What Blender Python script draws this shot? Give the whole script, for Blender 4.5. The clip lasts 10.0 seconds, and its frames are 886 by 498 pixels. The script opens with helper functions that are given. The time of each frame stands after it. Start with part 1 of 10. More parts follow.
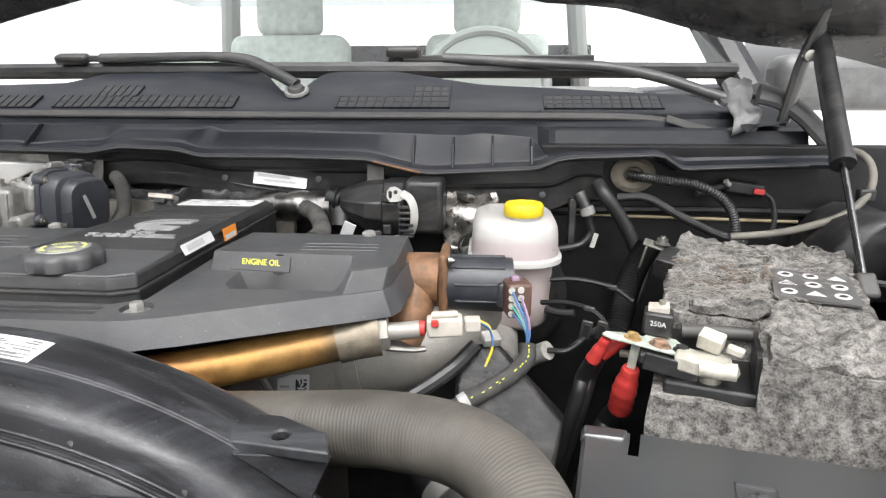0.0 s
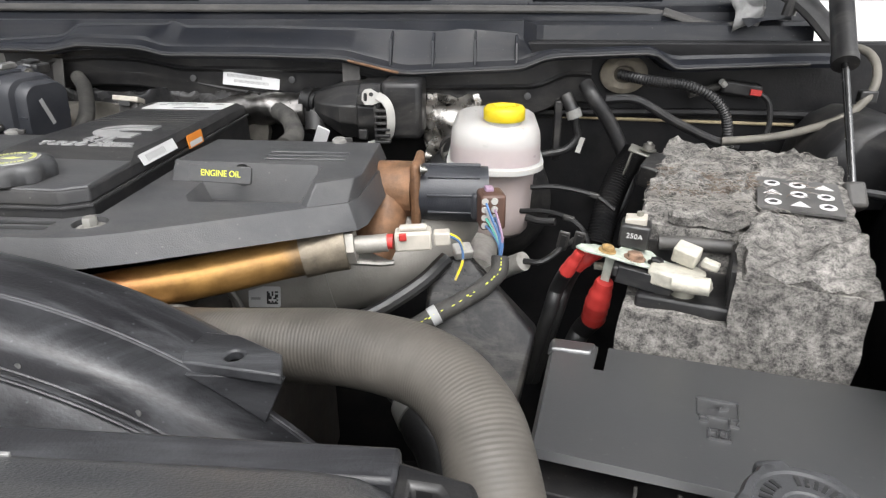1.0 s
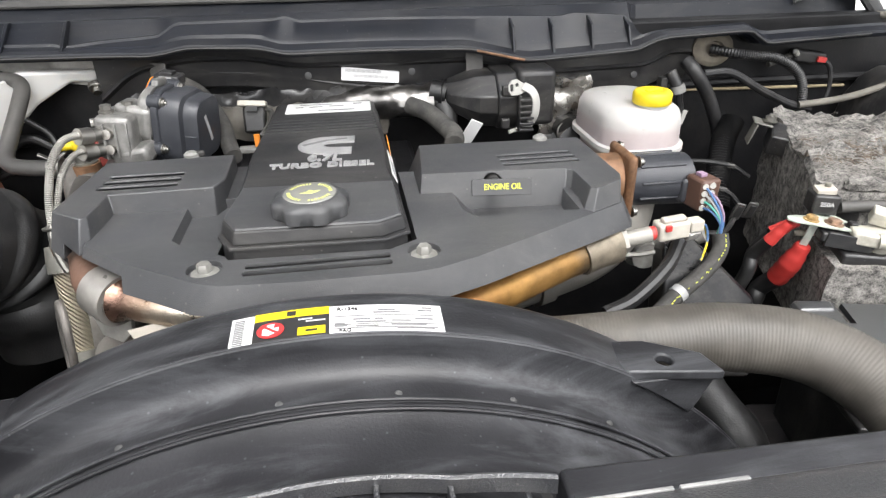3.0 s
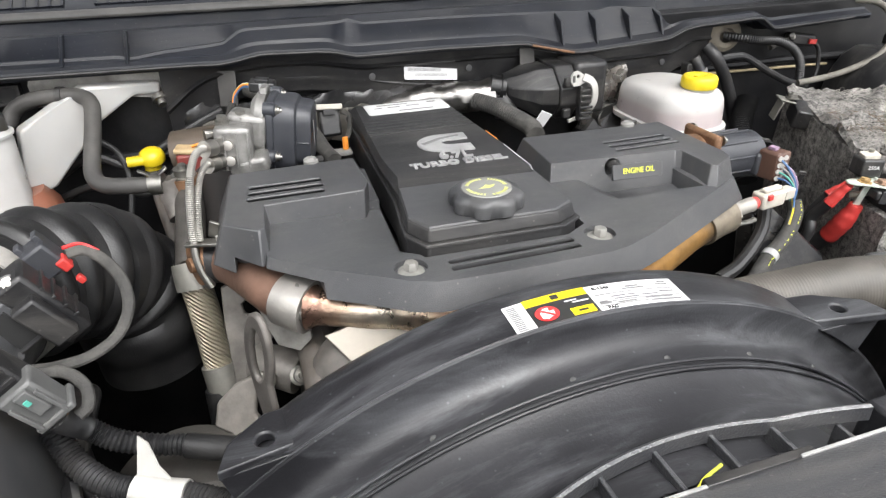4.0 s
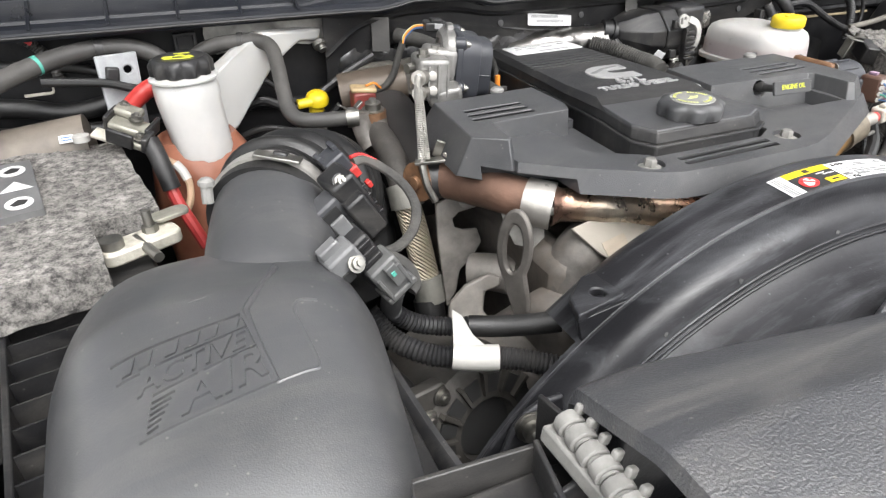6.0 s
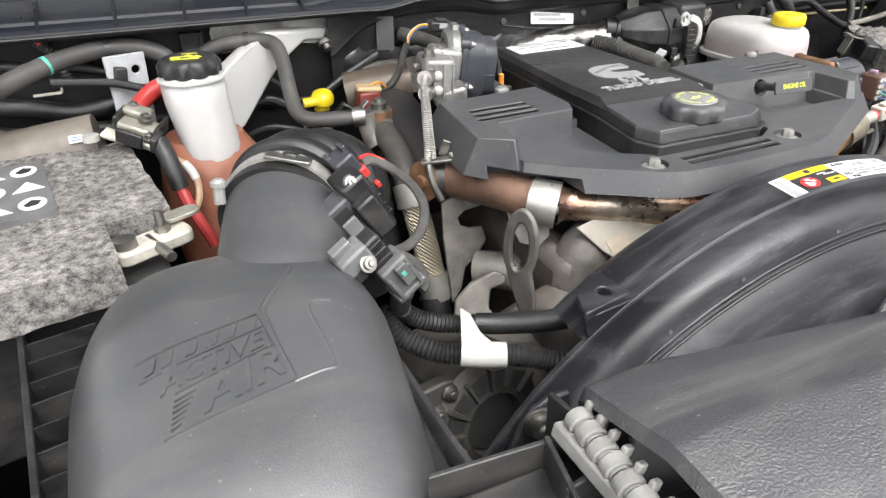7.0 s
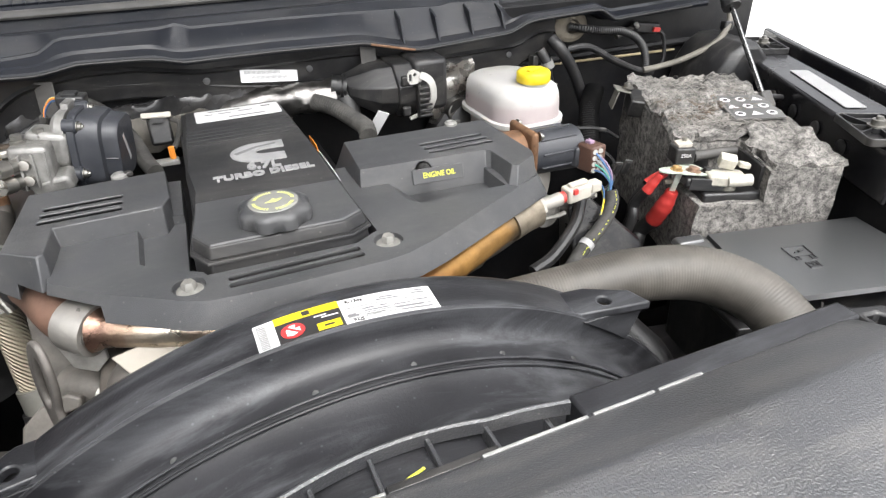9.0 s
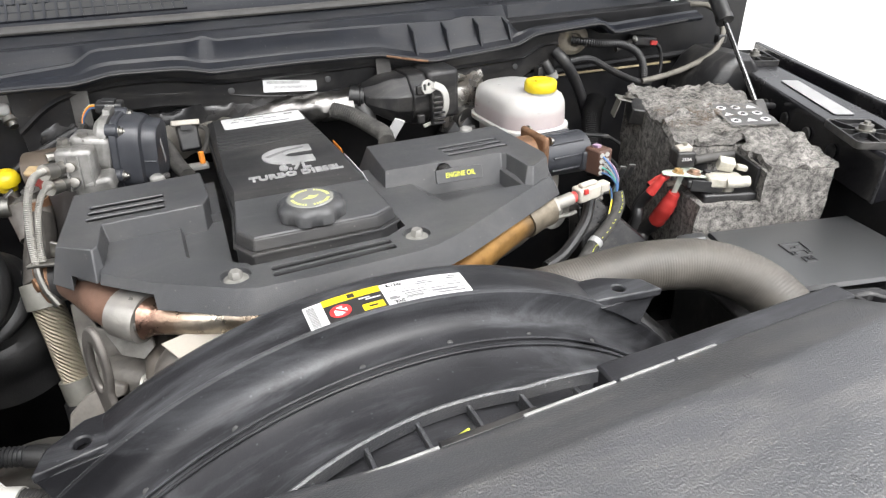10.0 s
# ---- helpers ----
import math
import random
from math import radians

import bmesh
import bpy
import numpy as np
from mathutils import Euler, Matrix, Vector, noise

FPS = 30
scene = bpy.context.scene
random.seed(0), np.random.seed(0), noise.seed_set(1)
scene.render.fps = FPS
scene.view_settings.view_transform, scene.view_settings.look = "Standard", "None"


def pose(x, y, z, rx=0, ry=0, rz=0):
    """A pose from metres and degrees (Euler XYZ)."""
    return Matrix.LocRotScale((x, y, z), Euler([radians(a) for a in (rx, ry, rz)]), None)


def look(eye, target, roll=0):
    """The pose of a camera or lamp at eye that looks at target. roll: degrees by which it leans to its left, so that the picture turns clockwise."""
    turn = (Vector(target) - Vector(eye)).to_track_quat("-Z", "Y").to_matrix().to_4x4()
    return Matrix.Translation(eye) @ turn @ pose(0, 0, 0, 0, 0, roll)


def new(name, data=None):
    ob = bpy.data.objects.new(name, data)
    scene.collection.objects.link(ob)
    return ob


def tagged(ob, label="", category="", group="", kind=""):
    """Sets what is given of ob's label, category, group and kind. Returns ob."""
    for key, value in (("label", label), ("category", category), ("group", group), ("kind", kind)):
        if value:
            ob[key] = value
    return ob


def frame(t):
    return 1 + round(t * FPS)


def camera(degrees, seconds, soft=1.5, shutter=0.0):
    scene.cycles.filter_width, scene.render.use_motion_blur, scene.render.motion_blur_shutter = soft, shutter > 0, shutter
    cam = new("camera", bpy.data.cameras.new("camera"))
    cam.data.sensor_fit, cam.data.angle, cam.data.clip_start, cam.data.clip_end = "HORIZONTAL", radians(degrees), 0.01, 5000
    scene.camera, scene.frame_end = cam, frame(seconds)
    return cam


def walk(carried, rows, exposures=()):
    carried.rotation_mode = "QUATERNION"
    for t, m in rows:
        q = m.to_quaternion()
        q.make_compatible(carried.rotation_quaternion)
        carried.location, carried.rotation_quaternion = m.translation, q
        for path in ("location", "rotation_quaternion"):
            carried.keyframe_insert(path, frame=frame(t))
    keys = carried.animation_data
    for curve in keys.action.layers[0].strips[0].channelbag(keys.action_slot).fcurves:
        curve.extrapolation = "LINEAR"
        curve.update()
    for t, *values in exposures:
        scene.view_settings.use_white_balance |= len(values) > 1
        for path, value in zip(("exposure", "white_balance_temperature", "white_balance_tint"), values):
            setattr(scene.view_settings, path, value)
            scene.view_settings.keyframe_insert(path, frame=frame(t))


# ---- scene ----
S = 0.85  # plan units to metres
cam = camera(70.7, 10.0, 1.3)
METRES, EYE, TILT, LEAN, TURN = 1.9 * S, 1.65 * S, -14.0, 0.0, 4.0
ROWS = [
    (0.0, 0.0, 0.0, 0.0, 0.0, 0.0, 0.0),
    (0.5, 0.0175, 0.0122, 0.0016, 0.15, -5.54, 0.05),
    (1.0, 0.0184, 0.0145, 0.0073, 0.05, -9.36, 0.1),
    (1.5, -0.0254, -0.0104, 0.0247, -0.43, -11.26, 0.13),
    (2.0, -0.0985, -0.0182, 0.0388, -3.23, -12.8, 1.04),
    (3.5, -0.2813, 0.037, 0.0584, -17.08, -15.26, 5.14),
    (4.0, -0.365, 0.0431, 0.0662, -21.57, -15.84, 6.36),
    (4.5, -0.4552, 0.0594, 0.0691, -24.79, -16.43, 7.24),
    (5.0, -0.5066, 0.0655, 0.0658, -25.75, -16.94, 7.56),
    (5.5, -0.5335, 0.0563, 0.0532, -26.11, -17.4, 7.63),
    (7.0, -0.5536, 0.0533, 0.059, -26.46, -18.41, 7.75),
    (7.5, -0.4827, 0.037, 0.0742, -26.58, -18.6, 7.77),
    (8.0, -0.4091, 0.0209, 0.078, -26.69, -18.63, 7.8),
    (8.5, -0.3359, 0.0132, 0.0729, -26.9, -18.7, 7.8),
    (9.0, -0.2827, -0.0, 0.0751, -27.11, -18.5, 7.78),
    (9.5, -0.2749, -0.0036, 0.0745, -27.55, -17.82, 7.79),
    (10.0, -0.3159, -0.0164, 0.0727, -28.0, -17.16, 7.87),
]
walk(cam, [(t, pose(0.46 * S, 0, EYE, TILT, LEAN, TURN) @ pose(METRES * x, METRES * y, METRES * z, 90 + pitch, roll, yaw)) for t, x, y, z, yaw, pitch, roll in ROWS],
     exposures=[(0.0, 1.45), (0.7, 1.32), (1.5, 1.35), (2.0, 1.52), (3.5, 1.58), (5.5, 1.6), (7.0, 1.65), (8.5, 1.66), (10.0, 1.58)])

# ---- light: a bright, evenly overcast day ----
world = bpy.data.worlds.new("overcast")
scene.world = world
world.use_nodes = True
wn = world.node_tree.nodes
sky = wn.new("ShaderNodeTexSky")
sky.sky_type, sky.sun_disc = "NISHITA", False
sky.sun_elevation, sky.sun_rotation = radians(64), radians(171)
sky.air_density, sky.dust_density, sky.ozone_density = 0.6, 6.0, 0.5
grey = wn.new("ShaderNodeHueSaturation")
grey.inputs["Saturation"].default_value = 0.12
world.node_tree.links.new(sky.outputs[0], grey.inputs["Color"])
world.node_tree.links.new(grey.outputs[0], wn["Background"].inputs[0])
wn["Background"].inputs[1].default_value = 0.15
sun = new("sun", bpy.data.lights.new("sun", "SUN"))
sun.data.energy, sun.data.angle, sun.data.color = 1.15, radians(110), (0.98, 0.99, 1.0)
sun.matrix_world = look((0.3, -2.0, 5.2), (0, 0.0, 1.0))


# ---- materials ----
def mat(name, col, rough=0.5, metal=0.0, var=0.3, scale=30, bump=0.2, bscale=500, dust=0.0, dscale=14, spec=0.5, sss=0.0, dustcol=(0.30, 0.28, 0.25), speck=0.0, streak=0.0):
    m = bpy.data.materials.new(name)
    m.use_nodes = True
    n, l = m.node_tree.nodes, m.node_tree.links
    p = n["Principled BSDF"]
    co = n.new("ShaderNodeTexCoord")
    big = n.new("ShaderNodeTexNoise")
    big.inputs["Scale"].default_value, big.inputs["Detail"].default_value, big.inputs["Roughness"].default_value = scale, 6, 0.6
    l.new(co.outputs["Object"], big.inputs["Vector"])
    tone = n.new("ShaderNodeMapRange")
    tone.inputs["From Min"].default_value, tone.inputs["From Max"].default_value = 0.3, 0.7
    tone.inputs["To Min"].default_value, tone.inputs["To Max"].default_value = 1 - var, 1 + var
    l.new(big.outputs[0], tone.inputs[0])
    mul = n.new("ShaderNodeMix")
    mul.data_type, mul.blend_type = "RGBA", "MULTIPLY"
    mul.inputs[0].default_value = 1
    mul.inputs[6].default_value = (*col, 1)
    l.new(tone.outputs[0], mul.inputs[7])
    out = mul.outputs[2]
    fine = n.new("ShaderNodeTexNoise")
    fine.inputs["Scale"].default_value, fine.inputs["Detail"].default_value = bscale, 3
    l.new(co.outputs["Object"], fine.inputs["Vector"])
    if dust:
        d = n.new("ShaderNodeTexNoise")
        d.inputs["Scale"].default_value, d.inputs["Detail"].default_value, d.inputs["Roughness"].default_value = dscale, 9, 0.72
        l.new(co.outputs["Object"], d.inputs["Vector"])
        dr = n.new("ShaderNodeMapRange")
        dr.inputs["From Min"].default_value, dr.inputs["From Max"].default_value, dr.inputs["To Max"].default_value = 0.45, 0.8, dust
        l.new(d.outputs[0], dr.inputs[0])
        dm = n.new("ShaderNodeMix")
        dm.data_type = "RGBA"
        dm.inputs[7].default_value = (*dustcol, 1)
        l.new(dr.outputs[0], dm.inputs[0])
        l.new(out, dm.inputs[6])
        out = dm.outputs[2]
    if streak:
        # wiped, streaky film of dust
        mp = n.new("ShaderNodeMapping")
        mp.inputs["Scale"].default_value, mp.inputs["Rotation"].default_value = (5, 34, 16), (0.3, 0.5, 0.6)
        l.new(co.outputs["Object"], mp.inputs[0])
        sn = n.new("ShaderNodeTexNoise")
        sn.inputs["Scale"].default_value, sn.inputs["Detail"].default_value, sn.inputs["Roughness"].default_value, sn.inputs["Distortion"].default_value = 1.0, 8, 0.7, 0.8
        l.new(mp.outputs[0], sn.inputs["Vector"])
        sr = n.new("ShaderNodeMapRange")
        sr.inputs["From Min"].default_value, sr.inputs["From Max"].default_value, sr.inputs["To Max"].default_value = 0.48, 0.72, streak
        l.new(sn.outputs[0], sr.inputs[0])
        sm = n.new("ShaderNodeMix")
        sm.data_type = "RGBA"
        sm.inputs[7].default_value = (*dustcol, 1)
        l.new(sr.outputs[0], sm.inputs[0])
        l.new(out, sm.inputs[6])
        out = sm.outputs[2]
    if speck:
        # single grains of grit
        vo = n.new("ShaderNodeTexVoronoi")
        vo.inputs["Scale"].default_value = 95
        l.new(co.outputs["Object"], vo.inputs["Vector"])
        vr = n.new("ShaderNodeMapRange")
        vr.inputs["From Min"].default_value, vr.inputs["From Max"].default_value = 0.05, 0.11
        vr.inputs["To Min"].default_value, vr.inputs["To Max"].default_value = speck, 0.0
        l.new(vo.outputs["Distance"], vr.inputs[0])
        vm = n.new("ShaderNodeMix")
        vm.data_type = "RGBA"
        vm.inputs[7].default_value = (*dustcol, 1)
        l.new(vr.outputs[0], vm.inputs[0])
        l.new(out, vm.inputs[6])
        out = vm.outputs[2]
    l.new(out, p.inputs["Base Color"])
    rr = n.new("ShaderNodeMapRange")
    rr.inputs["From Min"].default_value, rr.inputs["From Max"].default_value = 0.3, 0.7
    rr.inputs["To Min"].default_value, rr.inputs["To Max"].default_value = max(0.02, rough - 0.1), min(1, rough + 0.1)
    l.new(big.outputs[0], rr.inputs[0])
    l.new(rr.outputs[0], p.inputs["Roughness"])
    p.inputs["Metallic"].default_value = metal
    p.inputs["Specular IOR Level"].default_value = spec
    if sss:
        p.inputs["Subsurface Weight"].default_value = sss
        p.inputs["Subsurface Radius"].default_value = (0.02, 0.018, 0.016)
        p.inputs["Subsurface Scale"].default_value = 0.5
    if bump:
        b = n.new("ShaderNodeBump")
        b.inputs["Strength"].default_value, b.inputs["Distance"].default_value = bump, 0.001
        l.new(fine.outputs[0], b.inputs["Height"])
        l.new(b.outputs[0], p.inputs["Normal"])
    return m


def ramp_mat(name, stops, axis, lo, hi, rough, metal, bump=0.2, var=0.25, ripple=0.3, sss=0.0):
    """A surface whose tint changes along one axis of the object, as heat or a fluid line leaves it."""
    m = mat(name, (1, 1, 1), rough, metal, var, 60, bump, 300, sss=sss)
    n, l = m.node_tree.nodes, m.node_tree.links
    co = n.new("ShaderNodeTexCoord")
    sep = n.new("ShaderNodeSeparateXYZ")
    l.new(co.outputs["Object"], sep.inputs[0])
    nz = n.new("ShaderNodeTexNoise")
    nz.inputs["Scale"].default_value, nz.inputs["Detail"].default_value = 25, 5
    l.new(co.outputs["Object"], nz.inputs["Vector"])
    r = n.new("ShaderNodeMapRange")
    r.inputs["From Min"].default_value, r.inputs["From Max"].default_value = lo, hi
    l.new(sep.outputs[axis], r.inputs[0])
    add = n.new("ShaderNodeMath")
    add.operation = "MULTIPLY_ADD"
    add.inputs[1].default_value = ripple
    l.new(nz.outputs[0], add.inputs[0])
    sub = n.new("ShaderNodeMath")
    sub.operation = "SUBTRACT"
    sub.inputs[1].default_value = ripple / 2
    l.new(r.outputs[0], sub.inputs[0])
    l.new(sub.outputs[0], add.inputs[2])
    cr = n.new("ShaderNodeValToRGB")
    while len(cr.color_ramp.elements) < len(stops):
        cr.color_ramp.elements.new(0.5)
    for e, (at, c) in zip(cr.color_ramp.elements, stops):
        e.position, e.color = at, (*c, 1)
    l.new(add.outputs[0], cr.inputs[0])
    for node in n:
        if node.type == "MIX" and node.blend_type == "MULTIPLY":
            l.new(cr.outputs[0], node.inputs[6])
    return m


def felt_mat(name, dark, light):
    m = mat(name, (1, 1, 1), 0.95, 0, 0.35, 16, 0)
    n, l = m.node_tree.nodes, m.node_tree.links
    p = n["Principled BSDF"]
    p.inputs["Specular IOR Level"].default_value = 0.1
    co = n.new("ShaderNodeTexCoord")
    a = n.new("ShaderNodeTexNoise")
    a.inputs["Scale"].default_value, a.inputs["Detail"].default_value, a.inputs["Roughness"].default_value, a.inputs["Distortion"].default_value = 430, 8, 0.8, 0.25
    l.new(co.outputs["Object"], a.inputs["Vector"])
    c = n.new("ShaderNodeTexNoise")
    c.inputs["Scale"].default_value, c.inputs["Detail"].default_value = 120, 6
    l.new(co.outputs["Object"], c.inputs["Vector"])
    s = n.new("ShaderNodeMath")
    s.operation = "MULTIPLY_ADD"
    s.inputs[1].default_value = 0.40
    l.new(c.outputs[0], s.inputs[0])
    q = n.new("ShaderNodeMath")
    q.operation = "MULTIPLY"
    q.inputs[1].default_value = 0.60
    l.new(a.outputs[0], q.inputs[0])
    l.new(q.outputs[0], s.inputs[2])
    cr = n.new("ShaderNodeValToRGB")
    cr.color_ramp.elements[0].position, cr.color_ramp.elements[0].color = 0.415, (*dark, 1)
    cr.color_ramp.elements[1].position, cr.color_ramp.elements[1].color = 0.605, (*light, 1)
    l.new(s.outputs[0], cr.inputs[0])
    for node in n:
        if node.type == "MIX" and node.blend_type == "MULTIPLY":
            l.new(cr.outputs[0], node.inputs[6])
    b = n.new("ShaderNodeBump")
    b.inputs["Strength"].default_value, b.inputs["Distance"].default_value = 0.8, 0.003
    l.new(s.outputs[0], b.inputs["Height"])
    l.new(b.outputs[0], p.inputs["Normal"])
    return m


def ring_mat(name, col, pitch, rough, metal=0.0, depth=0.6, weave=False):
    """Rings along a hose, or a woven braid, by the hose's own length and turn."""
    m = mat(name, col, rough, metal, 0.3, 20, 0, dust=0.15)
    n, l = m.node_tree.nodes, m.node_tree.links
    uv = n.new("ShaderNodeTexCoord")
    w = n.new("ShaderNodeTexWave")
    w.bands_direction = "X"
    w.inputs["Scale"].default_value = 0.314 / pitch
    w.inputs["Distortion"].default_value = 0.5
    if weave:
        w.bands_direction = "DIAGONAL"
        w.inputs["Distortion"].default_value = 2.0
    l.new(uv.outputs["UV"], w.inputs["Vector"])
    b = n.new("ShaderNodeBump")
    b.inputs["Strength"].default_value, b.inputs["Distance"].default_value = depth, 0.002
    l.new(w.outputs[0], b.inputs["Height"])
    l.new(b.outputs[0], n["Principled BSDF"].inputs["Normal"])
    return m


COVER = mat("cover_plastic", (0.044, 0.045, 0.048), 0.46, 0, 0.2, 14, 0.3, 900, dust=0.10, dscale=9, speck=0.2, streak=0.08)
FILL = mat("filler_plastic", (0.017, 0.017, 0.0182), 0.5, 0, 0.2, 14, 0.3, 900, spec=0.4, dust=0.04, dscale=9, speck=0.2, streak=0.10)
SHROUD = mat("shroud_plastic", (0.015, 0.015, 0.017), 0.38, 0, 0.3, 10, 0.2, 500, dust=0.10, dscale=9, spec=0.36, dustcol=(0.15, 0.155, 0.165), speck=0.28, streak=0.38)
BLACK = mat("black_plastic", (0.012, 0.012, 0.013), 0.40, 0, 0.3, 20, 0.15, 600, dust=0.07, dscale=16, speck=0.15, streak=0.15)
BLUEBLACK = mat("cowl_plastic", (0.009, 0.0105, 0.015), 0.36, 0, 0.25, 10, 0.15, 500, speck=0.15, streak=0.06, dust=0.035, dscale=8, spec=0.28)
GRAIN = mat("grained_plastic", (0.040, 0.041, 0.045), 0.36, 0, 0.2, 8, 0.9, 620, speck=0.3, streak=0.18, dust=0.08, dscale=10, spec=0.9)
AIRBOX = mat("airbox_plastic", (0.044, 0.045, 0.048), 0.40, 0, 0.12, 8, 0.2, 900, dust=0.08, dscale=20, spec=0.9, speck=0.25, streak=0.08)
FUSELID = mat("fuse_lid_plastic", (0.036, 0.037, 0.039), 0.36, 0, 0.08, 3, 0.25, 900, dust=0.05, dscale=20, spec=1.0, speck=0.15)
AMBERNUT = mat("amber_stained_nut", (0.34, 0.22, 0.09), 0.55, 0.3, 0.5, 160, 0.4, 300)
RUSTNUT = mat("rusted_nut", (0.22, 0.14, 0.095), 0.7, 0.2, 0.5, 160, 0.6, 300, dust=0.4, dustcol=(0.45, 0.44, 0.38))
for glossy, coat in ((FUSELID, 1.0), (GRAIN, 0.35)):
    glossy.node_tree.nodes["Principled BSDF"].inputs["Coat Weight"].default_value = coat
    glossy.node_tree.nodes["Principled BSDF"].inputs["Coat Roughness"].default_value = 0.30
DARK = mat("dark_metal", (0.006, 0.006, 0.007), 0.5, 0, 0.4, 20, 0.3, 300, dust=0.05, spec=0.3)
PAINT = mat("black_body_paint", (0.010, 0.010, 0.012), 0.22, 0, 0.1, 6, 0.02, 200, dust=0.08, dscale=12)
HOOD = mat("hood_underside", (0.016, 0.016, 0.017), 0.26, 0, 0.3, 8, 0.2, 120, dust=0.14, streak=0.12)
GREYBLUE = mat("actuator_plastic", (0.026, 0.028, 0.034), 0.42, 0, 0.2, 30, 0.2, 700, dust=0.08)
FELT = felt_mat("battery_felt", (0.060, 0.058, 0.056), (0.31, 0.295, 0.275))
ALU = mat("cast_aluminium", (0.31, 0.30, 0.28), 0.48, 0.35, 0.3, 60, 0.4, 260, dust=0.3, dustcol=(0.22, 0.19, 0.16))
CAST = mat("cast_grey_intake", (0.30, 0.285, 0.26), 0.55, 0.35, 0.15, 25, 0.4, 400, dust=0.25, dustcol=(0.2, 0.17, 0.14))
BLOCK = mat("engine_block", (0.10, 0.092, 0.084), 0.65, 0.3, 0.5, 25, 0.6, 120, dust=0.4, dustcol=(0.16, 0.11, 0.07))
ZINC = mat("dusty_zinc", (0.22, 0.215, 0.20), 0.5, 0.35, 0.25, 90, 0.2, 300, dust=0.3)
STEEL = mat("zinc_steel", (0.27, 0.262, 0.242), 0.46, 1.0, 0.25, 70, 0.2, 400, dust=0.15)
CHROME = mat("bright_steel", (0.42, 0.40, 0.37), 0.36, 1.0, 0.1, 60, 0.05, 300)
RUST = mat("rusty_casting", (0.185, 0.098, 0.052), 0.58, 0.3, 0.5, 70, 0.6, 200, dust=0.2, dustcol=(0.28, 0.2, 0.15))
BROWN = mat("brown_plastic", (0.085, 0.045, 0.032), 0.5, 0, 0.2, 60, 0.2)
WINE = mat("wine_red_plastic", (0.16, 0.03, 0.025), 0.45, 0, 0.2, 60, 0.1)
RUBBER = mat("black_rubber", (0.009, 0.009, 0.0095), 0.46, 0, 0.3, 30, 0.25, 500, dust=0.06)
HOSEGREY = mat("grey_rubber_hose", (0.045, 0.043, 0.041), 0.55, 0, 0.2, 30, 0.2, 500, dust=0.15)
CLOTHHOSE = ring_mat("ribbed_hose_rubber", (0.062, 0.056, 0.048), 0.0030, 0.55, 0, 0.13)
LOOM = mat("cable_loom", (0.012, 0.012, 0.013), 0.45, 0, 0.3, 40, 0.2, dust=0.12)
TAPE = mat("cloth_tape", (0.030, 0.029, 0.027), 0.8, 0, 0.4, 60, 0.8, 300, dust=0.25)
BRAID = ring_mat("braided_steel", (0.56, 0.54, 0.50), 0.0020, 0.45, 0.5, 1.0)
BELLOW = ring_mat("woven_steel_sleeve", (0.30, 0.265, 0.20), 0.0026, 0.5, 0.5, 1.0, True)
FERRULE = mat("dull_ferrule", (0.19, 0.185, 0.165), 0.5, 0.5, 0.25, 40, 0.2, dust=0.2)
TANK = mat("milky_plastic", (0.46, 0.455, 0.44), 0.38, 0, 0.06, 8, 0.05, 300, sss=0.5)
TANKFLUID = ramp_mat("milky_plastic_over_fluid", [(0.0, (0.40, 0.345, 0.345)), (0.40, (0.41, 0.36, 0.355)), (0.52, (0.45, 0.435, 0.42)), (1.0, (0.45, 0.44, 0.425))], 2, 0.097, 0.150, 0.36, 0.0, 0.05, 0.04, 0.08, 0.4)
TANKCOOLANT = ramp_mat("milky_plastic_over_coolant", [(0.0, (0.30, 0.17, 0.10)), (0.22, (0.38, 0.29, 0.22)), (0.42, (0.45, 0.435, 0.42)), (1.0, (0.46, 0.455, 0.44))], 2, 0.058, 0.2125, 0.36, 0.0, 0.05, 0.04, 0.10, 0.4)
FLUID = mat("fluid_in_bottle", (0.42, 0.36, 0.345), 0.38, 0, 0.1, 10, 0.05, 300, sss=0.5)
AMBER = mat("coolant_in_bottle", (0.26, 0.105, 0.065), 0.4, 0, 0.3, 14, 0.05, 300, sss=0.3)
YELLOW = mat("yellow_plastic", (0.66, 0.50, 0.015), 0.4, 0, 0.1, 40, 0.1)
YELLOWINK = mat("yellow_print", (0.62, 0.64, 0.06), 0.6, 0, 0.05, 40, 0)
REDBOOT = mat("red_rubber", (0.42, 0.035, 0.03), 0.45, 0, 0.15, 40, 0.15)
WHITE = mat("white_plastic", (0.38, 0.372, 0.35), 0.45, 0, 0.1, 50, 0.1, dust=0.1)
PAPER = mat("white_label", (0.58, 0.58, 0.58), 0.5, 0, 0.05, 30, 0.03)
# black of print; also paints the shade inside vents, slots and notches
INKSHADE = mat("black_print_and_hole_shade", (0.02, 0.02, 0.02), 0.6, 0, 0.1, 30, 0)
GREYINK = mat("grey_print", (0.30, 0.30, 0.30), 0.6, 0, 0.1, 30, 0)
REDINK = mat("red_print", (0.55, 0.03, 0.03), 0.6, 0, 0.1, 30, 0)
ORANGEINK = mat("orange_print", (0.75, 0.25, 0.03), 0.6, 0, 0.1, 30, 0)
SILVER = mat("silver_lettering", (0.36, 0.36, 0.36), 0.45, 0.4, 0.2, 60, 0.1)
FOIL = mat("foil_wrap", (0.26, 0.25, 0.24), 0.34, 1.0, 0.3, 70, 1.0, 55)
LEAD = mat("lead_terminal", (0.27, 0.26, 0.22), 0.5, 0.5, 0.3, 70, 0.3, dust=0.3, dustcol=(0.50, 0.48, 0.44))
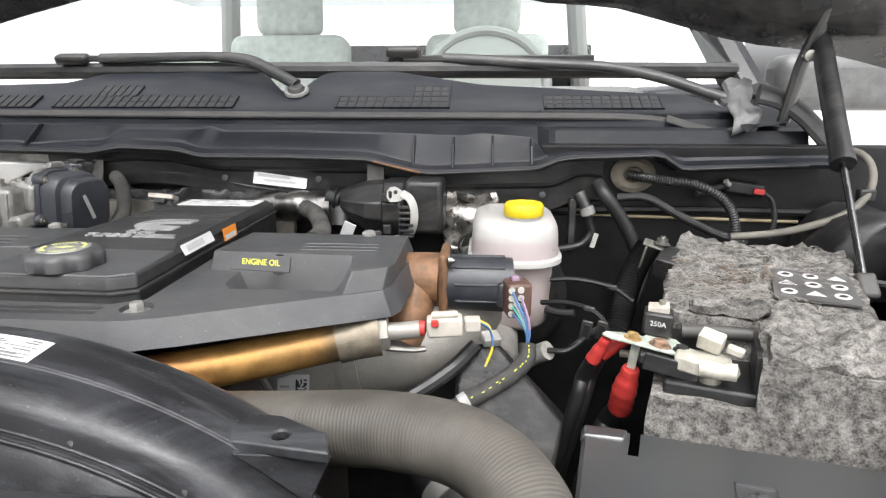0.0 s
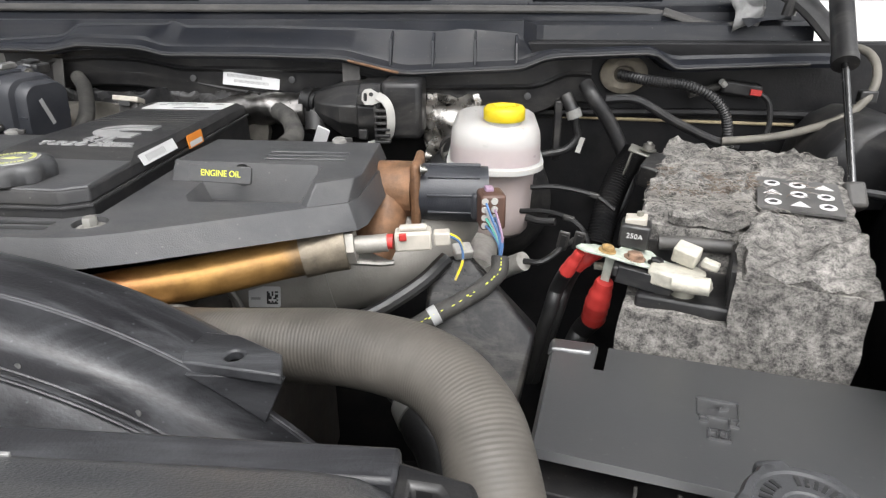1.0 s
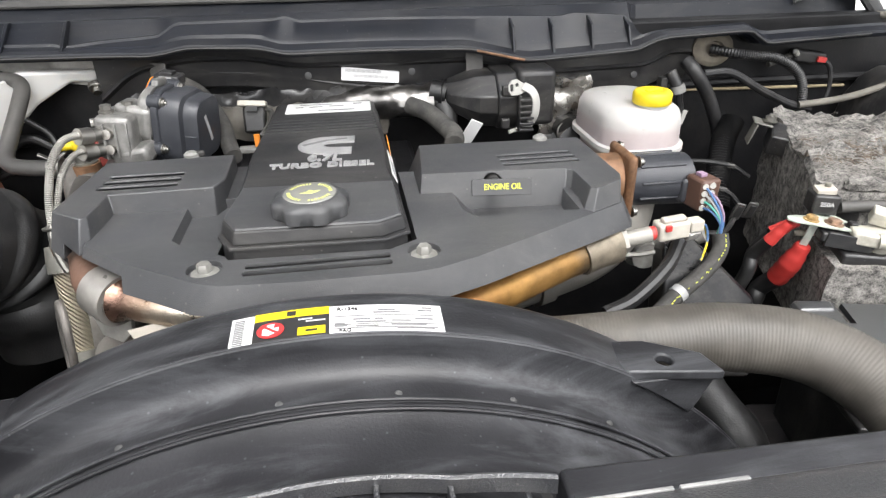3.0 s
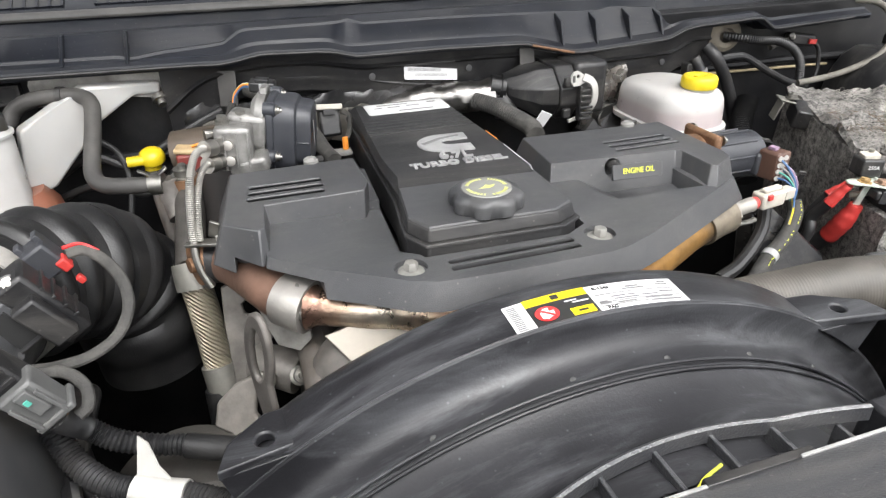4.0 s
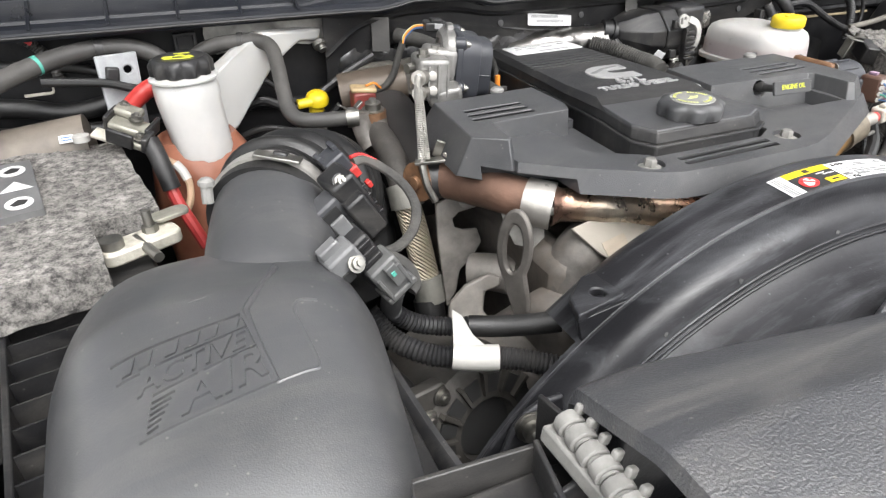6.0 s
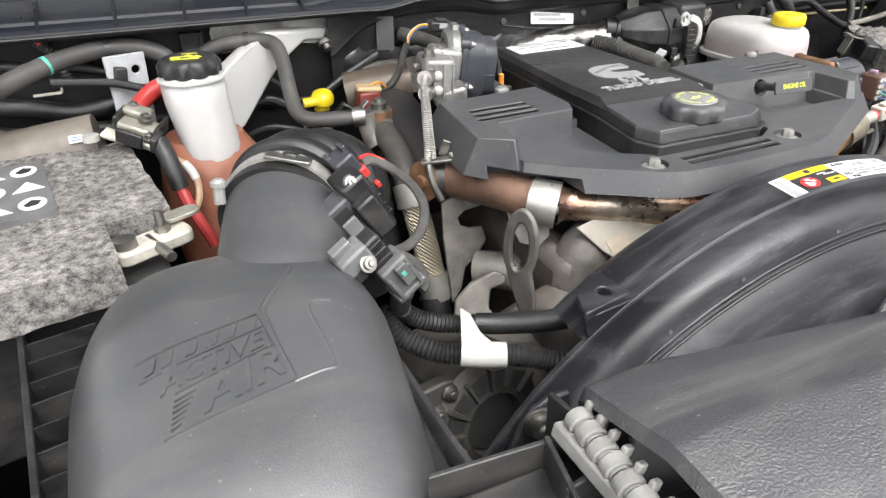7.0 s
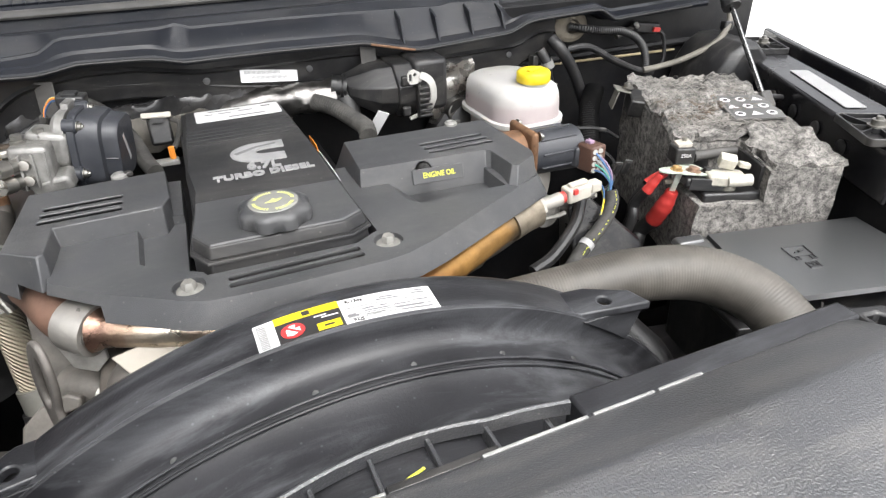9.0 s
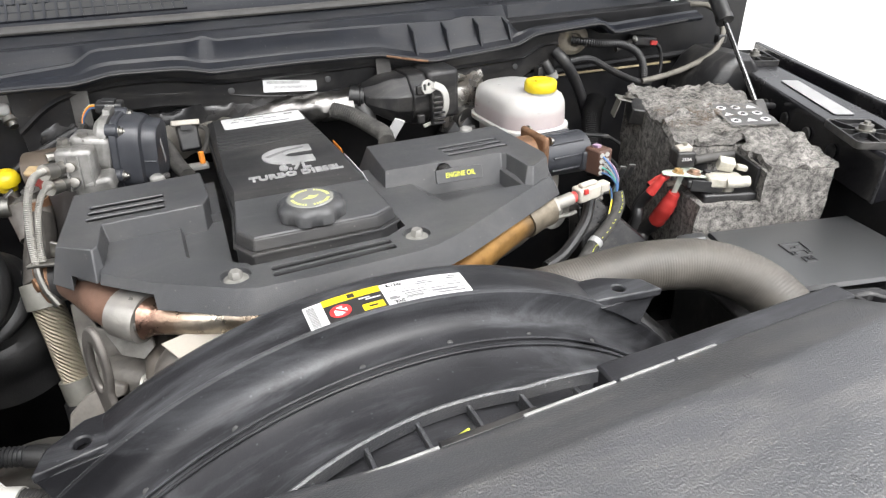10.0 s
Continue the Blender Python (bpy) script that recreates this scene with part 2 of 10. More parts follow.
CORR = mat("corroded_copper", (0.42, 0.46, 0.40), 0.6, 0.3, 0.4, 80, 0.5, 300, dust=0.5, dustcol=(0.62, 0.66, 0.60))
WIREBLUE = mat("blue_wire", (0.06, 0.13, 0.27), 0.45, 0, 0.1, 30, 0)
WIRELILAC = mat("lilac_wire", (0.25, 0.17, 0.24), 0.45, 0, 0.1, 30, 0)
WIREGREEN = mat("green_wire", (0.08, 0.35, 0.28), 0.45, 0, 0.1, 30, 0)
# seat cloth lightened: the windscreen's milky haze is put into its colour
CLOTH = mat("haze_paled_seat_cloth", (0.48, 0.50, 0.48), 0.9, 0, 0.2, 40, 0.5, 700)
DASH = mat("dashboard", (0.20, 0.20, 0.195), 0.7, 0, 0.1, 20, 0.3, 600)
FLOOR = mat("pale_concrete", (0.55, 0.54, 0.52), 0.75, 0, 0.15, 3, 0.3, 80, dust=0.2, dscale=2)
SHEET = mat("white_sheet_metal", (0.74, 0.75, 0.74), 0.45, 0, 0.06, 2, 0.05, 60)
GOLD = ramp_mat("heat_tinted_pipe", [(0.0, (0.11, 0.036, 0.016)), (0.30, (0.20, 0.078, 0.026)), (0.62, (0.34, 0.185, 0.055)), (0.88, (0.30, 0.17, 0.06)), (0.96, (0.12, 0.085, 0.05)), (1.0, (0.16, 0.13, 0.09))], 0, 0.02, 0.27, 0.42, 0.6)
COPPER = ramp_mat("copper_tinted_pipe", [(0.0, (0.20, 0.12, 0.09)), (0.12, (0.36, 0.26, 0.19)), (0.3, (0.80, 0.72, 0.60)), (0.5, (0.62, 0.46, 0.33)), (0.68, (0.48, 0.22, 0.13)), (1.0, (0.24, 0.09, 0.05))], 0, -0.18, 0.03, 0.30, 0.9, 0.5)


def glass_mat():
    m = bpy.data.materials.new("window_glass")
    m.use_nodes = True
    n, l = m.node_tree.nodes, m.node_tree.links
    n.remove(n["Principled BSDF"])
    t, g, f, x = n.new("ShaderNodeBsdfTransparent"), n.new("ShaderNodeBsdfGlossy"), n.new("ShaderNodeFresnel"), n.new("ShaderNodeMixShader")
    t.inputs[0].default_value = (0.86, 0.93, 0.90, 1)
    g.inputs["Roughness"].default_value = 0.02
    f.inputs[0].default_value = 1.5
    l.new(f.outputs[0], x.inputs[0]), l.new(t.outputs[0], x.inputs[1]), l.new(g.outputs[0], x.inputs[2])
    l.new(x.outputs[0], n["Material Output"].inputs[0])
    return m


GLASS = glass_mat()
STEELGREY = mat("grey_bracket_metal", (0.24, 0.24, 0.23), 0.5, 0.6, 0.2, 50, 0.2, dust=0.2)
DARKINK = mat("dark_grey_print", (0.16, 0.16, 0.16), 0.6, 0, 0.1, 30, 0)
PALEINK = mat("pale_yellow_print", (0.42, 0.43, 0.14), 0.6, 0, 0.1, 30, 0)
DULLFOIL = mat("dull_foil", (0.34, 0.33, 0.31), 0.5, 0.7, 0.3, 60, 1.0, 70)
BONE = mat("corroded_clamp_metal", (0.44, 0.42, 0.36), 0.6, 0.2, 0.3, 70, 0.4, dust=0.4, dustcol=(0.55, 0.53, 0.48))
CREAM = mat("cream_plug_plastic", (0.42, 0.39, 0.34), 0.45, 0, 0.15, 50, 0.1, dust=0.15)
PALE = mat("pale_worn_plastic", (0.19, 0.187, 0.178), 0.5, 0, 0.3, 60, 0.2, dust=0.2)
PLUGGREY = mat("grey_clip_plastic", (0.115, 0.116, 0.118), 0.5, 0, 0.2, 50, 0.2, dust=0.2)
STRIP = mat("strip_grey", (0.26, 0.26, 0.255), 0.55, 0, 0.3, 60, 0.2)


# ---- building helpers (all places in plan units) ----
ORIGIN = {}


def thing(name, at, label, category, group="", kind=""):
    ob = new(name)
    ob.empty_display_size = 0.02
    ob.location = Vector(at) * S
    ORIGIN[ob] = Vector(at)
    return tagged(ob, label, category, group, kind)


def part(name, bm, material, parent=None, label="", bevel=0.0, seg=2, angle=35, smooth=True):
    """Links a bmesh as one mesh object under a thing or a part, or as a thing of its own."""
    if parent is not None:
        o = ORIGIN[parent]
    else:
        lo = [min(v.co[i] for v in bm.verts) for i in range(3)]
        hi = [max(v.co[i] for v in bm.verts) for i in range(3)]
        o = Vector(((lo[0] + hi[0]) / 2, (lo[1] + hi[1]) / 2, lo[2]))
    for v in bm.verts:
        v.co = (v.co - o) * S
    bmesh.ops.recalc_face_normals(bm, faces=bm.faces)
    me = bpy.data.meshes.new(name)
    bm.to_mesh(me)
    bm.free()
    if smooth:
        me.polygons.foreach_set("use_smooth", [True] * len(me.polygons))
        me.set_sharp_from_angle(angle=radians(angle))
    me.materials.append(material)
    ob = new(name, me)
    ORIGIN[ob] = o
    if parent is not None:
        ob.parent = parent
    else:
        ob.location = o * S
    if bevel:
        b = ob.modifiers.new("edge", "BEVEL")
        b.width, b.segments, b.limit_method, b.angle_limit = bevel * S, seg, "ANGLE", radians(30)
    if label:
        ob["label"] = label
    return ob


def box(bm, c, s, rot=(0, 0, 0)):
    m = Matrix.Translation(c) @ Euler([radians(a) for a in rot]).to_matrix().to_4x4() @ Matrix.Diagonal((*s, 1))
    bmesh.ops.create_cube(bm, size=1, matrix=m)
    return bm


def one_box(c, s, rot=(0, 0, 0)):
    return box(bmesh.new(), c, s, rot)


def prism(bm, low, high, z0, z1):
    """A block between two outlines of the same count, at heights z0 and z1 (numbers or functions of x, y)."""
    za = z0 if callable(z0) else (lambda x, y: z0)
    zb = z1 if callable(z1) else (lambda x, y: z1)
    a = [bm.verts.new((x, y, za(x, y))) for x, y in low]
    b = [bm.verts.new((x, y, zb(x, y))) for x, y in high]
    n = len(a)
    bm.faces.new(a[::-1])
    bm.faces.new(b)
    for i in range(n):
        bm.faces.new((a[i], a[(i + 1) % n], b[(i + 1) % n], b[i]))
    return bm


def slab(bm, poly, z0, z1, m=None):
    before = len(bm.verts)
    prism(bm, poly, poly, z0, z1)
    if m is not None:
        bm.verts.ensure_lookup_table()
        for v in bm.verts[before:]:
            v.co = m @ v.co
    return bm


def glide(pts, n):
    """A smooth line through the points, n steps between two of them."""
    p = [Vector(q) for q in pts]
    p = [2 * p[0] - p[1]] + p + [2 * p[-1] - p[-2]]
    out = []
    for i in range(1, len(p) - 2):
        for k in range(n):
            t = k / n
            out.append(0.5 * (2 * p[i] + (p[i + 1] - p[i - 1]) * t + (2 * p[i - 1] - 5 * p[i] + 4 * p[i + 1] - p[i + 2]) * t * t
                              + (3 * p[i] - p[i - 1] - 3 * p[i + 1] + p[i + 2]) * t ** 3))
    return out + [p[-2]]


def tube(bm, pts, r, seg=14, n=8, swell=None, flat=1.0):
    """A round hose or pipe along a smooth line. swell: the radius's factor by the length run."""
    line = glide(pts, n)
    uv = bm.loops.layers.uv.verify()
    t = (line[1] - line[0]).normalized()
    side = t.orthogonal().normalized()
    rings, run, lens = [], 0.0, []
    for i, c in enumerate(line):
        a, b = line[max(i - 1, 0)], line[min(i + 1, len(line) - 1)]
        if i:
            run += (c - line[i - 1]).length
        t = (b - a).normalized()
        side = (side - t * side.dot(t)).normalized()
        up = t.cross(side)
        k = r * (swell(run) if swell else 1)
        rings.append([bm.verts.new(c + (side * math.cos(u) + up * math.sin(u) * flat) * k) for u in (2 * math.pi * j / seg for j in range(seg))])
        lens.append(run * S)
    for i in range(len(rings) - 1):
        for j in range(seg):
            q = (j + 1) % seg
            f = bm.faces.new((rings[i][j], rings[i][q], rings[i + 1][q], rings[i + 1][j]))
            for lp, u, v in zip(f.loops, (lens[i], lens[i], lens[i + 1], lens[i + 1]), (j, j + 1, j + 1, j)):
                lp[uv].uv = (u, v * 2 * math.pi * r * S / seg)
    bm.faces.new(rings[0][::-1])
    bm.faces.new(rings[-1])
    return bm


def frame_of(c, p):
    """A turn whose x runs along c and whose y leans towards p."""
    c = Vector(c).normalized()
    p = (Vector(p) - c * Vector(p).dot(c)).normalized()
    return Matrix((c, p, c.cross(p))).transposed()


def block(at, size, m3, taper=1.0):
    """A box turned by m3, its far end along x narrowed by taper."""
    bm = bmesh.new()
    bmesh.ops.create_cube(bm, size=1)
    for v in bm.verts:
        k = taper if v.co.x > 0 else 1.0
        v.co = Vector(at) + m3 @ Vector((v.co.x * size[0], v.co.y * size[1] * k, v.co.z * size[2] * k))
    return bm


def one_tube(pts, r, seg=14, n=8, swell=None, flat=1.0):
    return tube(bmesh.new(), pts, r, seg, n, swell, flat)


def loom(pts, r, pitch=0.0045):
    """Split convoluted tubing."""
    length = sum((Vector(a) - Vector(b)).length for a, b in zip(pts, pts[1:]))
    n = max(6, int(length / (len(pts) - 1) / pitch * 2))
    k = [0]

    def swell(run):
        k[0] += 1
        return 1.08 if k[0] % 2 else 0.9
    return one_tube(pts, r, 10, n, swell)


def lathe(bm, profile, m, seg=32, a0=0.0, a1=360.0, wide=1.0):
    """Turns a profile of (radius, height) about the z of the pose m."""
    whole = abs(a1 - a0) >= 359.9
    steps = seg if whole else seg + 1
    rows = []
    for i in range(steps):
        u = radians(a0 + (a1 - a0) * i / seg)
        rows.append([bm.verts.new(m @ Vector((r * math.cos(u), r * math.sin(u) * wide, h))) for r, h in profile])
    for i in range(seg):
        a, b = rows[i], rows[(i + 1) % steps]
        for j in range(len(profile) - 1):
            bm.faces.new((a[j], b[j], b[j + 1], a[j + 1]))
    if whole:
        if profile[0][0] > 1e-6:
            bm.faces.new([row[0] for row in rows][::-1])
        if profile[-1][0] > 1e-6:
            bm.faces.new([row[-1] for row in rows])
    bmesh.ops.remove_doubles(bm, verts=bm.verts, dist=1e-6)
    return bm


def turned(profile, at, axis=(0, 0, 1), seg=32, wide=1.0):
    m = Matrix.Translation(at) @ Vector(axis).to_track_quat("Z", "Y").to_matrix().to_4x4()
    return lathe(bmesh.new(), profile, m, seg, wide=wide)


def rounded(w, d, r, n=5, cx=0.0, cy=0.0):
    """A rectangle's outline with rounded corners, half sizes w and d."""
    out = []
    for sx, sy, a in ((1, 1, 0), (-1, 1, 90), (-1, -1, 180), (1, -1, 270)):
        for k in range(n + 1):
            u = radians(a + 90 * k / n)
            out.append((cx + sx * (w - r) + r * math.cos(u), cy + sy * (d - r) + r * math.sin(u)))
    return out


def stack(bm, rings):
    """Joins closed rings of points, one above the other, and closes both ends."""
    vs = [[bm.verts.new(p) for p in ring] for ring in rings]
    n = len(vs[0])
    for a, b in zip(vs, vs[1:]):
        for i in range(n):
            bm.faces.new((a[i], a[(i + 1) % n], b[(i + 1) % n], b[i]))
    bm.faces.new(vs[0][::-1])
    bm.faces.new(vs[-1])
    return bm


def thicken(bm, t):
    """Gives an open sheet its thickness."""
    bm.normal_update()
    bmesh.ops.solidify(bm, geom=bm.faces, thickness=t)


def carve(bm, cutter):
    """Takes the cutter's volume out of a closed bmesh."""
    obs = []
    for b in (bm, cutter):
        bmesh.ops.recalc_face_normals(b, faces=b.faces)
        me = bpy.data.meshes.new("tmp")
        b.to_mesh(me)
        b.free()
        obs.append(new("tmp", me))
    md = obs[0].modifiers.new("cut", "BOOLEAN")
    md.operation, md.solver, md.object = "DIFFERENCE", "EXACT", obs[1]
    dg = bpy.context.evaluated_depsgraph_get()
    out = bmesh.new()
    out.from_mesh(obs[0].evaluated_get(dg).to_mesh())
    for o in obs:
        me = o.data
        bpy.data.objects.remove(o)
        bpy.data.meshes.remove(me)
    return out


def letters(body, size, depth, m, shear=0.0, spacing=1.0, bold=0.0):
    """Raised lettering in the built-in font, centred on the pose m."""
    cu = bpy.data.curves.new("tmp", "FONT")
    cu.body, cu.size, cu.extrude, cu.align_x, cu.align_y, cu.shear, cu.space_character, cu.resolution_u = body, size, depth / 2, "CENTER", "CENTER", shear, spacing, 3
    cu.offset = bold
    ob = new("tmp", cu)
    dg = bpy.context.evaluated_depsgraph_get()
    bm = bmesh.new()
    bm.from_mesh(ob.evaluated_get(dg).to_mesh())
    bpy.data.objects.remove(ob)
    bpy.data.curves.remove(cu)
    for v in bm.verts:
        v.co = m @ v.co
    return bm


def gridbox(bm, lo, hi, step, m=Matrix()):
    """A box whose faces are split into small squares."""
    n = [max(1, round((b - a) / step)) for a, b in zip(lo, hi)]
    seen = {}

    def vert(i, j, k):
        if (i, j, k) not in seen:
            seen[i, j, k] = bm.verts.new(m @ Vector([a + (b - a) * t / c for a, b, t, c in zip(lo, hi, (i, j, k), n)]))
        return seen[i, j, k]
    for ax in range(3):
        u, w = [q for q in range(3) if q != ax]
        for end in (0, n[ax]):
            for i in range(n[u]):
                for j in range(n[w]):
                    quad = []
                    for di, dj in ((0, 0), (1, 0), (1, 1), (0, 1)):
                        q = [0, 0, 0]
                        q[ax], q[u], q[w] = end, i + di, j + dj
                        quad.append(vert(*q))
                    bm.faces.new(quad)
    return bm


def crumple(bm, amp, freq, seed=0.0):
    for v in bm.verts:
        p = v.co * freq + Vector((seed, seed * 2, seed * 3))
        v.co += (noise.noise_vector(p) + 0.5 * noise.noise_vector(p * 2.7)) * amp
    return bm


def hexbolt(at, axis, r, parent=None, label="zinc-plated hex bolt", name="bolt"):
    prof = [(r * 1.5, 0), (r * 1.5, r * 0.25), (r * 1.05, r * 0.3), (r * 1.05, r * 1.1), (r * 0.55, r * 1.15), (r * 0.5, r * 1.6), (0.0, r * 1.6)]
    return part(name, turned(prof, at, axis, 12), STEEL, parent, label)


def pose_on(at, yaw=0.0, tip=0.0):
    """A pose on a nearly level face: yaw about the upright, tip about its own x."""
    return Matrix.Translation(at) @ Euler((radians(tip), 0, radians(yaw))).to_matrix().to_4x4()


def sticker(name, at, w, h, m3, parent=None, label="", material=None):
    """A thin label; m3: its turn. Returns the object and its pose."""
    m = Matrix.Translation(at) @ m3.to_4x4()
    bm = bmesh.new()
    slab(bm, rounded(w / 2, h / 2, min(w, h) * 0.08, 3), 0.0, 0.0008, m)
    return part(name, bm, material or PAPER, parent, label), m


def bars(name, m, spots, material, parent, lift=0.0012):
    """Plain printed bars on a label: (x, y, w, h) in its own plane."""
    bm = bmesh.new()
    for x, y, w, h in spots:
        slab(bm, [(x - w / 2, y - h / 2), (x + w / 2, y - h / 2), (x + w / 2, y + h / 2), (x - w / 2, y + h / 2)], 0.0004, lift, m)
    return part(name, bm, material, parent, smooth=False)


def turn3(rx, ry, rz):
    return Euler([radians(a) for a in (rx, ry, rz)]).to_matrix()


# ---- setting: floor, walls, body ----
def setting():
    bm = bmesh.new()
    slab(bm, [(-400, -400), (400, -400), (400, 400), (-400, 400)], -0.2, 0.0)
    tagged(part("ground", bm, FLOOR), "pale smooth concrete yard floor around the truck", "floor", kind="structure")
    # ribbed white sheet walls on two sides; the yard is open to the east
    for name, a, b in (("wall_west", (-5.0, -6), (-5.0, 12)), ("wall_north", (-5.0, 12), (5.0, 12))):
        bm = bmesh.new()
        a, b = Vector((*a, 0)), Vector((*b, 0))
        d = (b - a).normalized()
        nrm = Vector((-d.y, d.x, 0)) * (-1 if name == "wall_north" else (1 if a.x > 0 else -1))
        n = int((b - a).length / 0.3)
        line = []
        for i in range(n):
            p = a + d * 0.3 * i
            line += [p, p + d * 0.20, p + d * 0.22 + nrm * 0.04, p + d * 0.28 + nrm * 0.04]
        line += [b, b - nrm * 0.06, a - nrm * 0.06]
        slab(bm, [(p.x, p.y) for p in line], 0.0, 3.2)
        tagged(part(name, bm, SHEET, smooth=False), "white ribbed sheet-metal wall", "wall", kind="structure")


def bay():
    """The bay's dark shell: firewall, inner wings, front and floor."""
    bm = bmesh.new()
    slab(bm, [(-1.25, 1.15), (1.25, 1.15), (1.25, 1.19), (-1.25, 1.19)], 0.6, 1.56)
    fw = tagged(part("firewall", bm, DARK, bevel=0.004), "black painted steel firewall behind the engine", "firewall", kind="structure")
    # stiffening beads and the pinch flange over the firewall
    for z, x0, x1 in ((1.44, 0.55, 1.15), (1.40, -0.9, -0.35)):
        part("bead", one_tube([(x0, 1.147, z), ((x0 + x1) / 2, 1.147, z + 0.004), (x1, 1.147, z)], 0.008, 8), DARK, fw)
    part("seam_sealer", one_tube([(0.62, 1.146, 1.435), (0.8, 1.146, 1.43), (1.02, 1.146, 1.425)], 0.003, 8), mat("tan_sealer", (0.32, 0.26, 0.16), 0.7), fw, "tan seam sealer line")
    bm = bmesh.new()
    slab(bm, [(-1.2, 0.2), (1.2, 0.2), (1.2, 1.2), (-1.2, 1.2)], 0.60, 0.64)
    tagged(part("bay_floor", bm, DARK), "dark splash shield under the engine", "floor", kind="structure")
    bm = bmesh.new()
    slab(bm, [(-0.97, 0.125), (0.93, 0.125), (0.93, 0.15), (-0.97, 0.15)], 0.60, 1.24)
    tagged(part("radiator_support", bm, DARK, bevel=0.003), "black painted radiator support panel across the front", "panel", kind="structure")
    for sgn, name in ((1, "inner_wing_left"), (-1, "inner_wing_right")):
        w = [(0.90, 0.15), (0.905, 0.56), (1.10, 0.98), (1.17, 1.17), (1.20, 1.17), (1.13, 0.97), (0.935, 0.54), (0.93, 0.15)]
        poly = [(sgn * x + (0 if sgn > 0 else -0.04), y) for x, y in w]
        bm = bmesh.new()
        slab(bm, poly if sgn > 0 else poly[::-1], 0.6, 1.405)
        tagged(part(name, bm, DARK, bevel=0.004), "black painted inner wing panel", "inner wing", kind="structure")


setting()
bay()


def rail(sgn):
    """The wing rail along the bay's side, its flange, bolted brackets and a long pale label."""
    off = 0.0 if sgn > 0 else -0.04
    X = lambda x: sgn * x + off
    th = thing("wing_rail", (X(1.03), 0.8, 1.36), "black painted wing rail with bolted brackets", "body panel")
    top = [(0.865, 0.50), (0.90, 0.585), (1.09, 0.96), (1.19, 1.15), (1.30, 1.15), (1.20, 0.97), (1.05, 0.64), (0.99, 0.50)]
    bm = bmesh.new()
    pl = [(X(x), y) for x, y in (top if sgn > 0 else top[::-1])]
    slab(bm, pl, 1.34, 1.425)
    part("rail", bm, PAINT, th, bevel=0.006)
    # raised outer edge of the wing, with its gap
    bm = bmesh.new()
    out = [(1.00, 0.42), (1.075, 0.63), (1.225, 0.96), (1.33, 1.17), (1.345, 1.165), (1.24, 0.95), (1.09, 0.62), (1.015, 0.42)]
    slab(bm, [(X(x), y) for x, y in (out[::-1] if sgn > 0 else out)], 1.30, 1.437)
    part("edge_flange", bm, PAINT, th, bevel=0.003)
    for bx, by, w, d, turn in ((0.918, 0.578, 0.040, 0.062, -30), (1.205, 1.060, 0.038, 0.062, -27)):
        m = pose_on((X(bx), by, 1.425), turn * sgn)
        bm = carve(slab(bmesh.new(), rounded(w, d, 0.010), 0.0, 0.012, m), slab(bmesh.new(), rounded(w - 0.004, d - 0.004, 0.008), 0.003, 0.03, m))
        br = part("bracket", bm, BLACK, th, "black ribbed plastic bracket", bevel=0.0008)
        for k in range(7):
            u = radians(360 / 7 * k + 12)
            r0, r1 = 0.013, min((w - 0.003) / max(abs(math.cos(u)), 0.01), (d - 0.003) / max(abs(math.sin(u)), 0.01))
            part("bracket_rib", slab(bmesh.new(), [(r0, -0.0012), (r1, -0.0012), (r1, 0.0012), (r0, 0.0012)], 0.002, 0.011, m @ Matrix.Rotation(u, 4, "Z")), BLACK, br)
        boss = m @ Vector((0, 0, 0.002))
        part("bolt_boss", turned([(0.016, 0), (0.015, 0.009), (0.0, 0.009)], boss, seg=20), BLACK, br)
        hexbolt(boss + Vector((0, 0, 0.009)), (0, 0, 1), 0.010, br)
    # rounded housing behind the strut's foot
    part("tower_hump", stack(bmesh.new(), [[Vector((X(x + (1.08 - x) * k), y, z - 0.03 * k)) for x, z in ((0.985, 1.34), (1.000, 1.415), (1.025, 1.450), (1.060, 1.468), (1.105, 1.466), (1.150, 1.430), (1.175, 1.34))][::sgn] for y, k in ((1.12, 0.0), (1.02, 0.02), (0.99, 0.10), (0.975, 0.35))]), BLACK, th, "rounded black plastic housing", bevel=0.004)
    bm = bmesh.new()
    m = pose_on((X(1.055), 0.775, 1.426), -28.0 * sgn)
    slab(bm, rounded(0.018, 0.12, 0.004, 2), 0.0, 0.0012, m)
    part("label_strip", bm, mat("aged_label", (0.30, 0.30, 0.30), 0.4, 0, 0.2, 30), th, "long pale label strip")
    # round plugs in the rail's flank
    for k in range(4):
        t = 0.1 + 0.22 * k
        p = (X(0.90 + 0.19 * t - 0.002), 0.585 + 0.375 * t, 1.385)
        part("plug", turned([(0.013, 0), (0.013, 0.004), (0.007, 0.006), (0.0, 0.006)], p, (-sgn * 0.89, 0.45, 0), 16), BLACK, th)
    return th


rail(1)
rail(-1)


def along(table, x):
    """A height that runs in straight lines between the table's places."""
    for (x0, v0), (x1, v1) in zip(table, table[1:]):
        if x <= x1:
            return v0 + (v1 - v0) * max(0.0, (x - x0) / (x1 - x0))
    return table[-1][1]


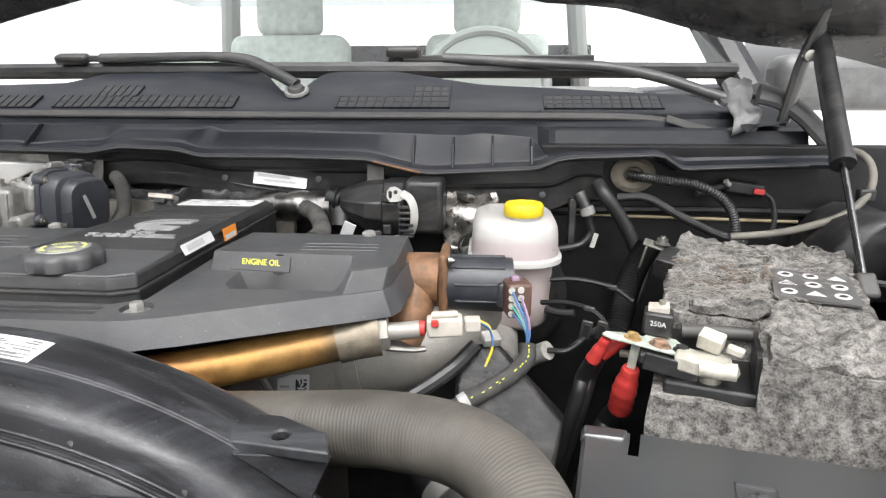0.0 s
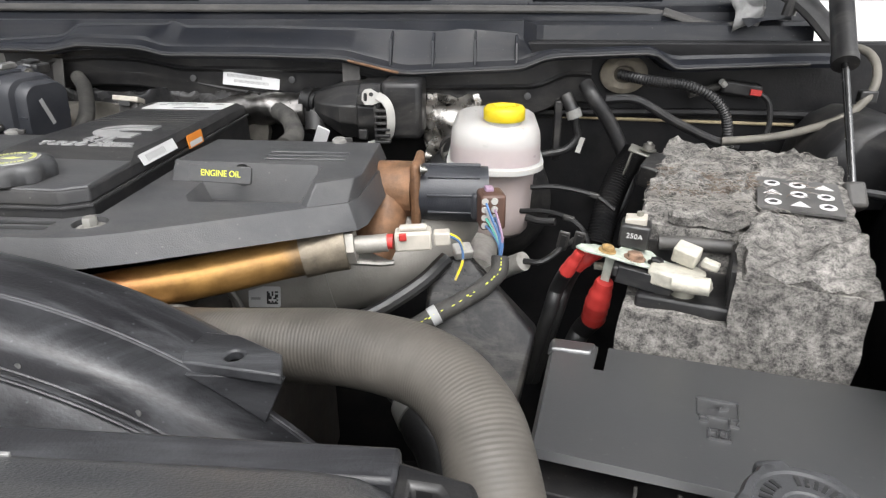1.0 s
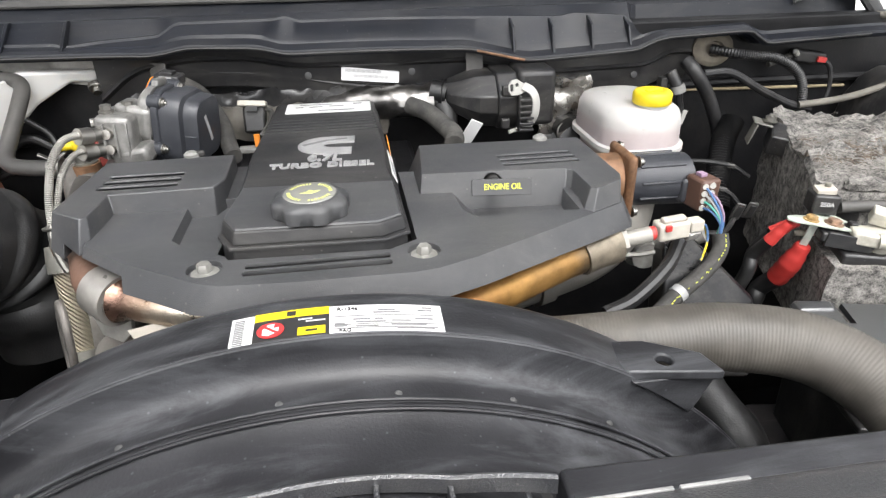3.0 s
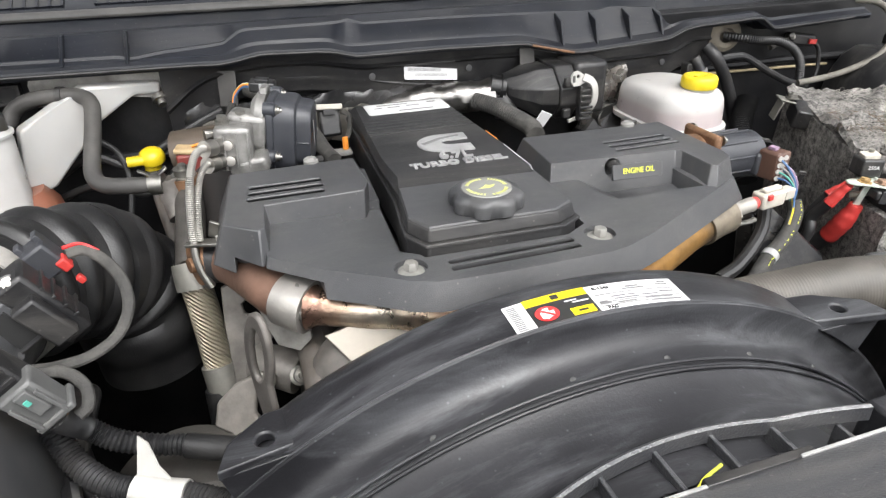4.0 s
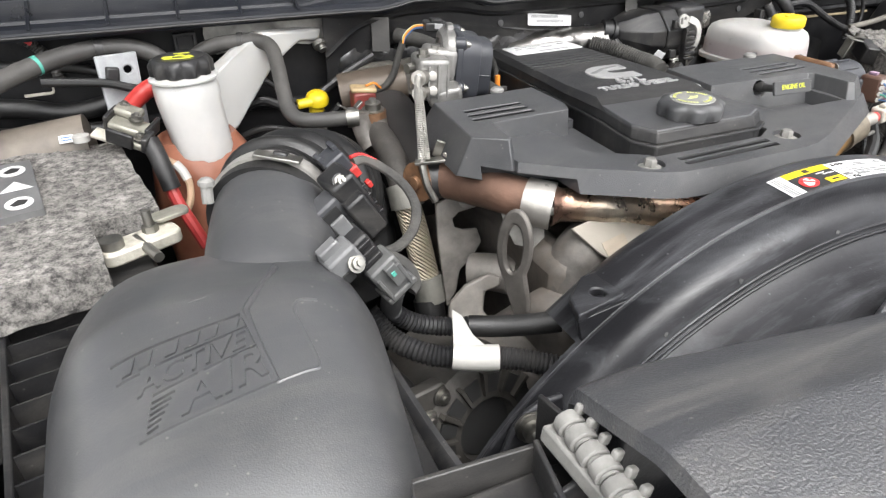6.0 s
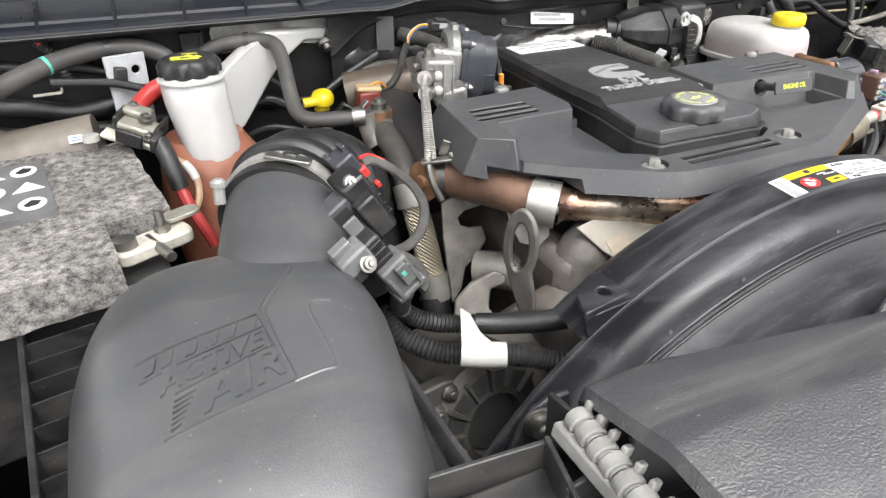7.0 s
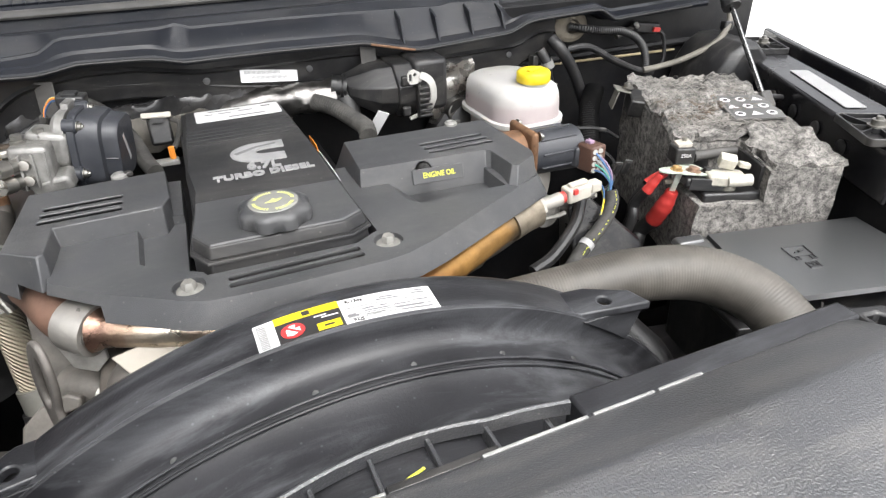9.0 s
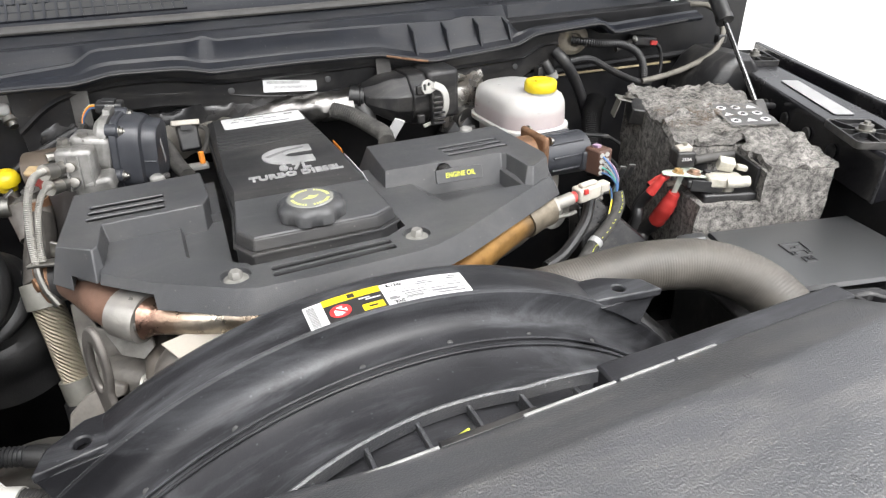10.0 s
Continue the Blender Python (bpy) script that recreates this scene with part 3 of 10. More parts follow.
FLANGE = [(-1.2, 1.565), (-0.55, 1.556), (-0.30, 1.552), (-0.25, 1.550), (-0.20, 1.560), (-0.09, 1.556), (-0.055, 1.545), (0.10, 1.545), (0.25, 1.541), (0.352, 1.517), (0.548, 1.527), (0.59, 1.545), (0.758, 1.552), (0.787, 1.528), (1.0, 1.536)]
CREST_Z = [(-1.2, 1.578), (-0.40, 1.565), (-0.384, 1.560), (-0.345, 1.564), (-0.25, 1.569), (-0.221, 1.587), (-0.068, 1.588), (-0.047, 1.592), (-0.029, 1.584), (0.116, 1.584), (0.25, 1.581), (0.42, 1.575), (0.444, 1.580), (0.54, 1.573), (0.556, 1.560), (1.05, 1.560)]
CREST_Y = [(-1.2, 1.115), (-0.40, 1.115), (-0.345, 1.130), (-0.25, 1.136), (-0.22, 1.140), (0.54, 1.140), (0.556, 1.128), (1.05, 1.128)]
SKIRT = [(-0.78, 1.46), (-0.36, 1.468), (-0.333, 1.490), (-0.302, 1.514), (-0.27, 1.526), (-0.195, 1.535), (-0.118, 1.533), (-0.035, 1.517), (0.25, 1.515), (0.332, 1.495), (0.38, 1.487), (0.58, 1.492), (0.62, 1.514), (0.69, 1.510), (0.75, 1.50)]


def cowl():
    th = thing("cowl_panel", (0, 1.12, 1.5), "blue-black plastic cowl panel with ribs across the bay's rear", "cowl panel")

    def lip(x):
        """The flange's height along the bay: it dips and rises in steps."""
        return (along(FLANGE, x - 0.008) + along(FLANGE, x) + along(FLANGE, x + 0.008)) / 3

    def bow(x):
        return 0.05 * max(0, abs(x) - 0.75) ** 1.5

    def sheet(name, xs, prof, material, label="", angle=28):
        bm = bmesh.new()
        cols = [[bm.verts.new((x, y + bow(x), z)) for y, z in prof(x)] for x in xs]
        for a, b in zip(cols, cols[1:]):
            for j in range(len(a) - 1):
                bm.faces.new((a[j], b[j], b[j + 1], a[j + 1]))
        thicken(bm, 0.003)
        return part(name, bm, material, th, label, angle=angle)
    xs = [-1.2 + 0.0125 * i for i in range(181)]

    def prof(x):
        f, cy, cz = lip(x), along(CREST_Y, x), (along(CREST_Z, x - 0.003) + along(CREST_Z, x + 0.003)) / 2
        step = min(0.012, max(0.006, (cz - f) * 0.4))
        low = [(1.090, f - 0.010), (1.086, f - 0.003), (1.0875, f + 0.0015), (1.090, f + 0.001), (1.104, f + step * 0.7), (1.1075, f + step * 1.15)]
        ridge = [(cy - 0.003, cz - 0.003), (cy - 0.001, cz + 0.0012), (cy + 0.002, cz + 0.0016), (cy + 0.005, cz - 0.001), (1.160, 1.592), (1.168, 1.5935), (1.195, 1.583), (1.235, 1.585), (1.25, 1.602)]
        trench = [(1.114, f - 0.002), (1.122, f - 0.008), (1.135, f - 0.010), (1.165, f - 0.004), (1.196, 1.556), (1.204, 1.582), (1.214, 1.586), (1.235, 1.588), (1.25, 1.602)]
        k = min(1.0, max(0.0, (x - 0.550) / 0.03))
        return low + [(p[0] + (q[0] - p[0]) * k, p[1] + (q[1] - p[1]) * k) for p, q in zip(ridge, trench)]
    trough = sheet("trough", xs, prof, BLUEBLACK, angle=22)
    for x in (0.330, 0.400, 0.470, 0.538):
        f, c = lip(x), along(CREST_Z, x)
        bm = bmesh.new()
        slab(bm, [(1.0945, f + 0.004), (1.110, c - 0.012), (1.138, c - 0.001), (1.142, f), (1.10, f)], x - 0.0022, x + 0.0022, Matrix(((0, 0, 1, 0), (1, 0, 0, 0), (0, 1, 0, 0), (0, 0, 0, 1))))
        part("rib", bm, BLUEBLACK, trough, bevel=0.001)
    for x in (-0.86, -0.76, -0.66, -0.565, -0.475, -0.388):
        f = lip(x)
        bm = bmesh.new()
        slab(bm, [(1.098, f + 0.004), (1.148, 1.594), (1.160, 1.594), (1.16, f), (1.11, f - 0.002)], x - 0.0025, x + 0.0025, Matrix(((0, 0, 1, 0), (1, 0, 0, 0), (0, 1, 0, 0), (0, 0, 0, 1))))
        part("rib", bm, BLUEBLACK, th, bevel=0.001)
    # rubber seals
    part("hood_seal", one_tube([(-1.1, 1.262, 1.607), (-0.6, 1.252, 1.610), (0, 1.248, 1.608), (0.5, 1.25, 1.607), (0.75, 1.252, 1.604), (0.88, 1.262, 1.588), (0.95, 1.268, 1.592), (1.00, 1.285, 1.63)], 0.008, 10, 10, flat=0.7), HOSEGREY, th, "grey rubber hood seal strip")
    part("flange_seal", one_tube([(x, 1.086 + bow(x), lip(x) - 0.004) for x in [-1.1 + 0.03 * i for i in range(71)]], 0.0026, 8, 2), RUBBER, th, "thin black rubber edge seal")
    # black panel under the flange, creased along its upper third; it carries the label
    low = lambda x: (along(SKIRT, x - 0.012) + along(SKIRT, x) + along(SKIRT, x + 0.012)) / 3
    part_xs = [x for x in xs if -0.36 < x < 0.67]
    sheet("upper_skirt", part_xs, lambda x: ((1.096, lip(x) - 0.008), (1.112, lip(x) - 0.010), (1.116, min(low(x), lip(x) - 0.012) + 0.003), (1.112, min(low(x), lip(x) - 0.012)), (1.118, min(low(x), lip(x) - 0.012) - 0.004)), BLACK)
    sheet("lower_skirt", part_xs, lambda x: ((1.118, min(low(x), lip(x) - 0.012) - 0.004), (1.126, min(low(x), lip(x) - 0.012) - 0.045), (1.130, min(low(x), lip(x) - 0.012) - 0.048)), BLACK)
    part("skirt_edge", one_tube([(x, 1.112, min(low(x), lip(x) - 0.012)) for x in [-0.35 + 0.015 * i for i in range(68)]], 0.0014, 6, 2), HOSEGREY, th, "pale worn crease")
    # tape strips, a worn patch and studs
    for x, z in ((-0.255, 1.505), (0.262, 1.508)):
        part("tape", one_box((x, 1.104, z), (0.03, 0.002, 0.055), (-8, 0, -25 if x < 0 else 5)), HOSEGREY, th, "grey adhesive tape strip", bevel=0.0005)
    part("bare_edge", one_tube([(0.262, 1.082, 1.5345), (0.29, 1.082, 1.528), (0.325, 1.082, 1.520), (0.345, 1.082, 1.516)], 0.0022, 6, 3), RUST, th, "scuffed bare brown edge")
    for x in (-0.02, 0.155, 0.42, 0.46, 0.56):
        part("stud", turned([(0.006, 0), (0.006, 0.003), (0.0, 0.004)], (x, 1.118, min(low(x) - 0.018, 1.502)), (0, -1, 0.2), 12), BLACK, th)
    st, m = sticker("barcode_label", (0.084, 1.115, 1.497), 0.098, 0.024, turn3(76, 6, 2), th, "small white barcode label")
    bars("print", m, [(-0.012 + 0.0021 * i, 0.0045, 0.0012, 0.005) for i in range(-14, 15)] + [(0.0 + 0.0021 * i, -0.004, 0.0012, 0.005) for i in range(-14, 15)] + [(0.037, 0.0075, 0.012, 0.002)], GREYINK, st)
    return th


cowl()


COWL_TOP = [(-1.05, 1.652), (-0.60, 1.668), (-0.46, 1.672), (-0.40, 1.692), (-0.05, 1.697), (-0.03, 1.694), (0.035, 1.650), (0.062, 1.650), (0.10, 1.691), (0.13, 1.696), (0.26, 1.696), (0.44, 1.668), (0.86, 1.646), (0.93, 1.618), (1.02, 1.61)]


def wiper_cowl():
    """The grille panel under the windscreen."""
    th = thing("wiper_cowl_grille", (0, 1.3, 1.6), "dark grey plastic wiper cowl with square-holed vents", "cowl grille")
    bm = bmesh.new()
    xs = [-1.05 + 0.0125 * i for i in range(166)]
    cols = []
    for x in xs:
        z = (along(COWL_TOP, x - 0.01) + along(COWL_TOP, x) + along(COWL_TOP, x + 0.01)) / 3
        y = 1.258 + (z - 1.618) / 0.54
        cols.append([bm.verts.new((x, a, b)) for a, b in ((1.256, 1.575), (1.254, 1.612), (1.258, 1.618), ((1.258 + y) / 2, (1.618 + z) / 2), (y - 0.003, z - 0.001), (y, z), (y + 0.004, z - 0.003), (y + 0.006, z - 0.03))])
    for a, b in zip(cols, cols[1:]):
        for j in range(7):
            bm.faces.new((a[j], b[j], b[j + 1], a[j + 1]))
    thicken(bm, 0.003)
    part("panel", bm, BLUEBLACK, th, angle=28)
    # vents: flat plates painted with the holes' shade, crossed by bars, the outline stepping up at one end
    up = Vector((0, math.cos(radians(28.4)), math.sin(radians(28.4))))
    on = lambda x, v, d=0.0: Vector((x, 1.262, 1.6202)) + up * v + Vector((0, -math.sin(radians(28.4)), math.cos(radians(28.4)))) * d
    for x0, x1, lo, hi, tall in ((-0.435, -0.057, 0.002, 0.046, (-0.362, -0.278)), (0.157, 0.382, 0.002, 0.046, (0.308, 0.382)), (0.572, 0.798, 0.000, 0.048, None), (-0.92, -0.484, 0.002, 0.046, (-0.74, -0.65))):
        well = part("vent", one_box(on((x0 + x1) / 2, (lo + hi) / 2, 0.0012), (x1 - x0, hi - lo, 0.003), (28.4, 0, 0)), INKSHADE, th, "square-holed air vent")
        spans = [(x0, x1, lo, hi)] + ([(tall[0], tall[1], hi, 0.088)] if tall else [])
        if tall:
            part("tall_vent", one_box(on((tall[0] + tall[1]) / 2, (hi + 0.088) / 2, 0.0012), (tall[1] - tall[0], 0.088 - hi, 0.003), (28.4, 0, 0)), INKSHADE, th)
        for a, c, v0, v1 in spans:
            bm = bmesh.new()
            nx, ny = round((c - a) / 0.0185), round((v1 - v0) / 0.018)
            for i in range(nx + 1):
                box(bm, on(a + (c - a) * i / nx, (v0 + v1) / 2, 0.0015), (0.0042, v1 - v0 + 0.004, 0.006), (28.4, 0, 0))
            for j in range(ny + 1):
                box(bm, on((a + c) / 2, v0 + (v1 - v0) * j / ny, 0.0012), (c - a + 0.004, 0.0022, 0.004), (28.4, 0, 0))
            part("lattice", bm, BLUEBLACK, well)
    # crumpled end flap
    bm = gridbox(bmesh.new(), (-0.026, -0.048, -0.003), (0.026, 0.052, 0.003), 0.009, Matrix.Translation((0.930, 1.225, 1.625)) @ turn3(62, 0, 14).to_4x4())
    part("end_flap", crumple(bm, 0.020, 19, 3), mat("scuffed_grey_flap", (0.15, 0.15, 0.15), 0.4, 0, 0.4, 40, 0.4, 200, dust=0.2), th, "crumpled grey plastic end flap", angle=70)
    part("end_fold", one_tube([(0.80, 1.240, 1.604), (0.86, 1.228, 1.586), (0.905, 1.215, 1.580), (0.935, 1.205, 1.596), (0.955, 1.205, 1.615)], 0.009, 10, 6, flat=0.4), HOSEGREY, th, "grey rubber lip")
    return th


wiper_cowl()


def wiper(name, pts, pivot, head):
    th = thing(name, pivot, "black windscreen wiper with arm and blade", "wiper", "windscreen wipers")
    part("arm", one_tube(pts, 0.0135, 12, 8, flat=0.7), BLACK, th)
    part("pivot_cap", turned([(0.020, 0), (0.020, 0.010), (0.014, 0.018), (0.0, 0.019)], pivot, (0, -0.5, 0.8), 20), BLACK, th)
    part("pivot_ring", turned([(0.024, 0.004), (0.026, 0.008), (0.024, 0.012), (0.021, 0.012)], pivot, (0, -0.5, 0.8), 24), STEELGREY, th, "worn grey ring")
    part("washer_nozzle", one_box(head, (0.075, 0.03, 0.022), (20, 0, 0)), BLACK, th, bevel=0.008, seg=3)
    a = Vector(pts[-1])
    part("blade", one_box(a + Vector((0.12, 0.01, 0.0)), (0.42, 0.012, 0.014)), BLACK, th, bevel=0.003)
    return th


wiper("windscreen_wiper", [(0.060, 1.325, 1.668), (0.035, 1.335, 1.680), (-0.02, 1.365, 1.705), (-0.07, 1.39, 1.722), (-0.155, 1.41, 1.729), (-0.30, 1.42, 1.728), (-0.42, 1.425, 1.727)], (0.062, 1.322, 1.648), (-0.49, 1.43, 1.726))
wiper("windscreen_wiper", [(0.935, 1.32, 1.640), (0.90, 1.335, 1.652), (0.82, 1.36, 1.680), (0.72, 1.40, 1.703), (0.60, 1.42, 1.712), (0.46, 1.43, 1.720), (0.36, 1.435, 1.725)], (0.935, 1.318, 1.622), (0.27, 1.44, 1.740))


def cab():
    """Windscreen, pillars, roof, and what shows through the glass."""
    th = thing("truck_cab", (0, 2.2, 1.2), "black truck cab with a raked windscreen", "truck cab")
    bm = bmesh.new()
    a = [(-1.02, 1.45, 1.70), (1.02, 1.45, 1.70), (0.80, 2.35, 2.42), (-0.80, 2.35, 2.42)]
    n = 10
    rows = []
    for j in range(2):
        row = []
        for i in range(n + 1):
            t = i / n
            lo, hi = Vector(a[0]).lerp(Vector(a[1]), t), Vector(a[3]).lerp(Vector(a[2]), t)
            p = lo if j == 0 else hi
            row.append(bm.verts.new(p + Vector((0, -0.10 * (1 - (2 * t - 1) ** 2) + 0.06, 0))))
        rows.append(row)
    for i in range(n):
        bm.faces.new((rows[0][i], rows[0][i + 1], rows[1][i + 1], rows[1][i]))
    g = part("windscreen", bm, GLASS, th, "clear greenish windscreen glass")
    g.visible_shadow = False
    part("screen_base", one_tube([(-1.02, 1.52, 1.70), (-0.5, 1.445, 1.70), (0, 1.42, 1.70), (0.5, 1.445, 1.70), (1.02, 1.52, 1.70)], 0.018, 10, 8), BLACK, th)
    for s in (-1, 1):
        part("pillar", one_tube([(s * 1.05, 1.50, 1.64), (s * 0.93, 1.95, 2.08), (s * 0.82, 2.4, 2.46)], 0.045, 10, 6), PAINT, th)
        # rear pillars in lighter dashboard grey, painting in the haze on the glass
        part("rear_pillar", one_tube([(s * 0.98, 3.5, 1.4), (s * 0.85, 3.35, 2.45)], 0.05, 10, 4), DASH, th)
        part("door_skin", one_box((s * 1.08, 2.5, 1.15), (0.10, 2.0, 1.05)), PAINT, th, bevel=0.04, seg=3)
    part("roof", one_box((0, 2.9, 2.47), (1.66, 1.2, 0.05)), PAINT, th, bevel=0.02)
    part("rear_wall", one_box((0, 3.52, 1.4), (2.0, 0.06, 1.0)), PAINT, th, bevel=0.01)
    part("dashboard", one_box((0, 1.85, 1.50), (1.9, 0.55, 0.30), (6, 0, 0)), DASH, th, "grey dashboard top", bevel=0.06, seg=4)
    part("steering_wheel", lathe(bmesh.new(), [(0.20 + 0.018 * math.cos(radians(40 * k)), 0.018 * math.sin(radians(40 * k))) for k in range(10)], Matrix.Translation((0.45, 2.12, 1.68)) @ turn3(60, 0, 0).to_4x4(), 32), DASH, th, "dark steering wheel")
    for s in (-1, 1):
        st = thing("cab_seat", (s * 0.45, 2.75, 1.0), "cloth cab seat with headrest, paled by painted glass haze", "seat", "cab seats")
        part("cushion", one_box((s * 0.45, 2.6, 1.2), (0.55, 0.55, 0.18)), CLOTH, st, bevel=0.05, seg=3)
        part("backrest", one_box((s * 0.45, 2.92, 1.55), (0.55, 0.16, 0.72), (-10, 0, 0)), CLOTH, st, bevel=0.06, seg=4)
        part("headrest", one_box((s * 0.45, 2.98, 2.02), (0.30, 0.12, 0.24), (-6, 0, 0)), CLOTH, st, bevel=0.05, seg=4)


cab()


def hood():
    th = thing("open_hood", (0, 1.35, 1.75), "raised black hood with bare pressed underside", "hood")
    # the pressed inner sheet: it rises forward from the hinges
    bm = bmesh.new()
    nx, ny = 40, 26
    rows = []
    for j in range(ny + 1):
        v = j / ny
        row = []
        for i in range(nx + 1):
            x = -1.26 + 2.52 * i / nx
            drop = 0.19 * (abs(x - 0.10) / 1.1) ** 1.3
            bead = 0.012 * math.sin(x * 9 + 1) * math.sin(v * 9) + 0.02 * (abs(math.sin(v * 3.14 * 4)) ** 4) + 0.02 * noise.noise(Vector((x * 5, v * 14, 0)))
            y = 1.24 - 0.02 * abs(x) - 0.90 * v
            z = 1.875 - drop * math.exp(-(v / 0.25) ** 2) + 1.13 * v - 0.05 * (1 - math.cos(min(1, v * 12) * 3.14)) * math.exp(-v * 6) + bead
            row.append(bm.verts.new((x, y, z)))
        rows.append(row)
    for j in range(ny):
        for i in range(nx):
            bm.faces.new((rows[j][i], rows[j][i + 1], rows[j + 1][i + 1], rows[j + 1][i]))
    thicken(bm, 0.03)
    part("panel", bm, HOOD, th)
    for s in (-1, 1):
        hg = part("hinge_plate", one_tube([(s * 0.950, 1.205, 1.650), (s * 0.985, 1.200, 1.640), (s * 1.020, 1.195, 1.618), (s * 1.055, 1.190, 1.585), (s * 1.085, 1.185, 1.550), (s * 1.100, 1.180, 1.520)], 0.024, 10, 6, flat=0.45), BLACK, th, "black curved hinge plate")
        part("hinge_arm", one_tube([(s * 0.995, 1.195, 1.600), (s * 1.003, 1.190, 1.655), (s * 1.012, 1.180, 1.715), (s * 1.035, 1.150, 1.80), (s * 1.05, 1.13, 1.86)], 0.020, 10, 6, flat=0.5), BLACK, hg, "black hinge arm")
        part("hinge_pin", turned([(0.010, 0), (0.010, 0.012), (0.0, 0.014)], (s * 1.008, 1.165, 1.712), (0, -1, 0), 14), STEEL, hg)
    return th


hood()


def side_mirror(s):
    th = thing("side_mirror", (s * 1.35, 2.0, 1.5), "black door mirror with a grey glass on its arm", "mirror", "door mirrors")
    part("housing", one_box((s * 1.50, 2.0, 1.68), (0.40, 0.14, 0.16)), mat("mirror_shell", (0.10, 0.10, 0.10), 0.4), th, bevel=0.04, seg=4)
    part("arm", one_box((s * 1.25, 2.02, 1.64), (0.20, 0.06, 0.05)), PAINT, th, bevel=0.01)


side_mirror(1)
side_mirror(-1)


def gas_strut(s):
    th = thing("gas_strut", (s * 0.960, 0.825, 1.395), "black gas strut with a dull steel rod holding the hood", "gas strut", "hood struts")
    a, d = Vector((s * 0.960, 0.8273, 1.4074)), Vector((s * 0.15, 0.72, 0.68)).normalized()
    b = a + d * 0.215
    part("rod", one_tube([a, a.lerp(b, 0.5), b], 0.0050, 12, 2), mat("strut_rod", (0.16, 0.16, 0.16), 0.25, 1.0, 0.1, 30, 0.0), th, "dull steel rod")
    part("cylinder", one_tube([b - d * 0.004, b + d * 0.2, b + d * 0.42], 0.0165, 20, 2), BLACK, th)
    part("collar", one_tube([b - d * 0.010, b, b + d * 0.004], 0.0180, 20, 2), BLACK, th)
    part("end_socket", one_box(a - d * 0.008, (0.026, 0.024, 0.036), (-40, 0, 0)), HOSEGREY, th, "grey plastic end socket", bevel=0.005)
    part("ball_stud", one_tube([a, a + Vector((s * 0.03, 0, -0.004)), a + Vector((s * 0.05, 0, -0.008))], 0.006, 10, 2), BLACK, th)


gas_strut(1)
gas_strut(-1)


# ---- engine and its cover ----
def engine():
    th = thing("engine_block", (0.0, 0.85, 0.65), "dirty grey cast diesel engine block under its cover", "engine")
    part("block", one_box((0.0, 0.86, 1.0), (0.36, 0.60, 0.62)), BLOCK, th, bevel=0.02)
    # near-black head paints the shade in the deep gap round the filler
    part("cylinder_head", one_box((0.0, 0.92, 1.33), (0.30, 0.42, 0.09)), DARK, th, bevel=0.01)
    part("front_gear_case", one_box((-0.05, 0.57, 1.12), (0.42, 0.10, 0.34)), BLOCK, th, bevel=0.03, seg=3)
    part("side_plate", one_box((-0.20, 0.80, 1.18), (0.05, 0.45, 0.30)), BLOCK, th, bevel=0.02)
    for k in range(5):
        part("injector_line", one_tube([(0.17, 0.66 + 0.07 * k, 1.36), (0.21, 0.66 + 0.07 * k, 1.30), (0.20, 0.68 + 0.06 * k, 1.18)], 0.005, 8, 6), STEEL, th)


engine()


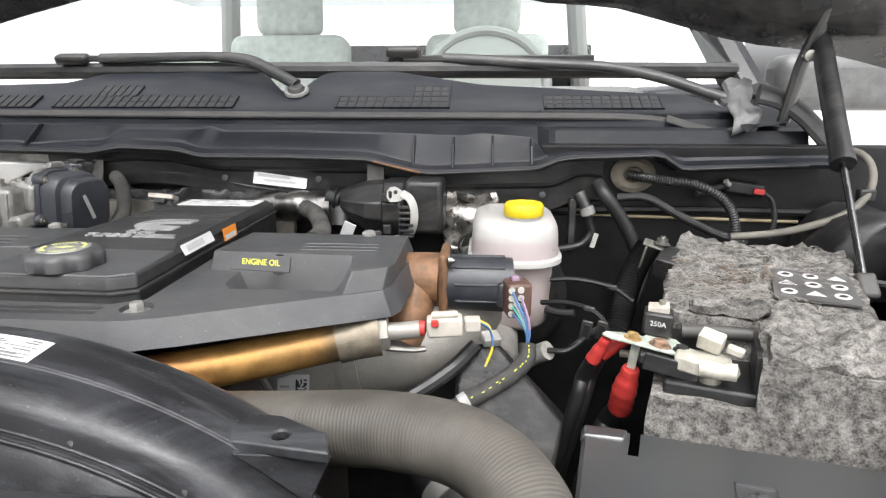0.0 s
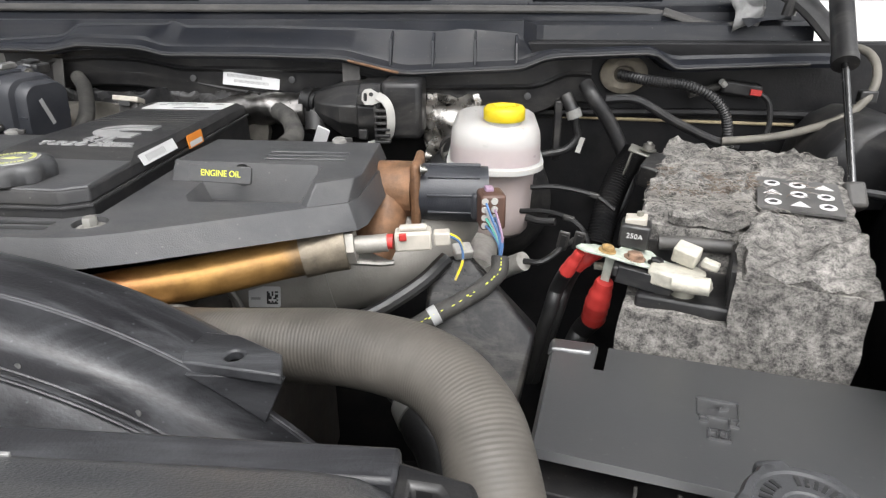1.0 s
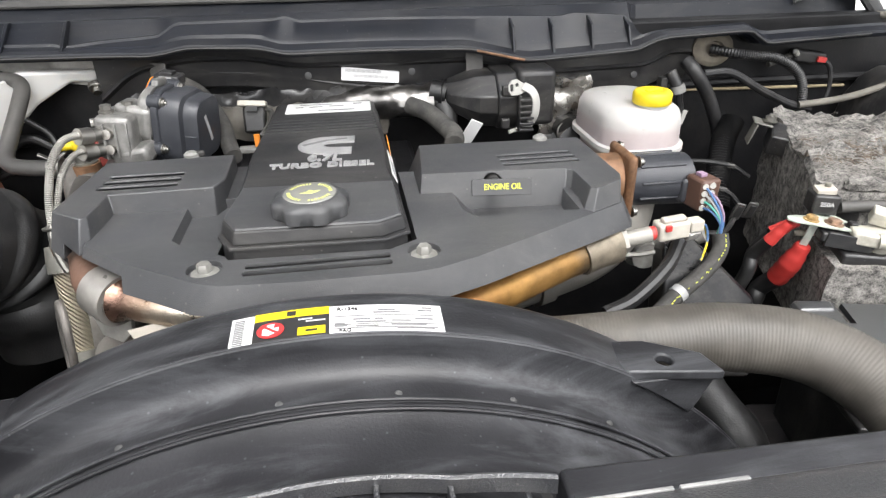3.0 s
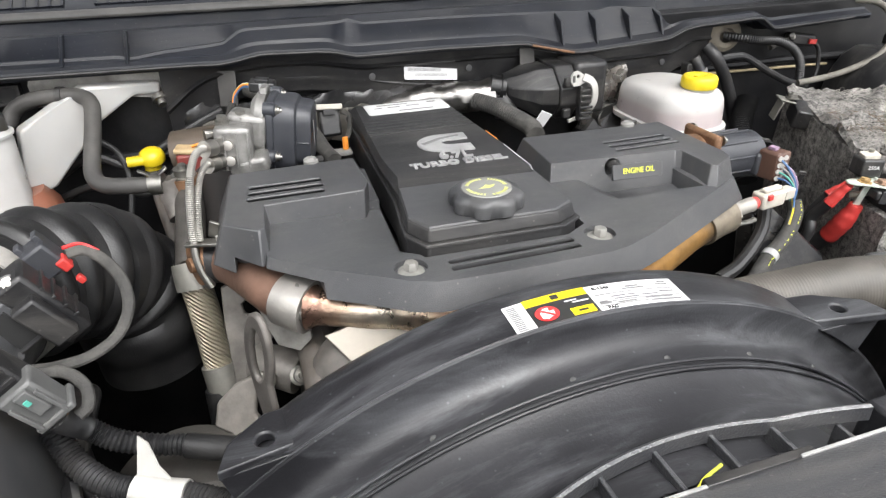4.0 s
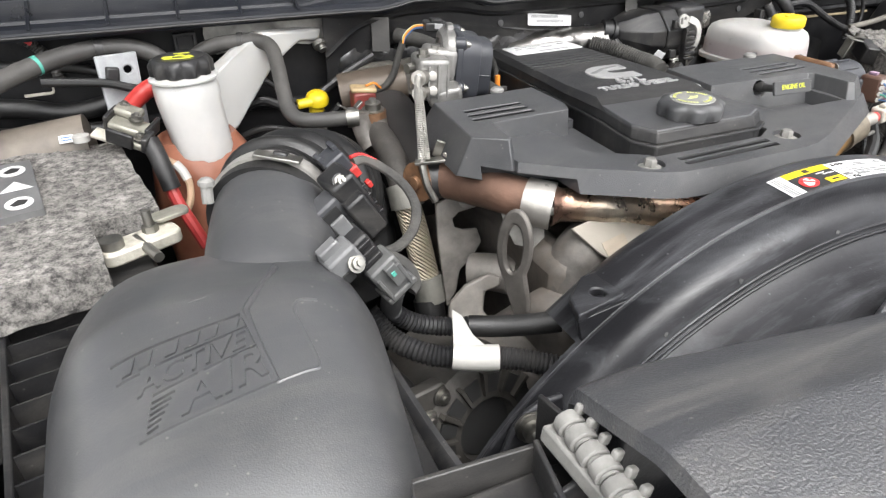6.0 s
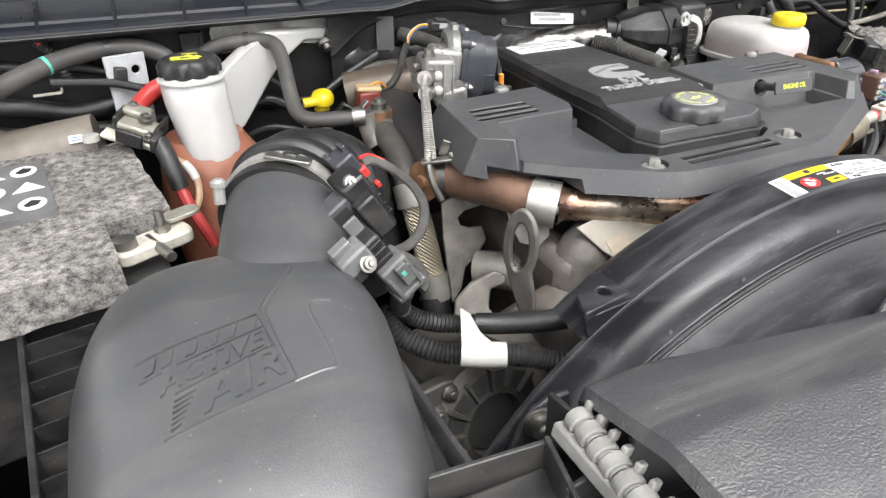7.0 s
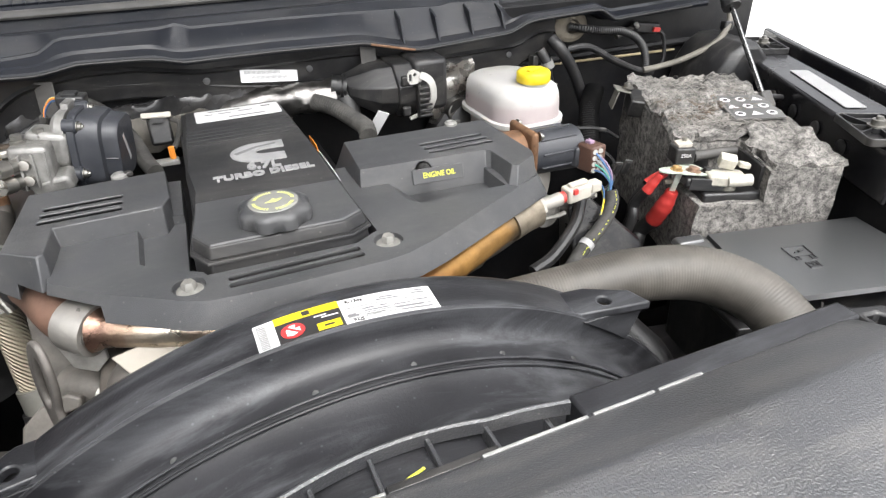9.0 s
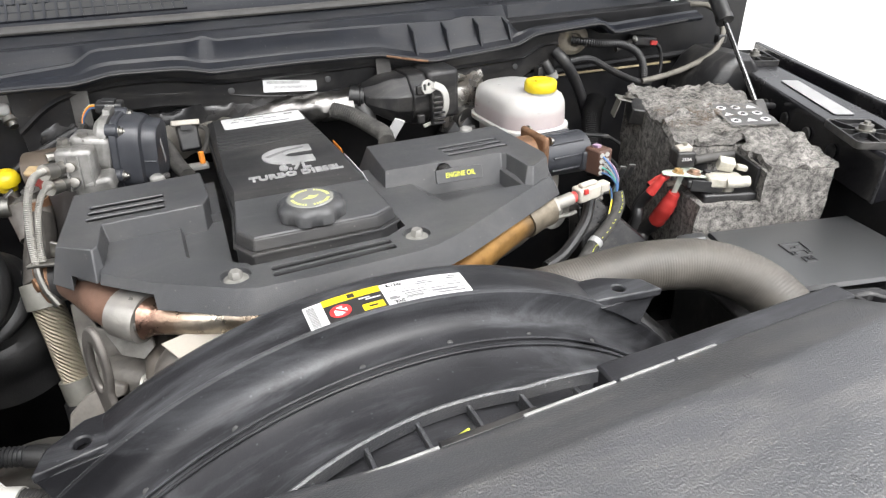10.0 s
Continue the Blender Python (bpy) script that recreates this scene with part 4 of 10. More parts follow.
def engine_cover():
    th = thing("engine_cover", (0.02, 0.68, 1.39), "dark grey moulded plastic engine cover with raised side plateaus", "engine cover")
    FOOT, DECK, LEFT, RIGHT = 1.411, 1.438, 1.461, 1.4602
    deck = [(-0.2395, 0.652), (-0.190, 0.606), (-0.150, 0.580), (-0.112, 0.554), (-0.088, 0.544), (-0.011, 0.539), (0.095, 0.539), (0.118, 0.543), (0.157, 0.558), (0.304, 0.633), (0.347, 0.655), (0.355, 0.672), (0.362, 0.80), (0.10, 0.80), (0.10, 0.86), (-0.26, 0.86)]
    foot = [(-0.247, 0.642), (-0.197, 0.597), (-0.156, 0.570), (-0.116, 0.542), (-0.090, 0.532), (-0.011, 0.527), (0.097, 0.527), (0.122, 0.531), (0.163, 0.547), (0.314, 0.622), (0.358, 0.6445), (0.366, 0.662), (0.372, 0.80), (0.10, 0.80), (0.10, 0.86), (-0.26, 0.86)]
    bm = prism(bmesh.new(), foot, deck, FOOT, DECK)
    # hollow under the slots of both plateaus and of the front, so that they open into the dark
    for x0, x1, y0, y1, z in ((-0.262, -0.128, 0.738, 0.82, 1.46), (0.215, 0.325, 0.737, 0.79, 1.46), (-0.074, 0.079, 0.552, 0.584, 1.4350)):
        bm = carve(bm, slab(bmesh.new(), [(x0, y0), (x1, y0), (x1, y1), (x0, y1)], 1.38, z))
    for k in range(2):
        bm = carve(bm, slab(bmesh.new(), rounded(0.0705 + 0.001 * k, 0.0046, 0.003, 3, 0.002, 0.5765 - 0.0135 * k), 1.42, 1.46))
    for s in (-1, 1):
        bm = carve(bm, lathe(bmesh.new(), [(0.0, 1.4325), (0.0165, 1.4325), (0.018, 1.46), (0.0, 1.46)], Matrix.Translation((0.1065 * s, 0.580, 0)), 24))
    # the notch over the exhaust crossover, the sunken corner beside the filler, the hollow under the flag, the gap round the filler
    NOTCH = [(-0.278, 0.62), (-0.187, 0.52), (-0.193, 0.64), (-0.272, 0.70)]
    bm = carve(bm, slab(bmesh.new(), NOTCH, 1.38, 1.4265))
    bm = carve(bm, prism(bmesh.new(), [(-0.148, 0.650), (-0.138, 0.638), (-0.09, 0.606), (-0.09, 0.75), (-0.148, 0.75)], [(-0.1545, 0.646), (-0.144, 0.634), (-0.09, 0.597), (-0.09, 0.75), (-0.1545, 0.75)], 1.4265, 1.45))
    bm = carve(bm, prism(bmesh.new(), [(0.200, 0.662), (0.286, 0.656), (0.292, 0.705), (0.170, 0.715)], [(0.158, 0.640), (0.299, 0.642), (0.298, 0.720), (0.150, 0.730)], 1.4185, 1.45))
    bm = carve(bm, slab(bmesh.new(), [(-0.104, 0.632), (-0.087, 0.594), (0.073, 0.589), (0.102, 0.606), (0.099, 0.95), (-0.090, 0.95)], 1.36, 1.5))
    part("deck", bm, COVER, th, bevel=0.0012, seg=2)
    # left plateau: its outer walls run down into the skirt, its inner walls close the tray in front of it
    low = [(-0.298, 0.704), (-0.2475, 0.6425), (-0.235, 0.655), (-0.2285, 0.722), (-0.150, 0.726), (-0.120, 0.728), (-0.111, 0.750), (-0.111, 0.862), (-0.288, 0.862)]
    top = [(-0.280, 0.695), (-0.2435, 0.6685), (-0.2375, 0.674), (-0.2345, 0.7320), (-0.150, 0.7335), (-0.119, 0.7340), (-0.109, 0.758), (-0.110, 0.846), (-0.268, 0.842)]
    bm = carve(prism(bmesh.new(), low, top, FOOT, LEFT), slab(bmesh.new(), NOTCH, 1.38, 1.4265))
    cut = bmesh.new()
    for k in range(3):
        slab(cut, rounded(0.0430 + 0.0008 * k, 0.0046, 0.0030, 3, -0.2045 - 0.0012 * k, 0.7870 - 0.0178 * k), 1.40, 1.48)
    bm = carve(bm, slab(bmesh.new(), [(-0.262, 0.740), (-0.128, 0.740), (-0.128, 0.83), (-0.262, 0.83)], 1.38, 1.4575))
    part("left_plateau", carve(bm, cut), COVER, th, bevel=0.0018, seg=2)
    # right plateau, wrapped round the hollow; its front arm runs down into the skirt
    top = [(0.1234, 0.7320), (0.3000, 0.7185), (0.3065, 0.7120), (0.3085, 0.6570), (0.3150, 0.6515), (0.3510, 0.6735), (0.3570, 0.690), (0.3535, 0.831), (0.133, 0.838)]
    low = [(0.1160, 0.7160), (0.2960, 0.7030), (0.2995, 0.6970), (0.2960, 0.6440), (0.3060, 0.6360), (0.3465, 0.6568), (0.3540, 0.673), (0.360, 0.842), (0.116, 0.846)]
    bm = prism(bmesh.new(), low, top, lambda x, y: 1.4365 if x > 0.3 else (1.434 if y < 0.66 else 1.416), RIGHT)
    cut = bmesh.new()
    for k in range(3):
        slab(cut, rounded(0.0492, 0.0034, 0.0026, 3, 0.2750 + 0.0006 * k, 0.7770 - 0.0160 * k), 1.40, 1.49)
    bm = carve(bm, slab(bmesh.new(), [(0.210, 0.738), (0.338, 0.738), (0.338, 0.80), (0.210, 0.80)], 1.38, 1.4570))
    # the round mouth that the flag's stem goes into
    bmesh.ops.create_cone(cut, cap_ends=True, segments=20, radius1=0.0115, radius2=0.0115, depth=0.03, matrix=Matrix.Translation((0.2085, 0.722, 1.4465)) @ turn3(90, 0, 0).to_4x4())
    part("right_plateau", carve(bm, cut), COVER, th, bevel=0.0026, seg=3)
    # dipstick flag before the plateau's face
    bm = bmesh.new()
    m = Matrix.Translation((0.2064, 0.6665, 1.4636)) @ turn3(72, 2, -1).to_4x4()
    slab(bm, rounded(0.0347, 0.0093, 0.0015, 2), -0.002, 0.002, m)
    tab = part("flag", bm, COVER, th, "black plastic flag with yellow lettering", bevel=0.0008)
    part("lettering", letters("ENGINE OIL", 0.0096, 0.0006, m @ Matrix.Translation((0.001, 0.0005, 0.0022)) @ Matrix.Diagonal((0.84, 1, 1, 1)), spacing=1.02, bold=0.00005), YELLOWINK, tab, "yellow printed words")
    part("flag_stem", one_tube([(0.208, 0.668, 1.461), (0.208, 0.69, 1.455), (0.208, 0.735, 1.4465)], 0.0055, 12, 4), BLACK, th)
    part("stem_collar", turned([(0.0075, 0), (0.0085, 0.003), (0.0065, 0.010), (0.0, 0.010)], (0.2085, 0.722, 1.449), (0, -1, 0.2), 18), BLACK, th)
    for s in (-1, 1):
        part("washer", turned([(0.0135, 0), (0.0135, 0.0012), (0.009, 0.0030), (0.0, 0.0030)], (0.1065 * s, 0.580, 1.4327), seg=24), ZINC, th)
        part("cover_bolt", turned([(0.0075, 0), (0.0075, 0.007), (0.006, 0.009), (0.0, 0.009)], (0.1065 * s, 0.580, 1.4352), seg=6), ZINC, th, "zinc-plated hex bolt")
    # clips that hold the rear edge
    for x, y, z in ((0.300, 0.832, 1.4585), (-0.165, 0.850, 1.459)):
        cl = part("rear_clip", turned([(0.010, 0), (0.010, 0.005), (0.006, 0.008), (0.0, 0.008)], (x, y, z), seg=14), PALE, th)
        part("clip_ear", one_box((x + 0.010, y + 0.002, z + 0.004), (0.012, 0.008, 0.006), (0, 0, 20)), BLACK, cl, bevel=0.001)
    return th


engine_cover()


def filler_cover():
    th = thing("filler_cover", (0.0, 0.82, 1.44), "long black oil filler cover with silver lettering on the engine", "engine cover")

    def outline(k, j=0.0):
        return [(-0.0985 + k, 0.629 + j), (-0.0830 + k, 0.599 + j), (0.0690 - k, 0.5935 + j), (0.0945 - k, 0.608 + j), (0.0925 - k, 0.71), (0.088 - k, 1.07), (-0.078 + k, 1.07), (-0.087 + k, 0.72)]
    part("base", prism(bmesh.new(), outline(0.0), outline(0.0015, 0.0015), 1.40, 1.4455), FILL, th, bevel=0.003, seg=3)
    part("seam_bead", prism(bmesh.new(), outline(-0.0018, -0.0018), outline(-0.0012, -0.0012), 1.4450, 1.4484), FILL, th, bevel=0.0008)
    part("upper_wall", prism(bmesh.new(), outline(0.0020, 0.0025), outline(0.0045, 0.0065), 1.4482, 1.4625), FILL, th, bevel=0.0022, seg=3)
    # smooth front top; the rear top stands a step higher and carries the lettering
    lo = [(-0.0935, 0.6365), (-0.0785, 0.6065), (0.0635, 0.6015), (0.0885, 0.615), (0.0875, 0.704), (-0.0835, 0.712)]
    hi = [(-0.0920, 0.6385), (-0.0775, 0.6085), (0.0625, 0.6035), (0.0870, 0.617), (0.0860, 0.704), (-0.0820, 0.712)]
    part("front_top", prism(bmesh.new(), lo, hi, 1.461, lambda x, y: 1.4642 + 0.02 * (y - 0.6)), COVER, th, bevel=0.001)
    lo = [(-0.0855, 0.6985), (0.0895, 0.6925), (0.0895, 0.80), (0.0845, 1.06), (-0.072, 1.06), (-0.0865, 0.80)]
    hi = [(-0.0790, 0.7300), (0.0810, 0.7235), (0.0835, 0.80), (0.0775, 1.055), (-0.065, 1.055), (-0.0815, 0.80)]
    bm = prism(bmesh.new(), lo, hi, 1.4615, lambda x, y: 1.4725 - 0.012 * max(0.0, y - 0.75))
    cut = bmesh.new()
    for k in range(6):
        slab(cut, [(-0.2, 0.893 + 0.0145 * k), (0.2, 0.893 + 0.0145 * k), (0.2, 0.898 + 0.0145 * k), (-0.2, 0.898 + 0.0145 * k)], 1.4695, 1.5)
    part("rear_top", carve(bm, cut), FILL, th, bevel=0.0022)
    z = 1.4725
    part("numerals", letters("6.7L", 0.0310, bold=0.0009, depth=0.0036, m=pose_on((0.0090, 0.7755, z), -6) @ Matrix.Diagonal((0.80, 1, 1, 1)), spacing=1.0), SILVER, th, "raised silver numerals")
    part("wording", letters("TURBO DIESEL", 0.0195, bold=0.0008, depth=0.0036, m=pose_on((0.0060, 0.7505, z), -2.5) @ Matrix.Diagonal((0.93, 1, 1, 1)), spacing=1.05), SILVER, th, "raised silver words")
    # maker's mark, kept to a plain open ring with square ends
    bm = bmesh.new()
    E = pose_on((0.0, 0.8245, z - 0.0006), -4)
    arm = [(0.046, 0.034), (0.018, 0.034)] + [(0.012 + 0.038 * math.cos(radians(a)), 0.034 * math.sin(radians(a))) for a in range(105, 256, 15)] + [(0.018, -0.034), (0.044, -0.034), (0.044, -0.011), (0.022, -0.010)]
    arm += [(0.020 + 0.013 * math.cos(radians(a)), 0.010 * math.sin(radians(a))) for a in range(250, 105, -20)] + [(0.022, 0.010), (0.046, 0.011)]
    slab(bm, arm[::-1], -0.001, 0.0018, E)
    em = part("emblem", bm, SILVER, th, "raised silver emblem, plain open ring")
    # a dark band across the mark stands for its name
    slab(b2 := bmesh.new(), [(-0.018, -0.004), (0.010, 0.014), (0.036, 0.021), (0.036, 0.026), (0.008, 0.020), (-0.021, 0.002)], 0.0016, 0.0022, E)
    part("emblem_band", b2, DARKINK, em, "plain dark band", smooth=False)
    st, m = sticker("label", (0.0118, 1.0185, 1.4695), 0.131, 0.058, turn3(-0.7, 0, -1), th, "white printed label")
    bars("print", m, [(-0.02, 0.018, 0.05, 0.003), (-0.045, 0.004, 0.012, 0.003), (-0.02, 0.004, 0.02, 0.003), (0.012, 0.006, 0.022, 0.003), (0.045, 0.016, 0.014, 0.005), (0.012, -0.018, 0.056, 0.004)], DARKINK, st)
    # labels on the right flank
    st, m = sticker("flank_label", (0.0900, 0.760, 1.4625), 0.085, 0.014, turn3(66, 0, 90), th, "white barcode label")
    bars("print", m, [(-0.030 + 0.0036 * i, 0.000, 0.0014, 0.008) for i in range(13)], GREYINK, st)
    st, m = sticker("warning_label", (0.0925, 0.855, 1.456), 0.045, 0.018, turn3(84, 0, 90), th, "orange and white warning label", ORANGEINK)
    bars("print", m, [(0, -0.004, 0.036, 0.007)], PAPER, st)
    return th


filler_cover()


def oil_cap():
    th = thing("oil_cap", (-0.002, 0.640, 1.468), "black lobed oil filler cap with yellow marking", "cap")
    cx, cy, n = -0.0035, 0.6375, 128
    rings = []
    for r, z, k in ((0.0355, 1.4635, 0.5), (0.0385, 1.4655, 1.0), (0.0390, 1.4765, 1.0), (0.0382, 1.4795, 1.0), (0.0355, 1.4825, 0.7), (0.0315, 1.4842, 0.25), (0.0285, 1.4848, 0.0)):
        # eight broad lobes with narrow hollows between them
        rings.append([Vector((cx + q * math.cos(u), cy + q * math.sin(u), z)) for u in (2 * math.pi * i / n for i in range(n)) for q in (r + k * 0.0021 * (1 - 2 * abs(math.cos(4.0 * u + 0.4)) ** 2.6),)])
    part("body", stack(bmesh.new(), rings), COVER, th, angle=50)
    # black face; its grey base paints the sky's glare
    part("face", turned([(0.0275, 0), (0.0270, 0.0010), (0.0255, 0.0013), (0.0, 0.0015)], (cx, cy, 1.4846), seg=48), mat("cap_face_glare", (0.20, 0.20, 0.185), 0.24, 0, 0.2, 20, 0.05, spec=1.0), th, "glossy face, sky glare painted in as grey")
    # ring of words kept to plain dashes, and a plain can shape in the middle
    bm = bmesh.new()
    F = Matrix.Translation((cx, cy, 1.4858))
    for k in range(40):
        if k in (8, 9, 18, 19, 28, 29, 38, 39):
            continue
        slab(bm, [(0.0195, -0.0010), (0.0232, -0.0010), (0.0232, 0.0010), (0.0195, 0.0010)], 0, 0.0006, F @ Matrix.Rotation(radians(9 * k), 4, "Z"))
    slab(bm, [(0.002, -0.005), (0.007, -0.002), (0.011, 0.003), (0.004, 0.002), (0.0, 0.005), (-0.003, 0.001), (-0.010, -0.003), (-0.003, -0.004)], 0, 0.0006, F)
    part("marking", bm, PALEINK, th, "yellow printed marks", smooth=False)


oil_cap()


def crossover():
    """The heat-tinted exhaust crossover in front of the engine."""
    th = thing("exhaust_crossover_pipe", (0.0, 0.56, 1.33), "heat-tinted steel exhaust crossover pipe with a band clamp", "exhaust pipe")
    part("elbow", one_tube([(-0.286, 0.764, 1.381), (-0.274, 0.742, 1.383), (-0.260, 0.708, 1.387), (-0.244, 0.670, 1.390), (-0.227, 0.642, 1.388)], 0.0255, 18, 8), mat("heat_browned_elbow", (0.17, 0.098, 0.070), 0.5, 0.45, 0.35, 22, 0.5, 200, dust=0.25, dustcol=(0.20, 0.15, 0.12)), th, "brown heat-stained cast elbow")
    cl = part("band_clamp", one_tube([(-0.2300, 0.646, 1.388), (-0.218, 0.634, 1.3868), (-0.206, 0.624, 1.385)], 0.0290, 24, 3), mat("brushed_clamp", (0.42, 0.40, 0.37), 0.40, 0.75, 0.15, 40, 0.2, 300), th, "bright steel band clamp")
    for a in (10, 70):
        part("rivet", turned([(0.005, 0), (0.005, 0.002), (0.0, 0.003)], (-0.218, 0.634 - 0.0295 * math.cos(radians(a)) * 0.9, 1.3835 + 0.0295 * math.sin(radians(a))), (-0.4, -math.cos(radians(a)), math.sin(radians(a))), 10), STEEL, cl)
    part("left_pipe", one_tube([(-0.207, 0.627, 1.386), (-0.184, 0.617, 1.385), (-0.148, 0.606, 1.380), (-0.11, 0.600, 1.372), (-0.05, 0.58, 1.362), (0.03, 0.555, 1.350)], 0.0205, 20, 8,
                               lambda u: 1.0 + 0.28 * max(0.0, 1 - u / 0.012)), COPPER, th, "copper and silver heat-tinted pipe")
    part("right_pipe", one_tube([(0.0, 0.545, 1.347), (0.06, 0.543, 1.358), (0.12, 0.560, 1.370), (0.20, 0.601, 1.372), (0.27, 0.634, 1.378), (0.305, 0.645, 1.382)], 0.0225, 24, 8), GOLD, th, "golden heat-tinted pipe")
    part("sleeve", one_tube([(0.296, 0.642, 1.381), (0.318, 0.648, 1.385), (0.343, 0.653, 1.388)], 0.0255, 24, 4), mat("tarnished_sleeve", (0.17, 0.145, 0.11), 0.5, 0.5, 0.4, 60, 0.3), th, "dull tarnished steel sleeve")
    sn = thing("temperature_sensor", (0.35, 0.65, 1.39), "exhaust temperature sensor with a white and red plug", "sensor")
    part("hex_nut", turned([(0.0200, 0), (0.0200, 0.009), (0.0, 0.009)], (0.344, 0.653, 1.389), (1, 0.1, 0.1), 6), CAST, sn)
    part("probe", one_tube([(0.352, 0.654, 1.390), (0.37, 0.655, 1.391), (0.388, 0.656, 1.393)], 0.0100, 14, 4), CAST, sn)
    part("red_seal", one_tube([(0.386, 0.656, 1.3935), (0.39, 0.656, 1.394), (0.394, 0.656, 1.394)], 0.0085, 14, 2), REDBOOT, sn, "red seal ring")
    pl = part("plug", one_box((0.416, 0.658, 1.397), (0.040, 0.022, 0.022), (0, -3, 5)), CREAM, sn, "white plastic plug", bevel=0.003)
    part("latch", one_box((0.416, 0.656, 1.4110), (0.030, 0.010, 0.006), (0, -3, 5)), CREAM, pl, bevel=0.002)
    part("lock_tab", one_box((0.406, 0.645, 1.404), (0.008, 0.004, 0.008), (0, -3, 5)), REDBOOT, pl, "red lock tab", bevel=0.001)
    part("socket", one_box((0.447, 0.660, 1.399), (0.018, 0.016, 0.015), (0, -3, 5)), CREAM, pl, bevel=0.002)
    for k, m in enumerate((WIREBLUE, YELLOW)):
        part("wire", one_tube([(0.452, 0.660 + 0.006 * k, 1.402), (0.466, 0.664 + 0.005 * k, 1.392), (0.470, 0.662, 1.372), (0.462, 0.655, 1.350)], 0.0015, 8, 6), m, sn)
    part("sensor_tail", one_tube([(0.350, 0.648, 1.372), (0.38, 0.65, 1.370), (0.395, 0.652, 1.371)], 0.0035, 8, 4), STEEL, sn)


crossover()


def intake():
    th = thing("intake_elbow", (0.28, 0.76, 1.2), "dull grey cast intake elbow beside the engine", "intake pipe")
    part("horn", one_tube([(0.10, 0.76, 1.285), (0.18, 0.765, 1.288), (0.28, 0.78, 1.30), (0.36, 0.80, 1.315), (0.41, 0.83, 1.34), (0.43, 0.86, 1.36)], 0.062, 24, 8), CAST, th)
    part("flange", one_tube([(0.268, 0.778, 1.298), (0.279, 0.780, 1.300), (0.29, 0.782, 1.302)], 0.067, 24, 2), CAST, th)
    st, m = sticker("data_label", (0.222, 0.706, 1.294), 0.040, 0.026, turn3(70, 0, 3), th, "white data-matrix label")
    rng = random.Random(4)
    bars("matrix", m, [(0.004 + 0.002 * i, -0.008 + 0.002 * j, 0.0021, 0.0021) for i in range(7) for j in range(8) if rng.random() < 0.5 or i == 0 or j == 0], INKSHADE, st)
    bars("print", m, [(-0.011, -0.002, 0.012, 0.003)], GREYINK, st)
    # exhaust gas valve: rusty body, grey motor, brown plug
    ev = thing("exhaust_gas_valve", (0.42, 0.78, 1.36), "exhaust gas valve, rusty casting with a grey motor housing", "valve")
    part("casting", one_tube([(0.352, 0.800, 1.408), (0.375, 0.798, 1.409), (0.402, 0.796, 1.409)], 0.036, 20, 3), RUST, ev, "rust-brown casting")
    part("casting_neck", one_tube([(0.365, 0.79, 1.40), (0.362, 0.765, 1.37), (0.35, 0.75, 1.34)], 0.03, 16, 4), RUST, ev)
    part("flange", one_box((0.407, 0.793, 1.409), (0.012, 0.078, 0.088)), RUST, ev, bevel=0.006)
    for dy, dz in ((-0.033, 0.036), (0.033, 0.036), (-0.033, -0.036)):
        hexbolt((0.414, 0.793 + dy, 1.409 + dz), (1, 0, 0), 0.005, ev)
    mo = part("motor", one_tube([(0.413, 0.792, 1.408), (0.46, 0.790, 1.407), (0.492, 0.789, 1.406), (0.497, 0.789, 1.406)], 0.036, 28, 4), GREYBLUE, ev, "grey-blue motor housing")
    for k in range(5):
        u = radians(60 + 36 * k)
        part("fin", one_box((0.454, 0.791 + 0.0355 * math.cos(u), 1.407 + 0.0355 * math.sin(u)), (0.064, 0.003, 0.006), (math.degrees(u) - 90, 0, 0)), GREYBLUE, mo, bevel=0.001)
    pg = part("plug", one_box((0.500, 0.742, 1.404), (0.030, 0.034, 0.044), (0, 0, 12)), BROWN, ev, "brown plastic plug", bevel=0.004)
    part("plug_mount", one_box((0.492, 0.766, 1.402), (0.036, 0.03, 0.034), (0, 0, 12)), GREYBLUE, ev, bevel=0.004)
    for i in range(2):
        for j in range(4):
            part("seal", turned([(0.0040, 0), (0.0040, 0.004), (0.0, 0.004)], (0.4935 + 0.011 * i, 0.7255 + 0.002 * i, 1.389 + 0.010 * j), (-0.2, -1, 0), 10), WHITE, pg)
    part("plug_cap", one_box((0.497, 0.744, 1.4285), (0.010, 0.012, 0.005), (0, 0, 12)), WIRELILAC, pg, "lilac lock piece", bevel=0.001)
    for k in range(7):
        part("wire", one_tube([(0.4935 + 0.011 * (k % 2), 0.7245, 1.389 + 0.010 * (k // 2)), (0.500 + 0.009 * (k % 2), 0.710, 1.388 + 0.006 * (k // 2)), (0.510 + 0.004 * (k % 2), 0.702, 1.374 + 0.003 * (k // 2)), (0.512, 0.700 + 0.003 * (k % 3), 1.355)], 0.0016, 6, 6),
             (WIREBLUE, WIRELILAC, WIREGREEN, WIREBLUE, GREYINK, WIRELILAC, WIREBLUE)[k], ev)
    lm = thing("taped_wire_loom", (0.42, 0.66, 1.26), "black cloth-taped wire loom with yellow dashes", "wire loom")
    pts = [(0.512, 0.700, 1.360), (0.510, 0.690, 1.344), (0.492, 0.676, 1.330), (0.465, 0.662, 1.318), (0.43, 0.648, 1.302), (0.40, 0.632, 1.288), (0.37, 0.62, 1.275), (0.33, 0.61, 1.262)]
    part("loom", one_tube(pts, 0.0105, 12, 8), TAPE, lm)
    line = glide(pts, 8)
    rng = random.Random(11)
